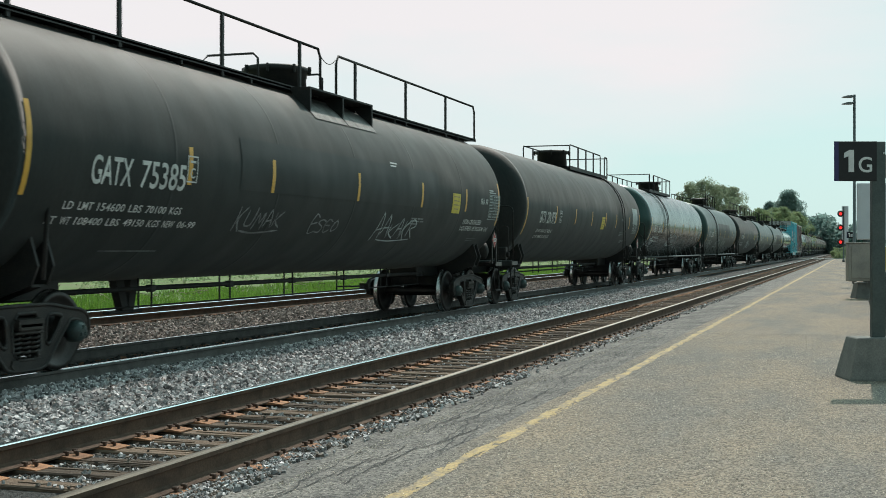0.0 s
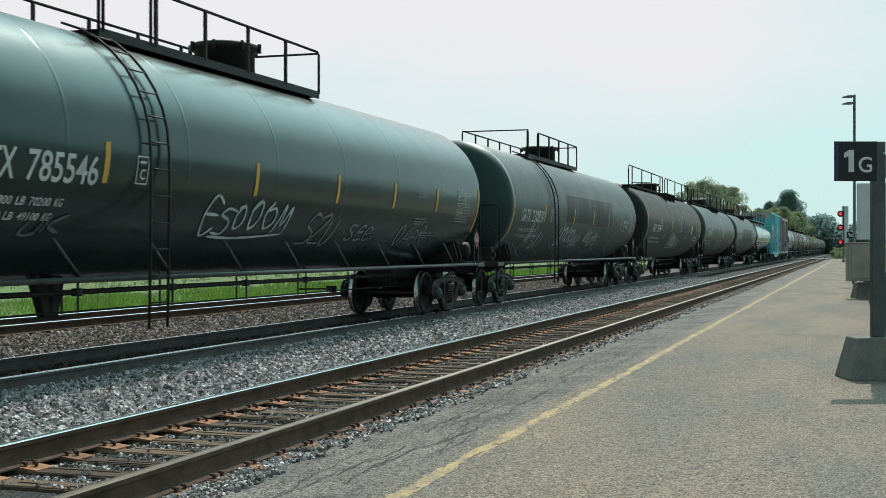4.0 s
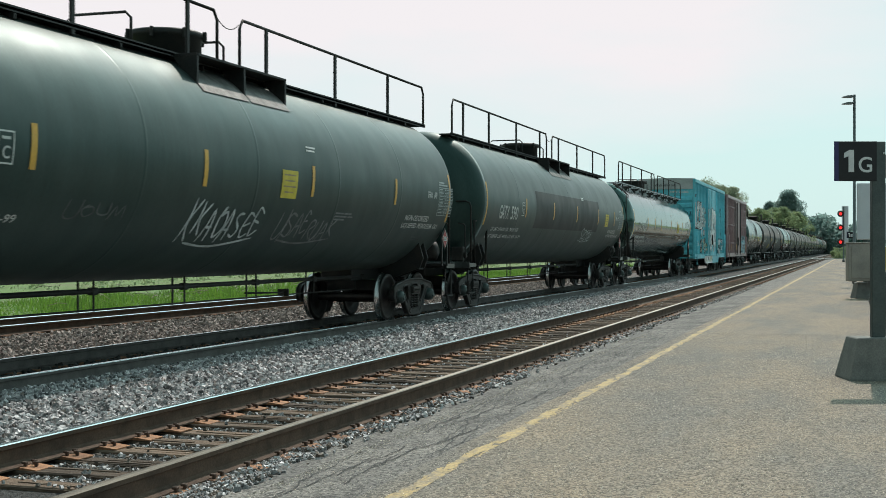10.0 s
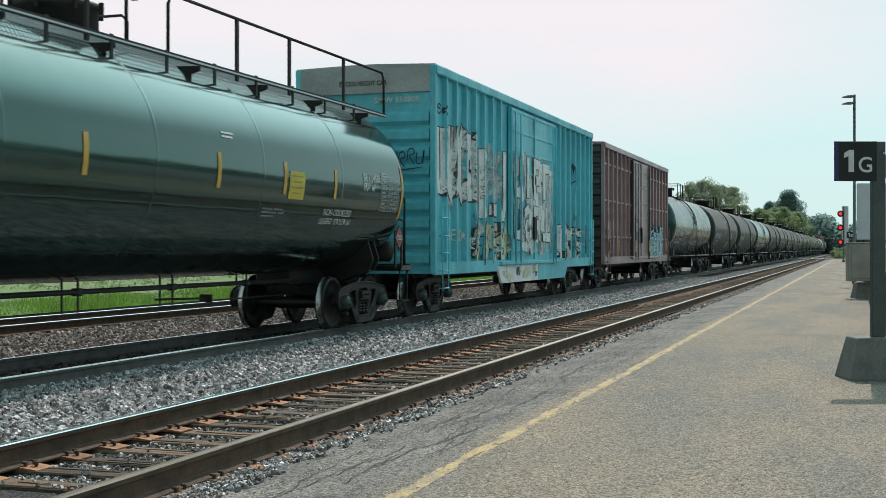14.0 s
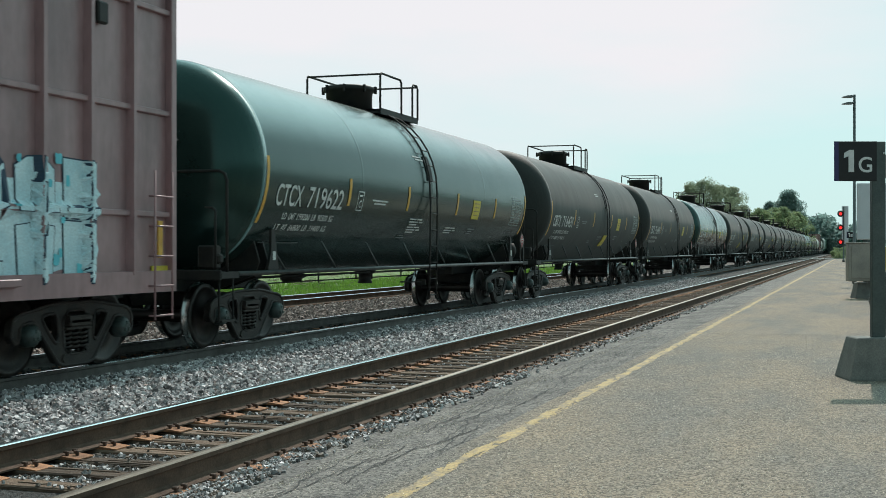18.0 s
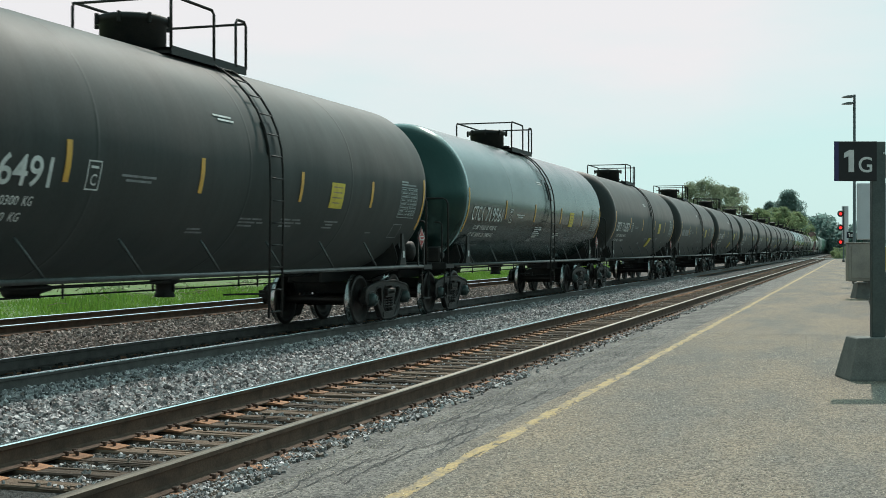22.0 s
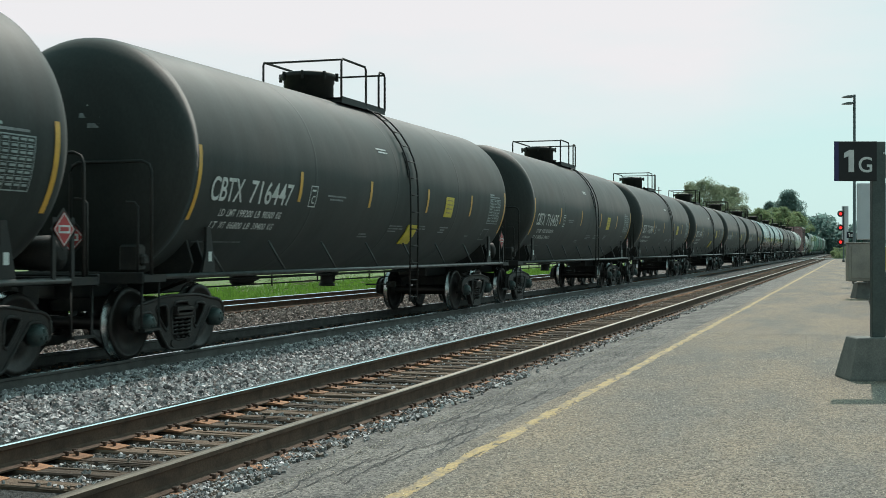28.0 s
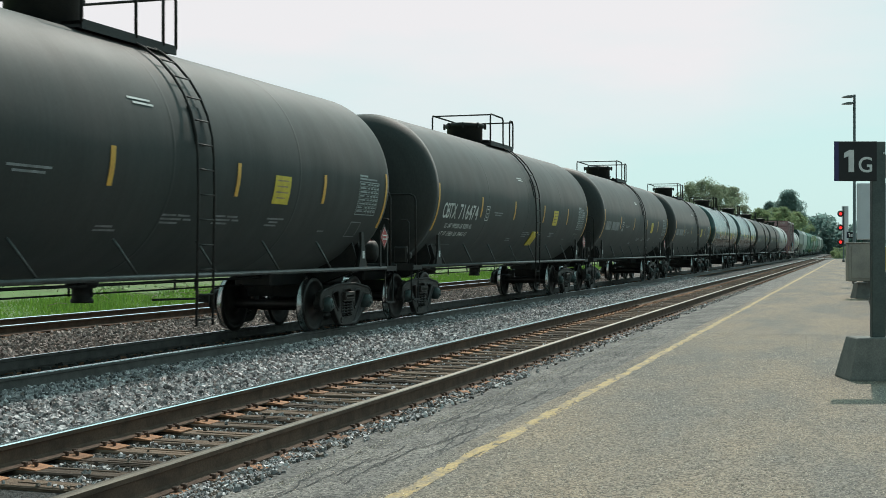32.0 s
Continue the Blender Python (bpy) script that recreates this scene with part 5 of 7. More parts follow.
def ends(car, tc, r, zc, hoops=True, number="1075"):
    """Stub sills, couplers, saddles, end platforms, steps and hoops at both ends."""
    for s in (-1, 1):
        rot = 0 if s > 0 else 180
        o = lambda name, geo, key, mat=M["steel_dark"], label="": part(name, geo, mat, car, label, at=pose(0, s * tc / 2, 0, 0, 0, rot), key=key)
        o("stub_sill", lambda: Geo().box(-0.33, 0.33, -1.6, 1.45, 0.78, 1.12, 0.02), "ss")
        part("coupler", coupler_geo, M["truck"], car, at=pose(0, s * (tc / 2 + 1.42), 0, 0, 0, rot), key="cp")
        o("saddle", lambda: Geo().prism([(-1.30, 1.22), (-1.22, 1.02), (-0.6, 0.80), (0.6, 0.80), (1.22, 1.02), (1.30, 1.22), (1.20, 1.55), (0.9, 1.30), (0, 1.15), (-0.9, 1.30), (-1.20, 1.55)], "y", -0.16, -0.12).prism([(-1.30, 1.22), (-1.22, 1.02), (-0.6, 0.80), (0.6, 0.80), (1.22, 1.02), (1.30, 1.22), (1.20, 1.55), (0.9, 1.30), (0, 1.15), (-0.9, 1.30), (-1.20, 1.55)], "y", 0.12, 0.16).box(-1.2, 1.2, -0.12, 0.12, 0.99, 1.02), "sd")
        o("end_platform", lambda: Geo().box(-1.40, 1.40, 1.02, 1.52, 1.04, 1.09, 0.01), "ep", M["steel_dark"])
        o("platform_edge", lambda: Geo().box(-1.42, 1.42, 1.522, 1.56, 0.98, 1.12, 0.01), ("pe", number), M["sill"] if number else M["steel_dark"], "worn edge of the end platform")
        for x in (-1.41, 1.41):
            o("platform_side", lambda x=x: Geo().box(x - 0.01, x + 0.01, 1.02, 1.52, 1.0, 1.09), ("ps", x, number), M["sill"] if number else M["steel_dark"], "worn side edge of the end platform")
        for x in (-1.36, 1.36):
            part("step", lambda: Geo().tube([(0, 0.06, 1.05), (0, 0.06, 0.42), (0, 0.46, 0.42), (0, 0.46, 1.05)], 0.018, 6).box(-0.05, 0.05, 0.06, 0.46, 0.40, 0.43), M["steel_dark"], car,
                 at=pose(x, s * (tc / 2 + 1.03), 0, 0, 0, rot), key="st")
        if hoops:
            for x0, x1 in ((1.38, 0.22), (-1.38, -0.22)):
                c = 0.12 if x0 > 0 else -0.12
                part("end_hoop", lambda x0=x0, x1=x1, c=c: Geo().tube([(x0, 0, 1.05), (x0, 0, 2.36), (x0 - c * 0.3, 0, 2.45), (x0 - c, 0, 2.49), (x1 + c, 0, 2.49), (x1 + c * 0.3, 0, 2.45), (x1, 0, 2.36), (x1, 0, 1.05)], 0.022, 7), M["steel_dark"], car,
                     "bent tubular handrail on the end platform", at=(0, s * (tc / 2 + 1.30), 0), key=("eh", x0))
            part("grab_iron", lambda: Geo().tube([(0, 0, 1.05), (0, 0, 1.92), (-0.04, 0, 1.97), (-0.16, 0, 1.98)], 0.018, 6), M["steel_dark"], car, at=(1.30, s * (tc / 2 + 1.48), 0), key="gi")
    # reservoir and brake wheel on the rear end
    part("air_reservoir", lambda: Geo().lathe([(0.08, -0.42), (0.19, -0.36), (0.20, 0.36), (0.08, 0.42)], "x", 16, (0.75, 0, 1.36)), M["steel_dark"], car, at=(0, tc / 2 + 1.2, 0), key="ar")
    part("control_valve", lambda: Geo().box(-0.14, 0.14, -0.1, 0.1, 0.0, 0.34, 0.03).box(0.02, 0.2, -0.07, 0.07, 0.08, 0.22, 0.03), M["truck"], car, at=(1.05, -tc / 2 - 1.2, 1.12), key="cv")
    placard(car, 1.43, tc / 2 + 0.86, 1.62, M["red"], 0.0, number)
    part("bracket", lambda: Geo().box(-0.03, 0.0, -0.20, -0.14, 1.05, 1.75).box(-0.03, 0.0, 0.14, 0.20, 1.05, 1.75), M["steel_dark"], car, at=(1.43, tc / 2 + 0.86, 0), key="bk")
    placard(car, 0.35, -tc / 2 - 1.47, 1.55, M["red"], -90, number)


def safety_strips(car, sd, ys, z0=2.12, z1=2.58):
    for y in ys:
        part("reflective_strip", sd.rect(y - 0.05, y + 0.05, z0, z1), M["yellow"], car, "yellow reflective strip")


def end_strips(car, sd, half, z0=1.75, z1=2.75):
    for y in (-half + 0.02, half - 0.10):
        part("reflective_strip", sd.rect(y, y + 0.085, z0, z1), M["yellow"], car, "long yellow reflective strip at the tank's end")


def manway(car, y, top, r=0.46, h=0.42, wide=0.52):
    p = part("manway", lambda: Geo().lathe([(r, -0.12), (r, h - 0.10), (wide, h - 0.07), (wide, h), (wide - 0.06, h + 0.03), (0.1, h + 0.06), (0.02, h + 0.06)], "z", 28), M["steel_dark"], car,
             "black domed manway housing", at=(0, y, top), key=(r, h, wide))
    for k in range(8):
        a = k * math.pi / 4 + 0.2
        part("eye_bolt", lambda: Geo().box(-0.03, 0.03, -0.02, 0.02, -0.10, 0.05, 0.008), M["steel_dark"], p, at=pose((wide + 0.01) * math.cos(a), (wide + 0.01) * math.sin(a), h - 0.02, 0, 0, math.degrees(a)), key="eb")
    return p


def ladder(car, y, r, zc, foot, key, w=0.21):
    """A side ladder that leaves the curved shell below its middle and bends over the top."""
    pts = []
    for k in range(9):
        a = math.radians(76 - k * 9.5)
        pts.append(((r + 0.07) * math.cos(a), zc + (r + 0.07) * math.sin(a)))
    pts += [(r + 0.08, zc - 0.45), (r + 0.05, foot)]
    stile = lambda: Geo().tube([(x, 0, z) for x, z in pts], 0.018, 6)
    top = part("ladder", stile, M["steel_dark"], car, "black steel side ladder", at=(0, y - w, 0), key=key)
    part("stile", stile, M["steel_dark"], top, at=(0, 2 * w, 0), key=key)
    lens = [0]
    for a, b in zip(pts, pts[1:]):
        lens.append(lens[-1] + math.hypot(b[0] - a[0], b[1] - a[1]))
    d = 0.15
    while d < lens[-1]:
        i = max(k for k in range(len(lens) - 1) if lens[k] <= d)
        f = (d - lens[i]) / (lens[i + 1] - lens[i])
        x, z = pts[i][0] + f * (pts[i + 1][0] - pts[i][0]), pts[i][1] + f * (pts[i + 1][1] - pts[i][1])
        part("rung", lambda: Geo().tube([(0, 0, 0), (0, 2 * w, 0)], 0.012, 5), M["steel_dark"], top, at=(x, 0, z), key="tank rung")
        d += 0.32
    return top


def side_sill(car, tc, r, ladder_y, z=1.06, x=1.40):
    """Round side sill on both sides with slanting struts up to the shell."""
    h = tc / 2 + 1.0
    for s in (-1, 1):
        p = part("side_sill", lambda: Geo().tube([(s * x, -h, z), (s * x, h, z)], 0.035, 8), M["sill"], car, "thin worn side sill bar", key=(tc, s, z))
    y = -h + 1.55
    while y < h - 0.6:
        part("strut", lambda: Geo().box(-0.02, 0.02, -0.02, 0.02, 0, 0.01).tube([(0, 0, 0), (-0.10, -0.40, 0.46)], 0.018, 5), M["sill"], car, at=(x, y, z), key="str")
        y += 1.95


def top_platform(car, y0, y1, z, half_w, gap, posts, rail_h=0.72, far=None):
    """Grating round the manway with a tubular handrail; gap: the opening in the near rail above the ladder."""
    mat, far = M["steel_dark"], far or half_w
    part("platform_grating", lambda: Geo().box(-half_w, -half_w + 0.30, y0, y1, z - 0.02, z + 0.02).box(half_w - 0.30, half_w, y0, y1, z - 0.02, z + 0.02)
         .box(-half_w, half_w, y0, y0 + 0.05, z - 0.06, z + 0.02).box(-half_w, half_w, y1 - 0.05, y1, z - 0.06, z + 0.02).box(half_w - 0.02, half_w + 0.01, y0, y1, z - 0.08, z + 0.04), mat, car, "black steel grating round the manway", key=(y0, y1, z, half_w))
    zt = z + rail_h
    for s in (-1, 1):
        x = half_w if s > 0 else -far
        spans = [(y0, gap[0]), (gap[1], y1)] if (gap and s > 0) else [(y0, y1)]
        for a, b in spans:
            if b - a < 0.1:
                continue
            part("handrail", lambda a=a, b=b, x=x: Geo().tube([(x, a, z), (x, a, zt - 0.06), (x, a + 0.06, zt), (x, b - 0.06, zt), (x, b, zt - 0.06), (x, b, z)], 0.022, 7), mat, car, "tubular black handrail", key=(a, b, x, z))
        for y in posts:
            if all(a < y < b for a, b in spans[:1]) or (len(spans) > 1 and spans[1][0] < y < spans[1][1]):
                part("handrail_post", lambda: Geo().box(-0.022, 0.022, -0.022, 0.022, 0, rail_h), mat, car, at=(x, y, z), key=("hp", rail_h))
    for y in (y0, y1):
        part("handrail", lambda y=y: Geo().tube([(-far, y, zt - 0.02), (half_w, y, zt - 0.02)], 0.02, 6), mat, car, key=("x", y, far, z))
    part("valve_cluster", lambda: Geo().lathe([(0.09, 0), (0.09, 0.16), (0.12, 0.18), (0.12, 0.22)], "z", 10, (0.1, 0, 0)).lathe([(0.06, 0), (0.06, 0.22), (0.02, 0.24)], "z", 8, (-0.2, 0.12, 0)).tube([(0.3, 0, 0), (0.3, 0, 0.14), (0.3, 0.2, 0.14)], 0.03, 6),
         mat, car, at=(0, (y0 + y1) / 2 + 0.75, z), key="vc")


def plates_and_text(car, sd, y_info, y_yellow, fine, plate=None, z_info=2.28):
    part("info_plate", sd.outline(y_info - 0.45, y_info + 0.45, z_info - 0.30, z_info + 0.28, 0.014), M["pale_sign"], car, "stencilled data panel in white lines")
    figures = [[(0.03, 0.20 + 0.05 * (k % 3)), (0.36, 0.09), (0.50, 0.10), (0.64, 0.09), (0.76, 0.09)] for k in range(8)]
    tagged(part("data_table", sd.bars(y_info - 0.44, z_info + 0.25, figures, 0.009, 0.026, 0.067), M["pale_sign"], car), kind="stuff")
    for k in range(1, 8):
        part("table_rule", sd.rect(y_info - 0.44, y_info + 0.44, z_info + 0.263 - 0.067 * k, z_info + 0.269 - 0.067 * k, 0.008, 1), M["pale_sign"], car)
    for a in (-0.12, 0.02, 0.16, 0.29):
        part("table_rule", sd.rect(y_info + a, y_info + a + 0.007, z_info - 0.29, z_info + 0.27, 0.008, 4), M["pale_sign"], car)
    part("table_heading", sd.bars(y_info - 0.44, z_info + 0.39, [[(0, 0.35)], [(0, 0.55)]], 0.008, 0.03, 0.05), M["pale_sign"], car)
    if y_yellow is not None:
        p = part("yellow_plate", sd.rect(y_yellow - 0.27, y_yellow + 0.27, z_info - 0.22, z_info + 0.20), M["yellow_sign"], car, "yellow notice plate")
        for k, (a, w) in enumerate(((0, 0.40), (0.02, 0.36), (0.0, 0.42), (0.05, 0.3))):
            part("notice_line", sd.bars(y_yellow - 0.22, z_info + 0.14 - 0.085 * k, [[(a, w)]], 0.014, 0.022, 0.075), M["line"], p)
    for y, z, rows, mat in fine:
        part("small_lettering", sd.bars(y, z, rows, 0.008, 0.028, 0.055), M[mat], car)
    if plate is not None:
        py, pz = plate
        part("plate_box", sd.outline(py - 0.13, py + 0.13, pz - 0.17, pz + 0.17), M["white"], car)
        part("plate_letter", sd.text("C", py - 0.05, pz - 0.11, 0.13), M["white"], car)
        part("plate_word", sd.bars(py - 0.07, pz + 0.11, [[(0, 0.14)]], 0.008, 0.03), M["white"], car)


def head_point(x, z, half, r, zc, head=0.72):
    q = max(0.0, 1 - (x * x + (z - zc) ** 2) / (r * r))
    return -half - head * q ** 0.5 - 0.012


def numbers(car, sd, mark, number, y, width, half, z=2.12, cap=0.33):
    """Reporting mark and number on the side, and the number again on the leading end."""
    total = len(mark) + len(number) + 0.9
    wm = width * len(mark) / total
    wn_ = width * len(number) / total
    part("reporting_mark", sd.text(mark, y, z, cap, wm), M["white"], car, "white stencilled reporting mark")
    part("car_number", sd.text(number, y + width - wn_, z, cap, wn_), M["white"], car, "white stencilled car number")
    r, zc = sd.r, sd.zc
    part("end_number", words(number, 0.20, M["white"], lambda a, b: Vector((0.22 + a, head_point(0.22 + a, 3.22 + b, half, r, zc), 3.22 + b)), 0.12 * len(number)), M["white"], car, "white number on the tank's end")
    for k, (x0, w) in enumerate(((0.30, 0.55), (0.42, 0.3))):
        zz = 3.06 - 0.13 * k
        part("end_lettering", Geo().add([(x, head_point(x, z_, half, r, zc), z_) for z_ in (zz, zz + 0.06) for x in (x0, x0 + w / 2, x0 + w)], [(0, 1, 4, 3), (1, 2, 5, 4)]), M["faded"], car)


def phrase(name, sd, s, y, z, cap, width, mat, car):
    """Lettering word by word along one line."""
    words_, total, k = s.split(), len(" ".join(s.split())), 0
    for w in words_:
        part(name, sd.text(w, y + width * k / total, z, cap, width * len(w) / total), mat, car)
        k += len(w) + 1


LINES3 = [[(0, 0.34), (0.38, 0.3)], [(0, 0.5), (0.55, 0.2)], [(0.02, 0.42)]]


def finish_car(car, mid):
    CARS.append((car, mid))
    return car


LADDERS = {"719622": -0.15, "719561": 0.28}


def crude_car(mid, paint, mark, number, loads, label, lettered=True):
    """Short black tank car with a mid manway platform, side ladder and round side sills."""
    tc, r, zc = 13.75, 1.61, 2.585
    half = tc / 2 + 0.55
    car = empty("tank_car", pose(TRAIN_X, mid, TRAIN_Z), label, "tank car", "train of tank cars")
    sd = Side(r, zc)
    part("tank", lambda: tank_geo(half, r, zc, 0.72, 3), M[paint], car, key="crude")
    for y in (-tc / 2, tc / 2):
        truck(car, y, None)
    ends(car, tc, r, zc, True, "")
    under_gear(car, tc, 1.06, "crude")
    side_sill(car, tc, r, 0.75)
    top_platform(car, -0.75, 1.45, zc + r - 0.06, 0.78, (0.45, 1.12), [])
    manway(car, -0.45, zc + r)
    ladder(car, LADDERS.get(number, 0.66), r, zc, 0.42, "crude")
    lad = LADDERS.get(number, 0.66)
    part("ladder_backing", sd.rect(lad - 0.14, lad + 0.14, 2.75, 3.25, 0.02), M["patch"], car)
    end_strips(car, sd, half)
    safety_strips(car, sd, (-4.25, -1.35, 1.72, 4.65))
    if lettered:
        numbers(car, sd, mark, number, -7.0, 2.5, half, 2.05)
        phrase("load_limit", sd, "LD LMT  %s LB  %s KG" % loads[:2], -6.6, 1.83, 0.11, 1.9, M["white"], car)
        phrase("light_weight", sd, "LT WT   %s LB  %s KG" % loads[2:], -6.7, 1.64, 0.11, 1.9, M["white"], car)
    else:
        part("car_number", sd.bars(-7.0, 2.36, [[(0, 0.95), (1.15, 1.35)]], 0.008, 0.3), M["faded"], car)
    tone = "white" if mark == "CTCX" else "faded"
    fine = [(-3.2, 2.27, [[(0, 0.75)], [(0.1, 0.55)]], tone), (-1.0 if mark == "CTCX" else 0.0, 1.98 if mark == "CTCX" else 1.82, LINES3 + (LINES3 if mark == "CTCX" else []), tone), (1.3, 1.84, LINES3, tone), (2.9, 1.84, [[(0, 0.55)], [(0.1, 0.3)], [(0, 0.4)]], "faded"),
            (-1.3, 1.63, [[(0, 0.35)], [(0.0, 0.45)]], "faded"), (-0.9, 3.22, [[(0, 0.5)], [(0.1, 0.45)]], "white"), (4.9, 1.66, [[(0, 0.25)]], "faded"), (6.4, 2.62, [[(0, 0.5)]], "faded"),
            (-6.9, 1.42, [[(0, 1.4)]], "ghost")]
    plates_and_text(car, sd, 6.55, 3.12, fine, (-3.75, 2.22))
    for y in (-tc / 2 + 0.12, tc / 2 - 0.1):
        br = part("end_bracket", lambda: Geo().prism([(-0.17, 0.0), (0.20, 0.0), (0.12, 0.34), (0.05, 0.62), (-0.05, 0.62), (-0.06, 0.3)], "x", -0.02, 0.02), M["steel_dark"], car, at=(1.37, y, 1.08), key="bpl")
        part("bracket_label", lambda: Geo().box(0.021, 0.025, -0.01, 0.08, 0.16, 0.29), M["white"], br, "small white stencil on the bracket", key="bpw")
    part("panel_outline", sd.outline(6.1, 6.55, 1.55, 1.85), M["faded"], car)
    part("inspection_plate", sd.rect(0.95, 1.5, 1.42, 1.85, 0.03), M["yellow_sign"] if number in ("716431", "716447", "716474", "716353") else M["faded"], car) if number in ("716431", "716447", "716474", "716353") else None
    return finish_car(car, mid)


def long_walk(car, zc, r, y0, y1, segs, w=0.30, inner=0.52, rail_h=0.82, open_grate=False):
    """A walkway along the near shoulder of the tank with stretches of handrail: (start, end, posts)."""
    z = zc + r - 0.10
    if open_grate:
        wires = Geo()
        for k in range(5):
            x = inner + w * k / 4
            wires.box(x - 0.004, x + 0.004, y0, y1, z - 0.012, z + 0.012)
        for y in np.arange(y0, y1, 0.075):
            wires.box(inner, inner + w, y - 0.003, y + 0.003, z - 0.004, z + 0.010)
        # pale material gives the mesh the brightness of sky showing through it
        part("grating", wires, M["panel"], car, "open steel grating of the walkway")
    part("walkway", lambda: Geo().box(inner + w - 0.05 if open_grate else inner, inner + w, y0, y1, z - 0.012, z + 0.018).box(inner + w - 0.03, inner + w, y0, y1, z - 0.03, z + 0.04), M["steel_dark"], car, "black steel walkway on the tank's shoulder", key=(y0, y1, z))
    y = y0 + 0.5
    while y < y1:
        part("walkway_bracket", lambda: Geo().prism([(0.42, z - 0.02), (inner + w, z - 0.04), (inner + w, z - 0.10), (inner + 0.16, z - 0.20)], "y", -0.02, 0.02), M["steel_dark"], car, at=(0, y, 0), key=(z, "wb"))
        y += 2.1
    x = inner + w - 0.03
    for a, b, posts in segs:
        part("handrail", lambda a=a, b=b: Geo().tube([(x, a, z), (x, a, z + rail_h - 0.14), (x, a + 0.10, z + rail_h), (x, b - 0.10, z + rail_h), (x, b, z + rail_h - 0.14), (x, b, z)], 0.024, 7), M["steel_dark"], car, "tubular black handrail", key=(a, b, z))
        for y in posts:
            part("handrail_post", lambda: Geo().box(-0.02, 0.02, -0.035, 0.035, -0.1, rail_h, 0.004), M["steel_dark"], car, at=(x, y, z), key=("wp", rail_h))


def gas_car(mid, tc, paint, mark, number, label, seed, patch=True, tags=(), r=1.585, zc=2.56, yellow=5.3):
    """Long pressure tank car: shoulder walkway, central bonnet and three-gusset saddle."""
    half = tc / 2 + 0.75
    car = empty("tank_car", pose(TRAIN_X, mid, TRAIN_Z), label, "tank car", "train of tank cars")
    sd = Side(r, zc)
    rng = random.Random(seed)
    part("tank", lambda: tank_geo(half, r, zc, 0.72, 5), M[paint], car, key=(tc, r, zc))
    for y in (-tc / 2, tc / 2):
        truck(car, y, None)
    ends(car, tc, r, zc, True)
    under_gear(car, tc, 1.06, "gas")
    long_walk(car, zc, r, -half - 0.25, half + 0.6, ((-half - 0.12, 0.25, (-half + 0.75, -6.0, -3.3, -0.6)), (0.95, half + 0.55, (1.85, 4.6, 7.25)) if number != "9102" else (1.25, half + 0.55, (3.2, 5.0, 7.25))), w=0.46 if number == "9102" else 0.30, open_grate=number == "9102")
    manway(car, 0.15, zc + r, 0.52, 0.40, 0.58)
    for y in (-1.6, 0.95):
        part("bonnet_rail", lambda: Geo().tube([(-0.5, 0, 0), (-0.5, 0, 0.42), (-0.4, 0, 0.5), (0.42, 0, 0.5), (0.5, 0, 0.42), (0.5, 0, 0)], 0.02, 6), M["steel_dark"], car, at=(0.02, y, zc + r - 0.1), key="bn")
    zt = zc + r + 0.62
    part("safety_chain", lambda: Geo().tube([(0.78, 0.25 + 0.7 * k / 8, zt - 0.10 + 0.12 * (2 * k / 8 - 1) ** 2) for k in range(9)], 0.008, 5), M["steel_dark"], car, key=("chain", zt))
    # saddle: platform over three gussets
    if number != "9102":
        z = zc + r - 0.10
        part("saddle_plate", lambda: Geo().box(0.80, 1.16, -1.0, 1.8, z - 0.015, z + 0.015), M["steel_dark"], car, key=("sp", z))
        for y0, y1 in ((-0.98, 0.36), (0.44, 1.74)):
            part("tread_plate", sd.rect(y0, y1, zc + r * 0.66, zc + r * 0.98, 0.012, 6), M["tread_plate"], car, "bare steel tread plate under the step")
        for y in (-0.97, 0.4, 1.77):
            part("gusset", lambda: Geo().prism([(0.78, z), (1.16, z), (1.16, z - 0.44), (1.10, z - 0.40), (0.98, z - 0.26), (0.86, z - 0.12)], "y", -0.025, 0.025), M["steel_dark"], car, at=(0, y, 0), key=("gs", z))
    end_strips(car, sd, half, 1.95, 2.95)
    strips = {"9102": (-5.3, -3.33, -1.5, 1.56, 3.6, 5.5), "65110": (-5.1, -1.5, 1.9, 5.6), "75385": (-5.6, -3.2, 0.1, 3.4, 6.3)}.get(number, (-5.25, -2.1, 1.0, 4.3, 7.2))
    safety_strips(car, sd, strips, 2.22, 2.70)
    if patch:
        part("paint_patch", sd.rect(-4.2, 4.4, 2.22 if patch > 1 else 1.95, 2.95, 0.005), M["patch"], car, "repainted band on the tank's side")
    numbers(car, sd, mark, number, -7.75 if number != "9102" else -7.5, 2.05 if len(number) > 4 else 1.7, half, 2.14)
    phrase("load_limit", sd, "LD LMT  154600 LBS  70100 KGS", -8.1, 1.82, 0.10, 2.5, M["faded"], car)
    phrase("light_weight", sd, "LT WT  108400 LBS  49150 KGS  NEW 06-99", -8.3, 1.63, 0.10, 3.2, M["faded"], car)
    fine = [(3.0, 2.0, LINES3, "faded"), (1.7, 3.0, [[(0, 0.35)], [(0, 0.3)]], "white"), (-6.9, 1.25, [[(0, 1.3)]], "ghost"), (7.2, 1.6, [[(0, 0.7)], [(0, 0.5)]], "ghost")]
    plates_and_text(car, sd, 8.55 if number != "9102" else 8.0, yellow, fine, (-5.55, 2.42), 2.38)
    phrase("gas_word", sd, "NON-ODORIZED", 6.35 if number != "9102" else 5.2, 1.94, 0.115, 1.35 if number != "9102" else 1.15, M["white"] if paint in ("black_matte", "black_soot", "gloss_clear") else M["faded"], car)
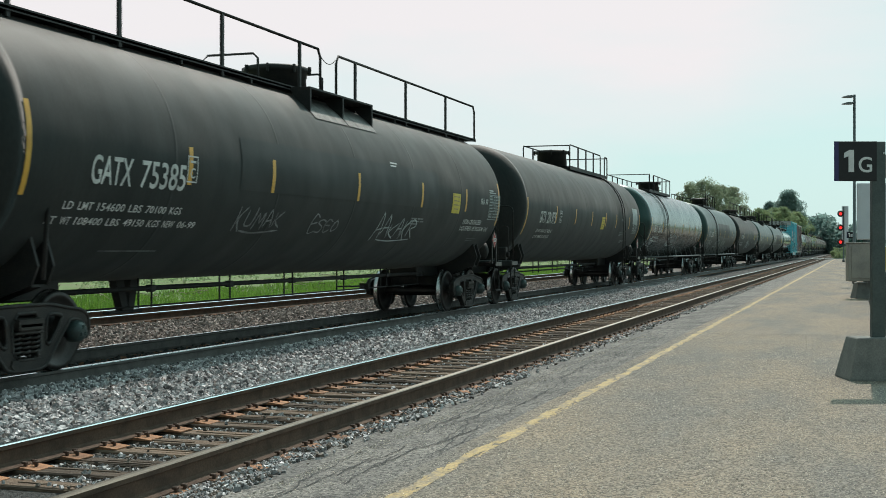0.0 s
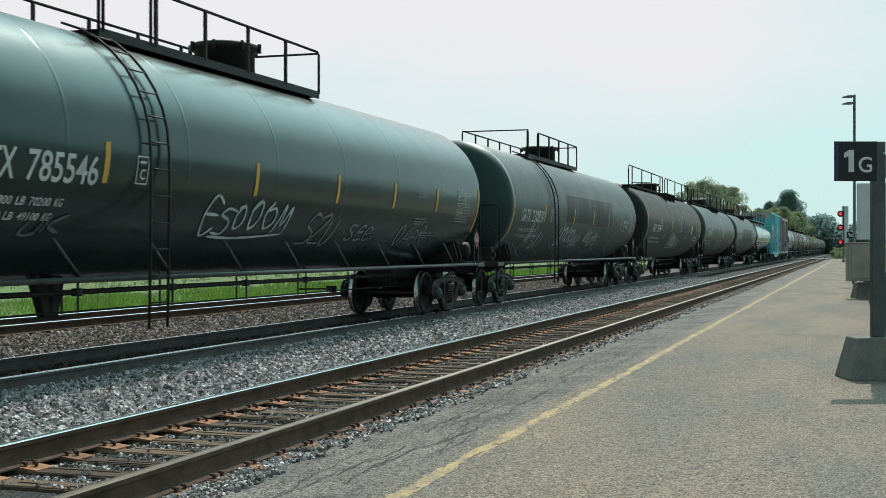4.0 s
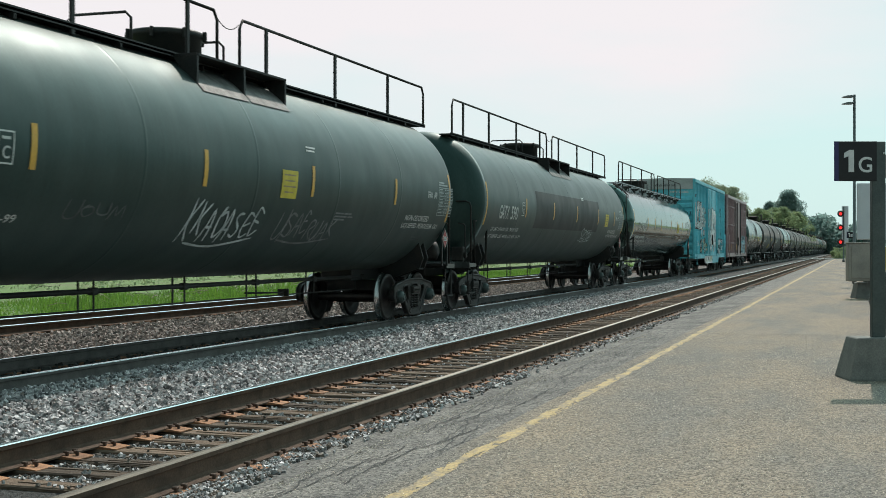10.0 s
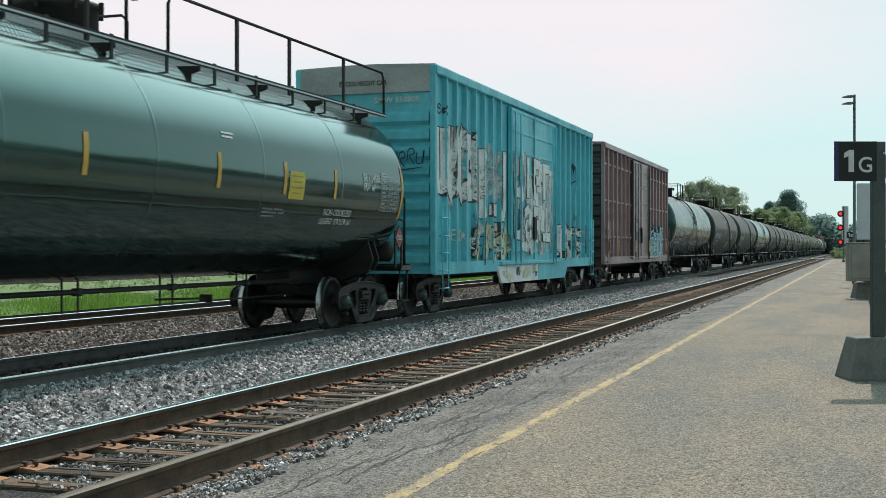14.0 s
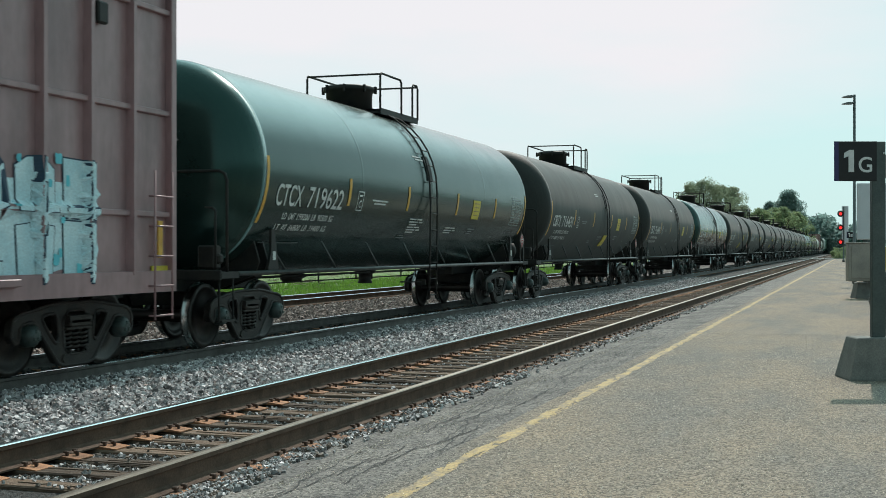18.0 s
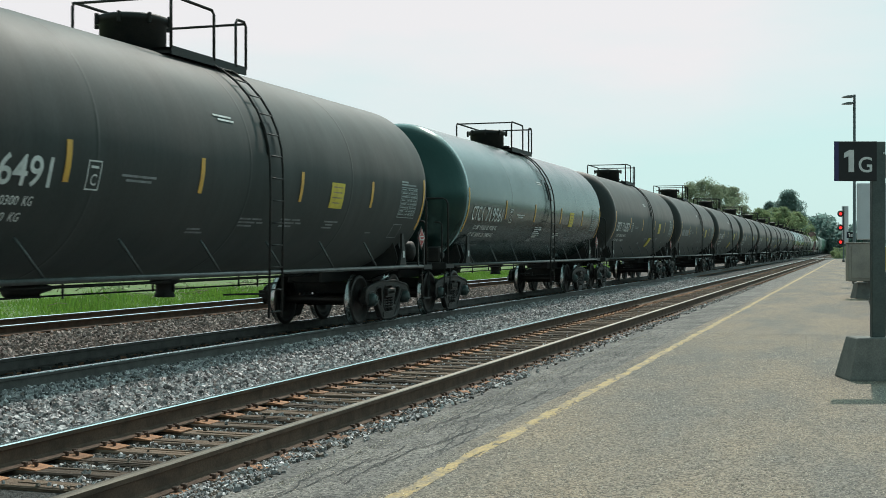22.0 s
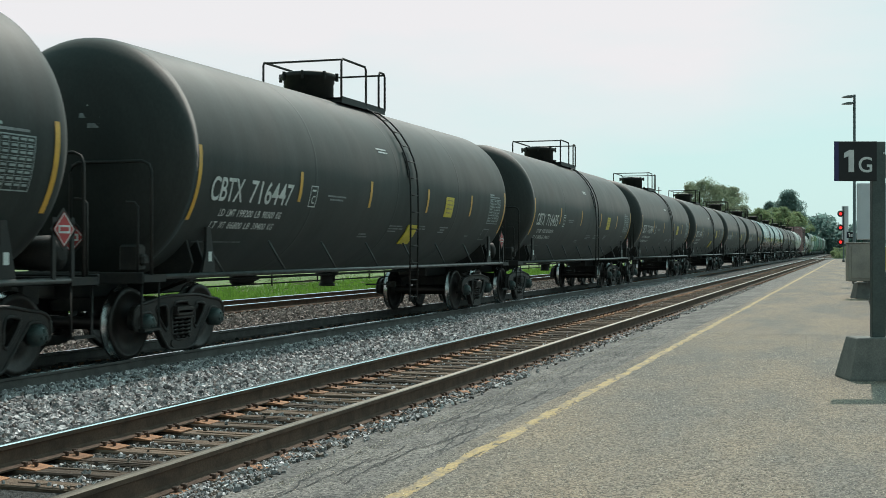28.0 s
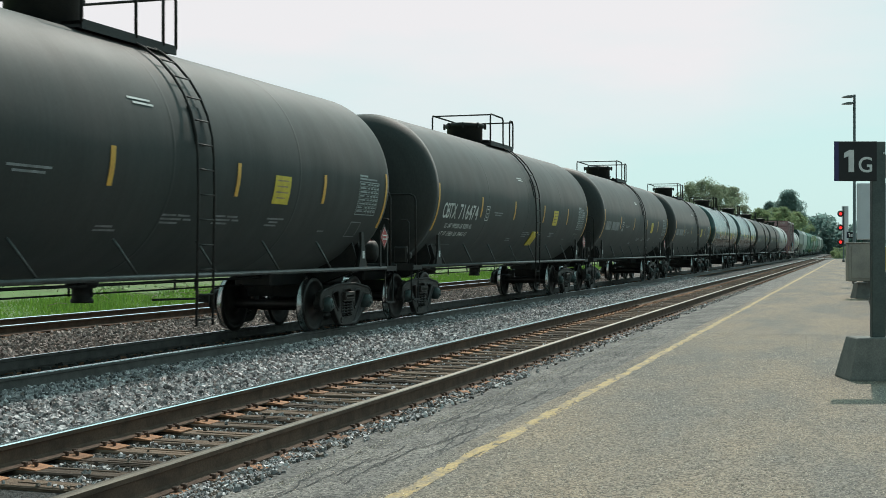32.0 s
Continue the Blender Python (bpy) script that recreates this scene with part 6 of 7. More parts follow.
    phrase("gas_word", sd, "LIQUEFIED PETROLEUM GAS", 6.3 if number != "9102" else 5.15, 1.79, 0.105, 2.1 if number != "9102" else 1.3, M["white"] if paint in ("black_matte", "black_soot", "gloss_clear") else M["faded"], car)
    if number == "9102":
        phrase("approval_word", sd, "SR 13450", 6.70, 2.58, 0.13, 0.75, M["white"] if paint in ("black_matte", "black_soot", "gloss_clear") else M["faded"], car)
    phrase("approval_word", sd, "FRA AP", 7.42 if number != "9102" else 6.72, 2.42, 0.13, 0.55, M["white"] if paint in ("black_matte", "black_soot", "gloss_clear") else M["faded"], car)
    for y0, y1, z0, z1, n, mat, w in tags:
        for form in sd.scrawl(rng, y0, y1, z0, z1, n, w):
            part("graffiti", form, M[mat], car, "sprayed scrawl of looping strokes")
    # front end: control box behind the step, marker
    part("end_box_frame", lambda: Geo().tube([(0, 0, 1.08), (0, 0.10, 2.05), (0, -0.9, 2.05), (0, -0.9, 1.08)], 0.03, 6), M["steel_dark"], car, at=(1.40, -tc / 2 - 0.2, 0), key="ebf")
    return finish_car(car, mid)


def plain_car(mid, tc, paint, mark, number, label, seed, platform, mw_y, ladder_y, gap, tags=(), patch=(), sills=True, number_y=-6.6):
    """Long general-purpose tank car with a manway platform, one ladder and (mostly) open side sills."""
    r, zc = 1.57, 2.58
    half = tc / 2 + 0.6
    car = empty("tank_car", pose(TRAIN_X, mid, TRAIN_Z), label, "tank car", "train of tank cars")
    sd = Side(r, zc)
    rng = random.Random(seed)
    part("tank", lambda: tank_geo(half, r, zc, 0.72, 6), M[paint], car, key=(tc, r, zc))
    for y in (-tc / 2, tc / 2):
        truck(car, y, None)
    ends(car, tc, r, zc)
    under_gear(car, tc, 1.06, "gas" if sills else "plain")
    if sills:
        side_sill(car, tc, r, ladder_y)
    y0, y1 = platform
    top_platform(car, y0, y1, zc + r - 0.06, 0.78, gap, [y0 + (y1 - y0) * k / 5 for k in range(1, 5)], far=1.15 if sills else None)
    manway(car, mw_y, zc + r, 0.48, 0.50, 0.56)
    ladder(car, ladder_y, r, zc, 0.45, "plain")
    end_strips(car, sd, half)
    safety_strips(car, sd, (-5.5, -2.9, -0.4, 1.95, 3.9, 6.6) if number == "201975" else (-5.7, -1.95, 1.0, 3.65, 6.1), 2.15, 2.62)
    if number == "201975":
        part("info_backing", sd.rect(7.3, 8.35, 2.35, 2.95), M["pale_sign"], car, "pale weathered data plate")
    if number == "230830":
        for k, (tx, w) in enumerate((("LIQUEFIED PETROLEUM GAS", 1.2), ("NON-ODORIZED", 0.85), ("FRA AP", 0.45))):
            phrase("gas_word", sd, tx, 6.5, 2.33 - 0.16 * k, 0.11, w, M["white"], car)
    for a, b, c, d in patch:
        part("paint_patch", sd.rect(a, b, c, d, 0.005), M["patch"], car, "repainted rectangle on the tank's side")
    numbers(car, sd, mark, number, number_y, 1.85 if number == "201975" else 2.3, half)
    phrase("load_limit", sd, {"785546": "LD LMT  154800 LB  70200 KG", "230830": "LD LMT  152200 LB  69050 KG"}.get(number, "LD LMT  164600 LB  74650 KG"), number_y, 1.84, 0.10, 1.8, M["faded"], car)
    phrase("light_weight", sd, {"785546": "LT WT  108200 LB  49100 KG", "230830": "LT WT  110800 LB  50250 KG"}.get(number, "LT WT  98400 LB  44650 KG"), number_y, 1.66, 0.10, 1.7, M["faded"], car)
    fine = [(5.0, 2.0, LINES3, "faded"), (5.8, 1.7, LINES3, "faded"), (3.0, 1.6, [[(0, 0.4)], [(0, 0.3)]], "ghost"), (4.9, 2.5, [[(0, 0.4)], [(0, 0.5)]], "faded")]
    plates_and_text(car, sd, 8.3 if number == "230830" else 7.9, 1.5 if number == "201975" else None, fine, (-4.95, 2.34))
    for a, b, c, d, n, mat, w in tags:
        for form in sd.scrawl(rng, a, b, c, d, n, w):
            part("graffiti", form, M[mat], car, "sprayed scrawl of looping strokes")
    return finish_car(car, mid)


def blob(sd, rng, y0, y1, z0, z1, out=0.012):
    """A fat, uneven painted letter shape."""
    n = 14
    cy, cz = (y0 + y1) / 2, (z0 + z1) / 2
    pts = []
    for k in range(n):
        a = 2 * math.pi * k / n
        q = 1 / max(abs(math.cos(a)), abs(math.sin(a)), 0.6)
        f = rng.uniform(0.75, 1.05) * min(q, 1.3)
        pts.append((cy + (y1 - y0) / 2 * f * math.cos(a), cz + (z1 - z0) / 2 * f * math.sin(a)))
    g, rings = Geo(), 8
    vs = [sd.at(cy, cz, out)] + [sd.at(cy + (a - cy) * q / rings, cz + (b - cz) * q / rings, out) for q in range(1, rings + 1) for a, b in pts]
    fs = [(0, 1 + k, 1 + (k + 1) % n) for k in range(n)]
    fs += [(1 + q * n + k, 1 + q * n + (k + 1) % n, 1 + (q + 1) * n + (k + 1) % n, 1 + (q + 1) * n + k) for q in range(rings - 1) for k in range(n)]
    return g.add(vs, fs)


GLYPHS = {"U": [[(.12, 1), (.12, .2), (.3, .05), (.7, .05), (.88, .2), (.88, 1)]], "A": [[(.12, 0), (.2, .85), (.5, 1), (.8, .85), (.88, 0)], [(.2, .4), (.8, .4)]],
          "C": [[(.9, .85), (.55, 1), (.15, .8), (.12, .2), (.5, 0), (.9, .15)]], "R": [[(.12, 0), (.12, 1), (.7, 1), (.88, .75), (.7, .5), (.2, .5)], [(.5, .5), (.9, 0)]],
          "L": [[(.15, 1), (.15, .05), (.9, .05)]], "K": [[(.12, 0), (.12, 1)], [(.9, 1), (.25, .5), (.92, 0)]], "T": [[(.5, 0), (.5, .95)], [(.05, .95), (.95, .95)]],
          "S": [[(.9, .85), (.5, 1), (.12, .8), (.3, .55), (.7, .45), (.88, .2), (.5, 0), (.1, .15)]], "E": [[(.9, 1), (.12, 1), (.12, 0), (.9, 0)], [(.12, .5), (.75, .5)]],
          "P": [[(.12, 0), (.12, 1), (.75, 1), (.88, .75), (.7, .5), (.2, .5)]], "I": [[(.5, 0), (.5, 1)]], "O": [[(.5, 0), (.14, .2), (.14, .8), (.5, 1), (.86, .8), (.86, .2), (.5, 0)]]}


def glyph(sd, shape, y0, y1, z0, z1, w, out, rng):
    """A fat sprayed letter form: broad strokes with squared ends."""
    g = Geo()
    for i, stroke in enumerate(shape):
        pts = [Vector((y0 + (y1 - y0) * a, z0 + (z1 - z0) * b)) for a, b in stroke]
        vs = []
        for k, q in enumerate(pts):
            a = (pts[k] - pts[k - 1]).normalized() if k else (pts[1] - pts[0]).normalized()
            b = (pts[k + 1] - pts[k]).normalized() if k < len(pts) - 1 else a
            t = (a + b).normalized() if (a + b).length > 0.2 else a
            nrm = Vector((-t.y, t.x)) * w * (0.92 + 0.16 * (k % 2)) * min(1.5, 1 / max(0.55, t.dot(a)))
            if k in (0, len(pts) - 1):
                q = q + t * w * (-0.6 if k == 0 else 0.6)
            vs.append((q - nrm, q + nrm))
        for (a, b), (c, d) in zip(vs, vs[1:]):
            n, m = max(1, int((c - a).length / 0.035)), max(1, int((b - a).length / 0.035))
            grid = [sd.at(*(a.lerp(b, v / m)).lerp(c.lerp(d, v / m), u / n), out + 0.0015 * i) for u in range(n + 1) for v in range(m + 1)]
            g.add(grid, [(u * (m + 1) + v, u * (m + 1) + v + 1, (u + 1) * (m + 1) + v + 1, (u + 1) * (m + 1) + v) for u in range(n) for v in range(m)])
    return g


def piece(car, sd, rng, y0, y1, z0, z1, w, fill, edge, forms, out=0.008, label="", fat=1.3):
    """A row of sprayed letter forms, each with a darker outline under its fill; every other one is turned over, so that they spell nothing."""
    cell = (y1 - y0) / len(forms)
    for k, form in enumerate(forms):
        shape = [[(p, 1 - q) if k % 2 else (p, q) for p, q in stroke] for stroke in GLYPHS[form]]
        a, b = y0 + cell * (k + 0.02) + w, y0 + cell * (k + 0.98) - w
        c, d = z0 + w + rng.uniform(0, 0.08) * (z1 - z0), z1 - w - rng.uniform(0, 0.08) * (z1 - z0)
        part("graffiti_outline", glyph(sd, shape, a, b, c, d, w * fat, out, rng), M[edge], car, "dark outline of a sprayed letter form")
        part("graffiti", glyph(sd, shape, a, b, c, d, w, out + 0.006, rng), M[fill], car, label or "pale sprayed letter form")


def box_car(mid, tc, length, paint, end_paint, label, kind, top=5.1, floor=0.90, seed=4):
    """Steel boxcar: posts and panels on the side, corrugated ends, plug or sliding door, roof, ladders."""
    hw = 1.53
    car = empty("box_car", pose(TRAIN_X, mid, TRAIN_Z), label, "boxcar", "train of boxcars")
    rng = random.Random(seed)
    H = length / 2
    mat, em = M[paint], M[end_paint]
    part("body", Geo().box(-hw + 0.07, hw - 0.07, -H + 0.06, H - 0.06, floor, top - 0.05), mat, car)
    part("roof", Geo().prism([(-hw, top - 0.06), (hw, top - 0.06), (hw, top), (0.3, top + 0.04), (-0.3, top + 0.04), (-hw, top)], "y", -H, H), M["blue_grey"] if kind == "blue" else mat, car)
    for s in (-1, 1):
        part("side_sill", Geo().box(hw - 0.06, hw + 0.02, -H, H, floor - 0.02, floor + 0.24) if s > 0 else Geo().box(-hw - 0.02, -hw + 0.06, -H, H, floor - 0.02, floor + 0.24), mat, car)
    for y in (-tc / 2, tc / 2):
        truck(car, y, None)
    for s in (-1, 1):
        rot = 0 if s > 0 else 180
        part("centre_sill", Geo().box(-0.3, 0.3, -tc / 2, 1.55, 0.68, floor, 0.02), M["steel_dark"], car, at=pose(0, s * tc / 2, 0, 0, 0, rot))
        part("coupler", coupler_geo, M["truck"], car, at=pose(0, s * (tc / 2 + 1.52), 0, 0, 0, rot), key="cp")
        # ribbed end
        ew = part("end_wall", Geo().box(-hw + 0.1, hw - 0.1, 0.0, 0.02, floor, top - 0.08), em, car, "ribbed steel end", at=pose(0, s * (H - 0.06), 0, 0, 0, rot))
        z = floor + 0.15
        while z < top - (0.92 if kind == "blue" else 0.4):
            part("end_rib", lambda: Geo().prism([(0.0, 0), (0.0, 0.30), (0.085, 0.22), (0.085, 0.08)], "x", -hw + 0.12, hw - 0.12), em, ew, at=(0, 0.02, z), key="rib")
            z += 0.36
        for x in (-hw + 0.02, hw - 0.06):
            part("corner_post", Geo().box(x - 0.04, x + 0.08, -0.07, 0.05, floor, top - 0.02, 0.01), mat, car, at=(0, s * (H - 0.04), 0))
        if kind == "blue":
            part("end_band", Geo().box(-hw + 0.1, hw - 0.1, 0.0, 0.085, top - 0.56, top - 0.06), M["blue_grey"], car, "pale weathered upper band", at=pose(0, s * (H - 0.06), 0, 0, 0, rot))
        # ladders near each end
        y = s * (H - 0.42)
        L = part("ladder", Geo().tube([(hw + 0.09, -0.2, floor - 0.35), (hw + 0.09, -0.2, 2.35)], 0.014, 5).tube([(hw + 0.09, 0.2, floor - 0.35), (hw + 0.09, 0.2, 2.35)], 0.014, 5), mat, car, at=(0, y, 0))
        for z in np.arange(floor - 0.3, 2.4, 0.36):
            part("rung", Geo().tube([(hw + 0.02, -0.22, 0), (hw + 0.10, -0.2, 0), (hw + 0.10, 0.2, 0), (hw + 0.02, 0.22, 0)], 0.013, 5), mat, L, at=(0, 0, z), key="rung")
    # side posts
    door = (-2.2, 2.6) if kind == "blue" else (-1.9, 1.85)
    if kind == "blue":
        ys = [y for y in np.arange(-H + 0.72, H - 0.2, 0.70) if not door[0] - 0.2 < y < door[1] + 0.2]
    else:
        ys = [-H + 0.65 + 0.86 * k for k in range(6)] + [door[1] + 0.5 + 0.86 * k for k in range(6) if door[1] + 0.5 + 0.86 * k < H - 0.25]
    for y in ys:
        for s in (1, -1):
            part("side_post", lambda: Geo().prism([(hw - 0.075, -0.048), (hw + 0.03, -0.032), (hw + 0.03, 0.032), (hw - 0.075, 0.048)], "z", floor + 0.2, top - 0.08), mat, car,
                 at=pose(0, y, 0, 0, 0, 0) if s > 0 else pose(0, y, 0, 0, 0, 180), key=(paint, "post", top))
    rows = (1.83, 3.08, 4.33) if kind != "blue" else (floor + 0.28,)
    if kind != "blue":
        for z in rows:
            for a, b in ((-H + 0.1, door[0] - 0.05), (door[1] + 0.05, H - 0.1)):
                part("belt_rail", Geo().box(hw - 0.07, hw - 0.012, a, b, z - 0.035, z + 0.035, 0.01), mat, car)
    sd = Ribbed(hw, ys, rows if kind != "blue" else (), door)
    part("side_plate", Geo().box(hw - 0.06, hw + 0.045, -H, H, top - 0.20, top - 0.02, 0.015), mat, car)
    # door
    a, b = door
    d = part("door", Geo().box(hw - 0.05, hw + 0.02, a, b, floor + 0.22, top - 0.25, 0.01), mat, car, "wide sliding side door")
    for y in (a + 0.04, (a + b) / 2, b - 0.04):
        part("door_stile", Geo().box(hw + 0.02, hw + 0.06, y - 0.05, y + 0.05, floor + 0.24, top - 0.27, 0.01), mat, d)
    for z in np.arange(floor + 0.45, top - 0.3, 0.62 if kind != "blue" else 0.5):
        part("door_rib", Geo().box(hw + 0.02, hw + 0.045, a + 0.06, b - 0.06, z - 0.03, z + 0.03, 0.008), mat, d)
    for y in (a + 0.22, a + 0.75, b - 0.5, b - 0.15):
        part("lock_rod", Geo().tube([(hw + 0.10, y, floor + 0.1), (hw + 0.10, y, top - 0.35)], 0.024, 6), mat if kind == "blue" else M["brown_black"], d)
    # added dark strips draw the shaded gap on each side of the door
    for y in (a - 0.035, b + 0.035) if kind != "blue" else ():
        part("door_seal", Geo().box(hw - 0.04, hw + 0.035, y - 0.014, y + 0.014, floor + 0.22, top - 0.25), M["brown_black"], d, "added dark strip standing for the gap beside the door")
    part("door_track", Geo().box(hw + 0.0, hw + 0.10, a - 1.0 if kind == "blue" else a - 0.4, b + 0.6 if kind == "blue" else b + 2.6, floor + 0.12, floor + 0.20, 0.01), mat, car)
    part("door_handle", Geo().box(hw + 0.06, hw + 0.12, (a + b) / 2 - 0.30, (a + b) / 2 - 0.05, floor + 0.75, floor + 1.35, 0.02), M["steel_dark"], d)
    # lettering and paint
    if kind == "blue":
        part("end_number", words("SMW 558800", 0.17, M["white"], lambda s, t: Vector((0.23 + s, -H - 0.035, 4.40 + t)), 0.98), M["white"], car, "white stencilled car number")
        part("end_lettering", words("EXCESS HEIGHT CAR", 0.14, M["truck"], lambda s, t: Vector((-0.55 + s, -H - 0.035, top - 0.40 + t)), 1.05), M["truck"], car)
        for k in range(30):
            y, z = rng.uniform(-H + 0.2, door[0] - 0.9), rng.uniform(2.4, 3.4)
            part("graffiti_wash", blob(sd, rng, y, y + rng.uniform(0.4, 0.9), z, z + rng.uniform(0.4, 0.8), 0.002 + 0.0001 * k), M["worn_grey"], car, "faded wash of pale spray paint")
        piece(car, sd, rng, -H + 0.10, -H + 3.1, 2.40, 4.08, 0.135, "worn_cream", "worn_maroon", "UACR", label="tall chalky white graffiti letter", fat=1.32)
        piece(car, sd, rng, -H + 3.2, door[0] - 0.05, 2.0, 3.85, 0.135, "worn_cream", "worn_maroon", "KTU", label="tall chalky white graffiti letter", fat=1.32)
        piece(car, sd, rng, -5.3, door[0] - 0.05, 1.05, 2.05, 0.095, "worn_straw", "worn_navy", "CRER", label="smudged straw-coloured graffiti letter", fat=1.45)
        piece(car, sd, rng, door[1] + 0.05, door[1] + 3.6, 1.05, 2.15, 0.095, "worn_cream", "worn_navy", "UTALS", label="smudged pale graffiti letter", fat=1.4)
        for k in range(46):
            y, z = rng.uniform(door[0] + 0.05, door[1] - 1.0), rng.uniform(1.15, 3.3)
            part("graffiti_wash", blob(sd, rng, y, y + rng.uniform(0.5, 1.0), z, z + rng.uniform(0.4, 0.8), 0.002 + 0.0002 * k), M[("worn_grey", "worn_grey", "worn_cream")[k % 3]], car, "faded wash of pale spray paint on the door")
        piece(car, sd, rng, door[0] + 0.1, door[1] - 0.7, 2.65, 3.85, 0.125, "worn_cream", "worn_maroon", "UIPL", out=0.014, label="faded pale graffiti letter on the door", fat=1.25)
        piece(car, sd, rng, door[0] + 0.1, door[1] - 0.7, 1.55, 2.6, 0.115, "worn_cream", "worn_navy", "USRT", out=0.014, label="faded pale graffiti letter on the door", fat=1.25)
        for k in range(22):
            y, z = rng.uniform(-H + 0.3, H - 0.8), rng.uniform(1.0, 1.3)
            part("grime_streak", blob(sd, rng, y, y + rng.uniform(0.08, 0.3), z, z + rng.uniform(0.5, 1.5), 0.020 + 0.0002 * k), M["grime"], car, "dark grime run down the panel")
        for form in Side(0, 0, 0).scrawl(rng, 0.35, 1.3, 3.05, 3.42, 5, 0.012):
            part("end_scrawl", form, M["navy"], car, "thin black sprayed scrawl on the end", at=pose(0, -H - 0.06, 0, 0, 0, -90))
        # yellowish smears along the foot, thin dark lines over the letters
        for k in range(14):
            y, z = rng.uniform(-5.4, -2.7), rng.uniform(1.15, 1.75)
            part("graffiti_wash", blob(sd, rng, y, y + rng.uniform(0.3, 0.6), z, z + rng.uniform(0.25, 0.5), 0.003 + 0.0003 * k), M[("worn_straw", "worn_cream", "worn_straw")[k % 3]], car, "straw-coloured smear of spray paint")
        for a, b, c, d, n, key, w in ((-5.2, -2.5, 1.2, 2.0, 6, "navy", 0.014), (-H + 0.25, -H + 0.9, 4.15, 4.5, 2, "navy", 0.02)):
            for form in sd.scrawl(rng, a, b, c, d, n, w):
                part("graffiti_stroke", form, M[key], car, "thin sprayed line across the pale letters")
        part("side_mark", sd.text("SM", -H + 0.85, 2.2, 0.26, 0.5), M["white"], car)
        part("side_number", sd.text("558800", -H + 0.7, 1.58, 0.26, 1.6), M["white"], car)
        for form in sd.scrawl(rng, H - 3.0, H - 2.2, 2.7, 4.1, 2, 0.026):
            part("graffiti", form, M["navy"], car, "thin dark sprayed scrawl")
        part("sill_skirt", Geo().prism([(-3.4, floor + 0.1), (-3.0, floor - 0.32), (0.6, floor - 0.32), (0.6, floor + 0.1)], "x", hw - 0.03, hw + 0.025), M["cream"], car, "pale painted side sill skirt")
        part("sill_skirt", Geo().prism([(0.61, floor + 0.1), (0.61, floor - 0.32), (3.9, floor - 0.32), (4.3, floor + 0.1)], "x", hw - 0.03, hw + 0.025), M["blue_box"], car, "blue side sill skirt")
        for k in range(16):
            y, z = rng.uniform(-3.1, 0.2), rng.uniform(0.60, 0.82)
            part("graffiti_wash", blob(Side(0, 0, hw), rng, y, y + rng.uniform(0.12, 0.45), z, z + rng.uniform(0.1, 0.25), 0.028 + 0.0005 * k), M[("worn_straw", "worn_grey", "worn_navy", "worn_straw")[k % 4]], car, "smear of spray paint on the side sill")
        part("info_plate", sd.outline(H - 1.75, H - 1.25, 1.55, 1.95), M["white"], car)
    else:
        L = -H
        for tx, y, z, cap, w in (("AO", L + 0.84, 2.56, 0.30, 0.44), ("K", L + 1.74, 2.54, 0.30, 0.24), ("11", L + 0.90, 2.10, 0.30, 0.30), ("51", L + 1.74, 2.10, 0.30, 0.36), ("56", L + 2.57, 2.10, 0.30, 0.42)):
            part("car_number", sd.text(tx, y, z, cap, w), M["white"], car, "white stencilled car number")
        part("plate_box", sd.outline(L + 3.47, L + 3.72, 2.1, 2.38), M["white"], car)
        part("plate_letter", sd.text("F", L + 3.56, 2.16, 0.12), M["white"], car)
        phrase("load_limit", sd, "LD LMT", L + 1.74, 1.66, 0.09, 0.55, M["white"], car)
        phrase("light_weight", sd, "LT WT", L + 1.74, 1.50, 0.09, 0.45, M["white"], car)
        part("load_limit", sd.text("213200", L + 2.57, 1.66, 0.09, 0.5), M["white"], car)
        part("light_weight", sd.text("72800", L + 2.62, 1.50, 0.09, 0.4), M["white"], car)
        sdd = Side(0, 0, hw + 0.055)
        for k, tx in enumerate(("CLOSE AND LOCK", "DOOR BEFORE", "MOVING CAR")):
            part("door_notice", sdd.text(tx, door[0] + 2.3 + 0.05 * k, 4.10 - 0.15 * k, 0.10, (1.0, 0.85, 0.75)[k]), M["white"], d)
        for y, z, w, h2, key in ((door[0] + 0.55, 2.05, 0.30, 0.36, "panel"), (door[0] + 0.95, 2.30, 0.16, 0.22, "red"), (door[0] + 1.25, 1.72, 0.20, 0.26, "pale_sign"), (door[0] + 0.25, 1.62, 0.24, 0.12, "white")):
            part("door_label", sdd.rect(y, y + w, z, z + h2, 0.012), M[key], d, "small pasted notice on the door")
        for y in (L + 0.72, L + 2.85, door[0] + 0.15, door[1] - 0.3, H - 0.35):
            part("reflective_strip", sd.rect(y - 0.05, y + 0.05, 1.30, 1.75, 0.075), M["yellow"], car, "yellow reflective strip")
        for y in (L + 0.35, H - 0.25):
            part("end_label", sd.rect(y - 0.22, y + 0.22, 1.0, 1.2, 0.03), M["yellow_sign"], car)
        part("faded_stencil", sd.rect(L + 3.3, L + 3.75, 1.30, 1.60), M["ghost"], car, "faded emblem stencil")
        part("faded_stencil", sd.rect(L + 3.3, L + 3.8, 1.0, 1.2), M["ghost"], car)
        # a row of fat cyan-white letters with blue spots
        y = door[1] + 0.15
        for k in range(30):
            u, z = rng.uniform(y, y + 3.4), rng.uniform(1.02, 1.85)
            part("graffiti_wash", blob(sd, rng, u, u + rng.uniform(0.5, 0.9), z, z + rng.uniform(0.4, 0.6), 0.002 + 0.0002 * k), M["cyan"], car, "pale cyan fill behind the letters")
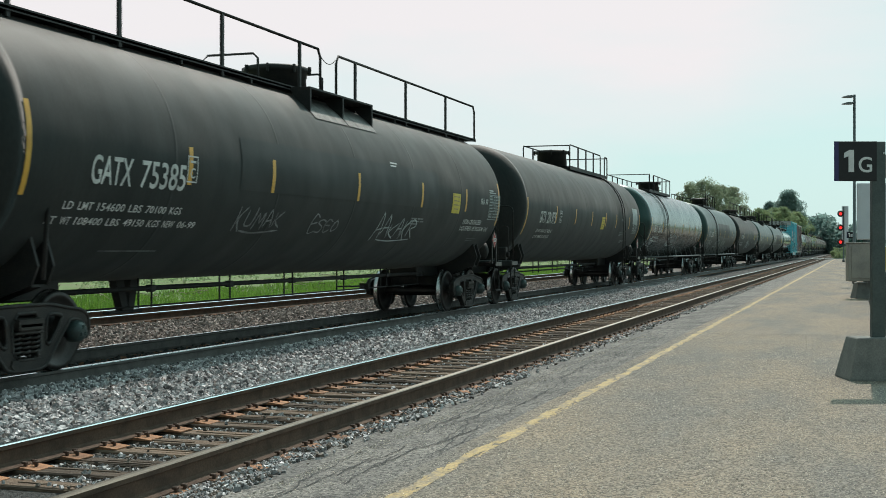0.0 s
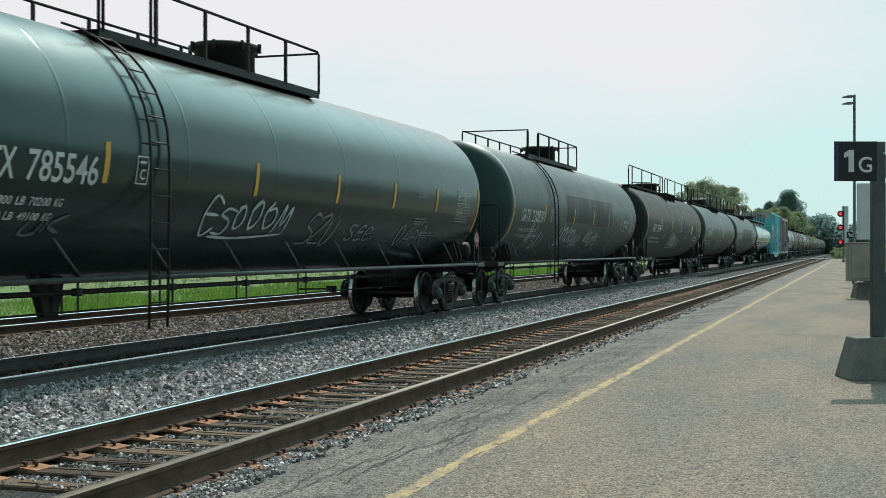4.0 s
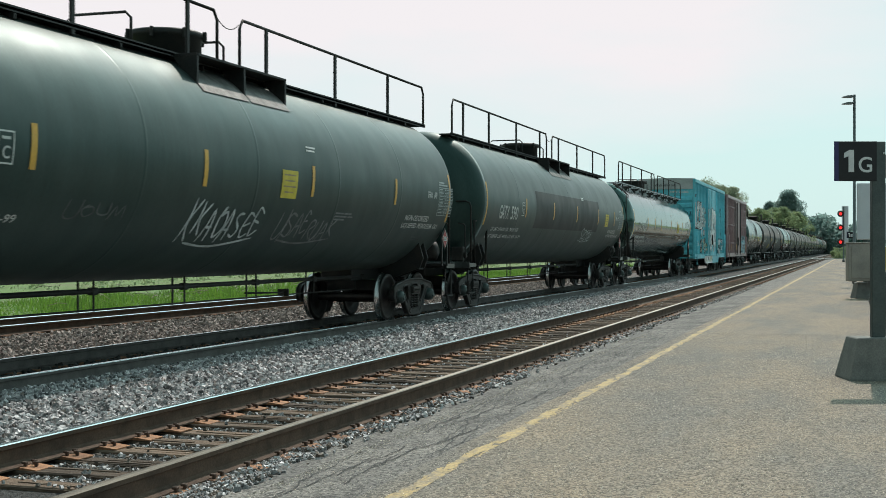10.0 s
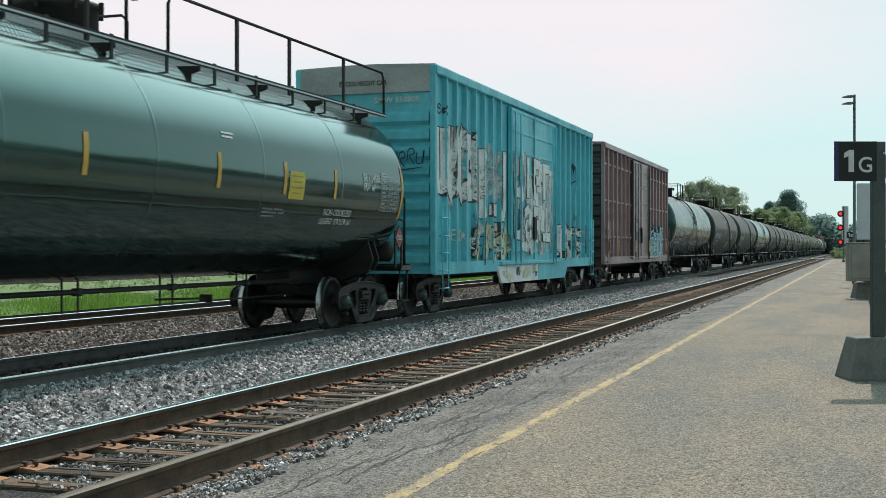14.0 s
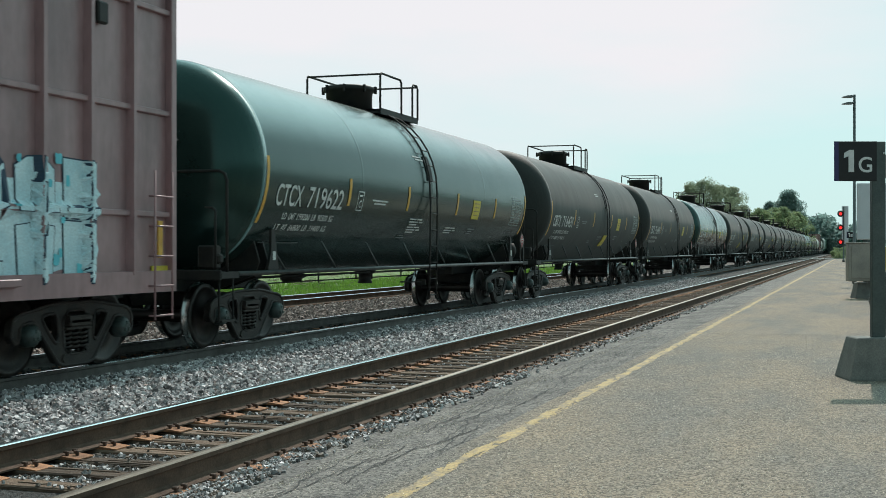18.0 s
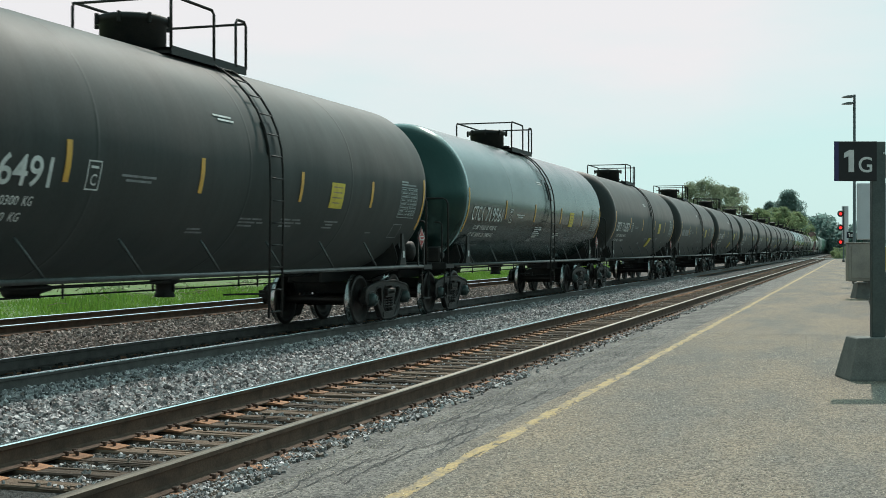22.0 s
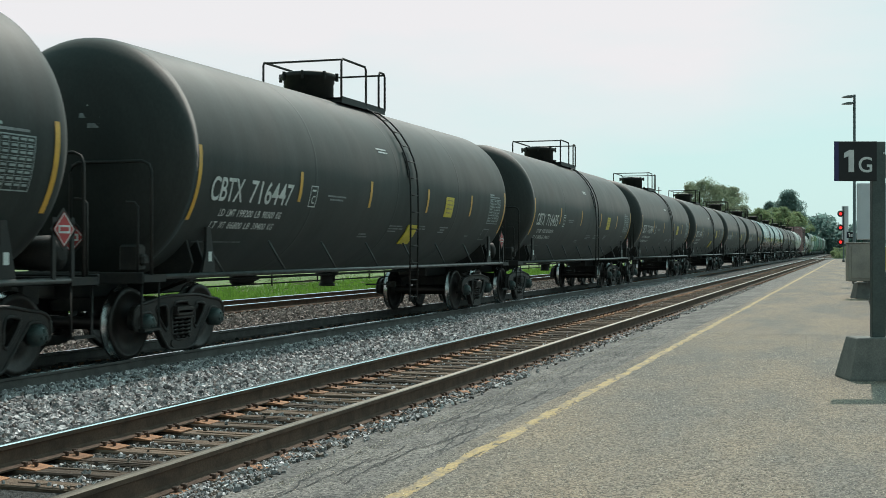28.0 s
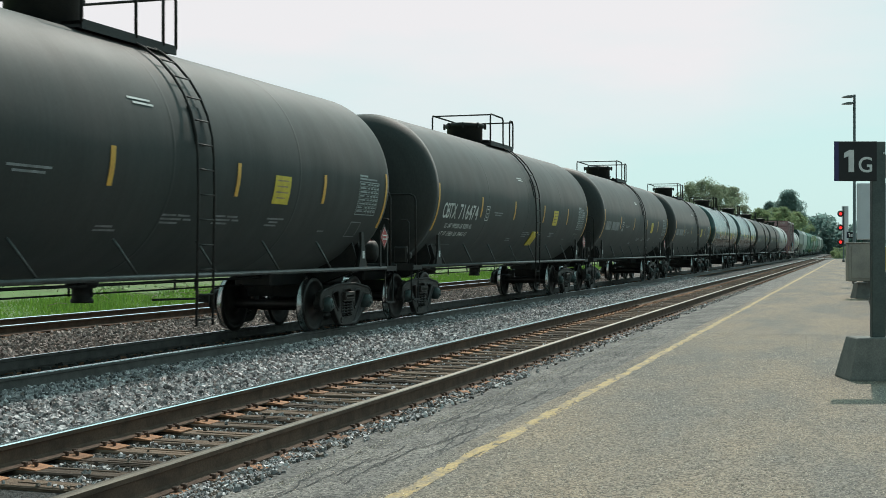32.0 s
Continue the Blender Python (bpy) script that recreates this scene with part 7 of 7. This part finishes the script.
        piece(car, sd, rng, y, y + 4.1, 1.72, 2.42, 0.125, "cyan", "navy", "RCOUE", 0.010, "pale cyan graffiti letter with dark outlines", 1.14)
        piece(car, sd, rng, y, y + 4.1, 1.0, 1.72, 0.125, "cyan", "navy", "SELAE", 0.010, "pale cyan graffiti letter with dark outlines", 1.14)
        part("end_number", words("5156", 0.2, M["white"], lambda s, t: Vector((0.62 + s, -H - 0.05, 4.68 + t)), 0.5), M["white"], car, "white stencilled number on the end")
        for k in range(26):
            a, z = rng.uniform(y, y + 4.1), rng.uniform(1.0, 2.4)
            part("paint_spot", blob(sd, rng, a, a + rng.uniform(0.06, 0.14), z, z + rng.uniform(0.06, 0.16), 0.022), M["blue_box"], car)
        part("route_board", Geo().box(hw - 0.05, hw + 0.03, H - 1.7, H - 1.5, 3.95, 4.2, 0.02), M["steel_dark"], car)
    part("brake_pipe", Geo().tube([(0.3, -tc / 2, 0.72), (0.3, tc / 2, 0.72)], 0.03, 6), M["steel_dark"], car)
    return finish_car(car, mid)


def hopper_car(mid, paint, label):
    """Far covered hopper: sloped bottom bays under a ribbed body."""
    tc, H = 13.0, 7.6
    car = empty("hopper_car", pose(TRAIN_X, mid, TRAIN_Z), label, "hopper car", "train of hopper cars")
    part("body", lambda: Geo().prism([(-1.2, 1.3), (1.2, 1.3), (1.52, 2.2), (1.52, 3.8), (1.1, 4.45), (-1.1, 4.45), (-1.52, 3.8), (-1.52, 2.2)], "y", -H, H), M[paint], car, key="hop")
    for k in range(3):
        part("bay", lambda: Geo().prism([(-1.6, 1.4), (-0.3, 0.5), (0.3, 0.5), (1.6, 1.4)], "x", -0.9, 0.9), M[paint], car, at=(0, -4 + 4 * k, 0), key="bay")
    part("sill", lambda: Geo().box(-0.3, 0.3, -H - 0.8, H + 0.8, 0.85, 1.2), M["steel_dark"], car, key="hs")
    for y in (-tc / 2, tc / 2):
        truck(car, y, None)
    return finish_car(car, mid)


LOADS = ("199200", "90300", "86800", "39400")


def build_train():
    gas_car(19.7, 16.4, "black_soot", "GATX", "75385", "black pressure tank car with white numbers and faint spray tags", 1, 2,
            ((-4.1, -2.6, 1.6, 2.0, 5, "faded", 0.013), (-1.6, -0.4, 1.6, 1.95, 4, "faded", 0.012), (1.3, 3.4, 1.5, 2.05, 6, "graffiti", 0.012)), yellow=5.6)
    plain_car(40.3, 16.64, "black_soot", "GATX", "201975", "long matte black tank car with a yellow notice plate", 2, (-0.25, 6.2), 0.5, 5.0, (4.9, 5.7), sills=False, number_y=-7.4)
    plain_car(61.4, 16.9, "gloss_black", "CBTX", "785546", "glossy black tank car with graffiti along its lower side", 3, (-4.7, 1.95), 0.0, -4.7, (-4.6, -3.5),
              ((-8.5, -7.4, 1.35, 1.95, 3, "graffiti", 0.02), (-6.9, -6.2, 1.45, 1.75, 2, "ghost", 0.02), (-3.3, -0.6, 1.5, 2.15, 6, "graffiti", 0.02), (0.1, 1.4, 1.35, 2.1, 3, "faded", 0.02), (1.9, 3.1, 1.35, 1.85, 3, "faded", 0.02), (4.4, 6.0, 1.3, 1.9, 4, "faded", 0.018)), number_y=-8.15)
    plain_car(82.6, 16.95, "black_green", "GATX", "230830", "grey-green black tank car with dark patches and white graffiti", 4, (-4.7, 1.95), 0.0, -4.7, (-4.6, -3.5),
              ((-7.0, -5.3, 1.25, 2.1, 4, "graffiti", 0.02), (-3.5, -1.6, 1.4, 2.15, 4, "graffiti", 0.032), (-1.6, -0.3, 1.35, 1.95, 4, "graffiti", 0.026), (0.4, 1.3, 1.5, 2.1, 3, "graffiti", 0.024), (1.4, 2.6, 1.4, 1.95, 3, "graffiti", 0.02)),
              ((-3.0, 0.35, 2.2, 3.0), (0.36, 4.2, 2.15, 3.0)), number_y=-8.15)
    gas_car(104.0, 17.0, "black_soot", "GATX", "75384", "matte black pressure tank car with bold white spray tags", 5, 2,
            ((-2.1, 0.2, 1.4, 2.15, 9, "graffiti", 0.022), (-0.6, 1.6, 1.45, 1.95, 8, "graffiti", 0.012), (-4.4, -4.0, 1.85, 2.05, 1, "faded", 0.014), (-3.2, -2.8, 1.9, 2.05, 1, "faded", 0.014)))
    gas_car(124.6, 16.2, "black_green", "CGTX", "65110", "dusty green-black pressure tank car with scratched tags", 6, 0,
            ((-1.7, 0.4, 1.4, 2.05, 8, "graffiti", 0.018), (1.0, 3.2, 1.45, 2.0, 8, "faded", 0.015), (-4.4, -3.2, 1.7, 1.95, 4, "ghost", 0.01)), yellow=1.05)
    gas_car(145.1, 16.4, "black_green", "GATX", "590", "weathered grey-green pressure tank car with a dark repainted band", 7, 1,
            ((2.1, 3.8, 1.6, 2.05, 5, "graffiti", 0.014),), yellow=5.8)
    small_gas_car(165.4)
    box_car(184.02, 13.18, 15.95, "blue_box", "blue_box", "weathered cyan-blue boxcar covered in pale graffiti", "blue", 5.17)
    box_car(201.68, 12.42, 15.2, "brown_box", "brown_black", "oxide brown ribbed boxcar with cyan block graffiti", "brown", 5.06)
    marks = (("CTCX", "719622", "gloss_green"), ("CBTX", "716431", "black_matte"), ("CBTX", "716491", "black_matte"), ("CTCX", "719561", "gloss_green"), ("CBTX", "716353", "black_matte"),
             ("CBTX", "", "black_matte"), ("CBTX", "716447", "black_matte"), ("CBTX", "716435", "black_matte"), ("CBTX", "716349", "black_matte"), ("CBTX", "716474", "black_matte"),
             ("", "", "black_matte"), ("", "", "black_matte"), ("", "", "gloss_black"), ("", "", "gloss_black"), ("", "", "black_matte"), ("", "", "black_matte"))
    for k, (a, b, p) in enumerate(marks):
        shine = "glossy black tank car with white stencils and a side ladder" if p.startswith("gloss") else "matte black tank car with white stencils and yellow strips"
        mid = 219.1 if k == 0 else 236.75 + 17.775 * (k - 1) + (0.12 if k < 8 else 0.0)
        crude_car(mid, p, a, b, LOADS, shine, bool(b))
    mid = 236.75 + 17.775 * 15
    crude_car(mid, "grey_paint", "", "", LOADS, "pale grey tank car far down the train", False)
    box_car(mid + 18.2, 13.2, 15.6, "brown_box", "brown_box", "distant oxide brown boxcar", "brown", 5.0)
    crude_car(mid + 36.0, "grey_paint", "", "", LOADS, "pale grey tank car far down the train", False)
    for k in range(9):
        hopper_car(mid + 54 + 17.5 * k, "green_hopper" if k in (2, 3, 5) else "blue_grey" if k % 2 else "black_green", "distant hopper car, dull green" if k in (2, 3, 5) else "distant grey hopper car")


def small_gas_car(mid):
    car = gas_car(mid, 15.9, "gloss_clear", "GATX", "9102", "slim glossy black tank car with a full-length walkway", 8, 0, (), 1.55, 2.53, 4.02)
    part("ladder", Geo().tube([(0, -0.2, 0.5), (0, -0.2, 3.5), (-0.5, -0.2, 3.95)], 0.02, 6).tube([(0, 0.2, 0.5), (0, 0.2, 3.5), (-0.5, 0.2, 3.95)], 0.02, 6), M["steel_dark"], car, "black end ladder", at=(1.3, -8.9, 0))
    for k in range(13):
        part("stanchion", lambda: Geo().box(0.95, 0.975, -0.03, 0.03, 3.70, 4.04, 0.004), M["steel_dark"], car, at=(0, -7.9 + 1.3 * k, 0), key="stn")
    for z in np.arange(0.6, 3.5, 0.33):
        part("rung", Geo().tube([(0, -0.2, 0), (0, 0.2, 0)], 0.013, 5), M["steel_dark"], car, at=(1.3, -8.9, z), key="er2")


SPEED = 10.86


def motions():
    for car, mid in CARS:
        walk(car, [(t, pose(TRAIN_X, mid - SPEED * t, TRAIN_Z)) for t in (0.0, 8.0, 16.0, 24.0, 32.0)])
    # all wheelsets turn alike: one roll for the leading and one for the trailing axle of a truck
    step = 1 / 30
    rows = [k * step for k in range(int(32.0 / step) + 1)]
    for side, a in ((0, -AXLE), (1, AXLE)):
        first = WHEELS[side][0]
        walk(first, [(t, pose(0, a, WHEEL_R, math.degrees(SPEED * t / WHEEL_R))) for t in rows])
        for w in WHEELS[side][1:]:
            w.rotation_mode = "QUATERNION"
            w.animation_data_create()
            w.animation_data.action = first.animation_data.action
            w.animation_data.action_slot = first.animation_data.action_slot


build_train()
build_platform_things()
build_grass()
build_trees()
build_platform()
build_tracks()
build_ballast()
motions()
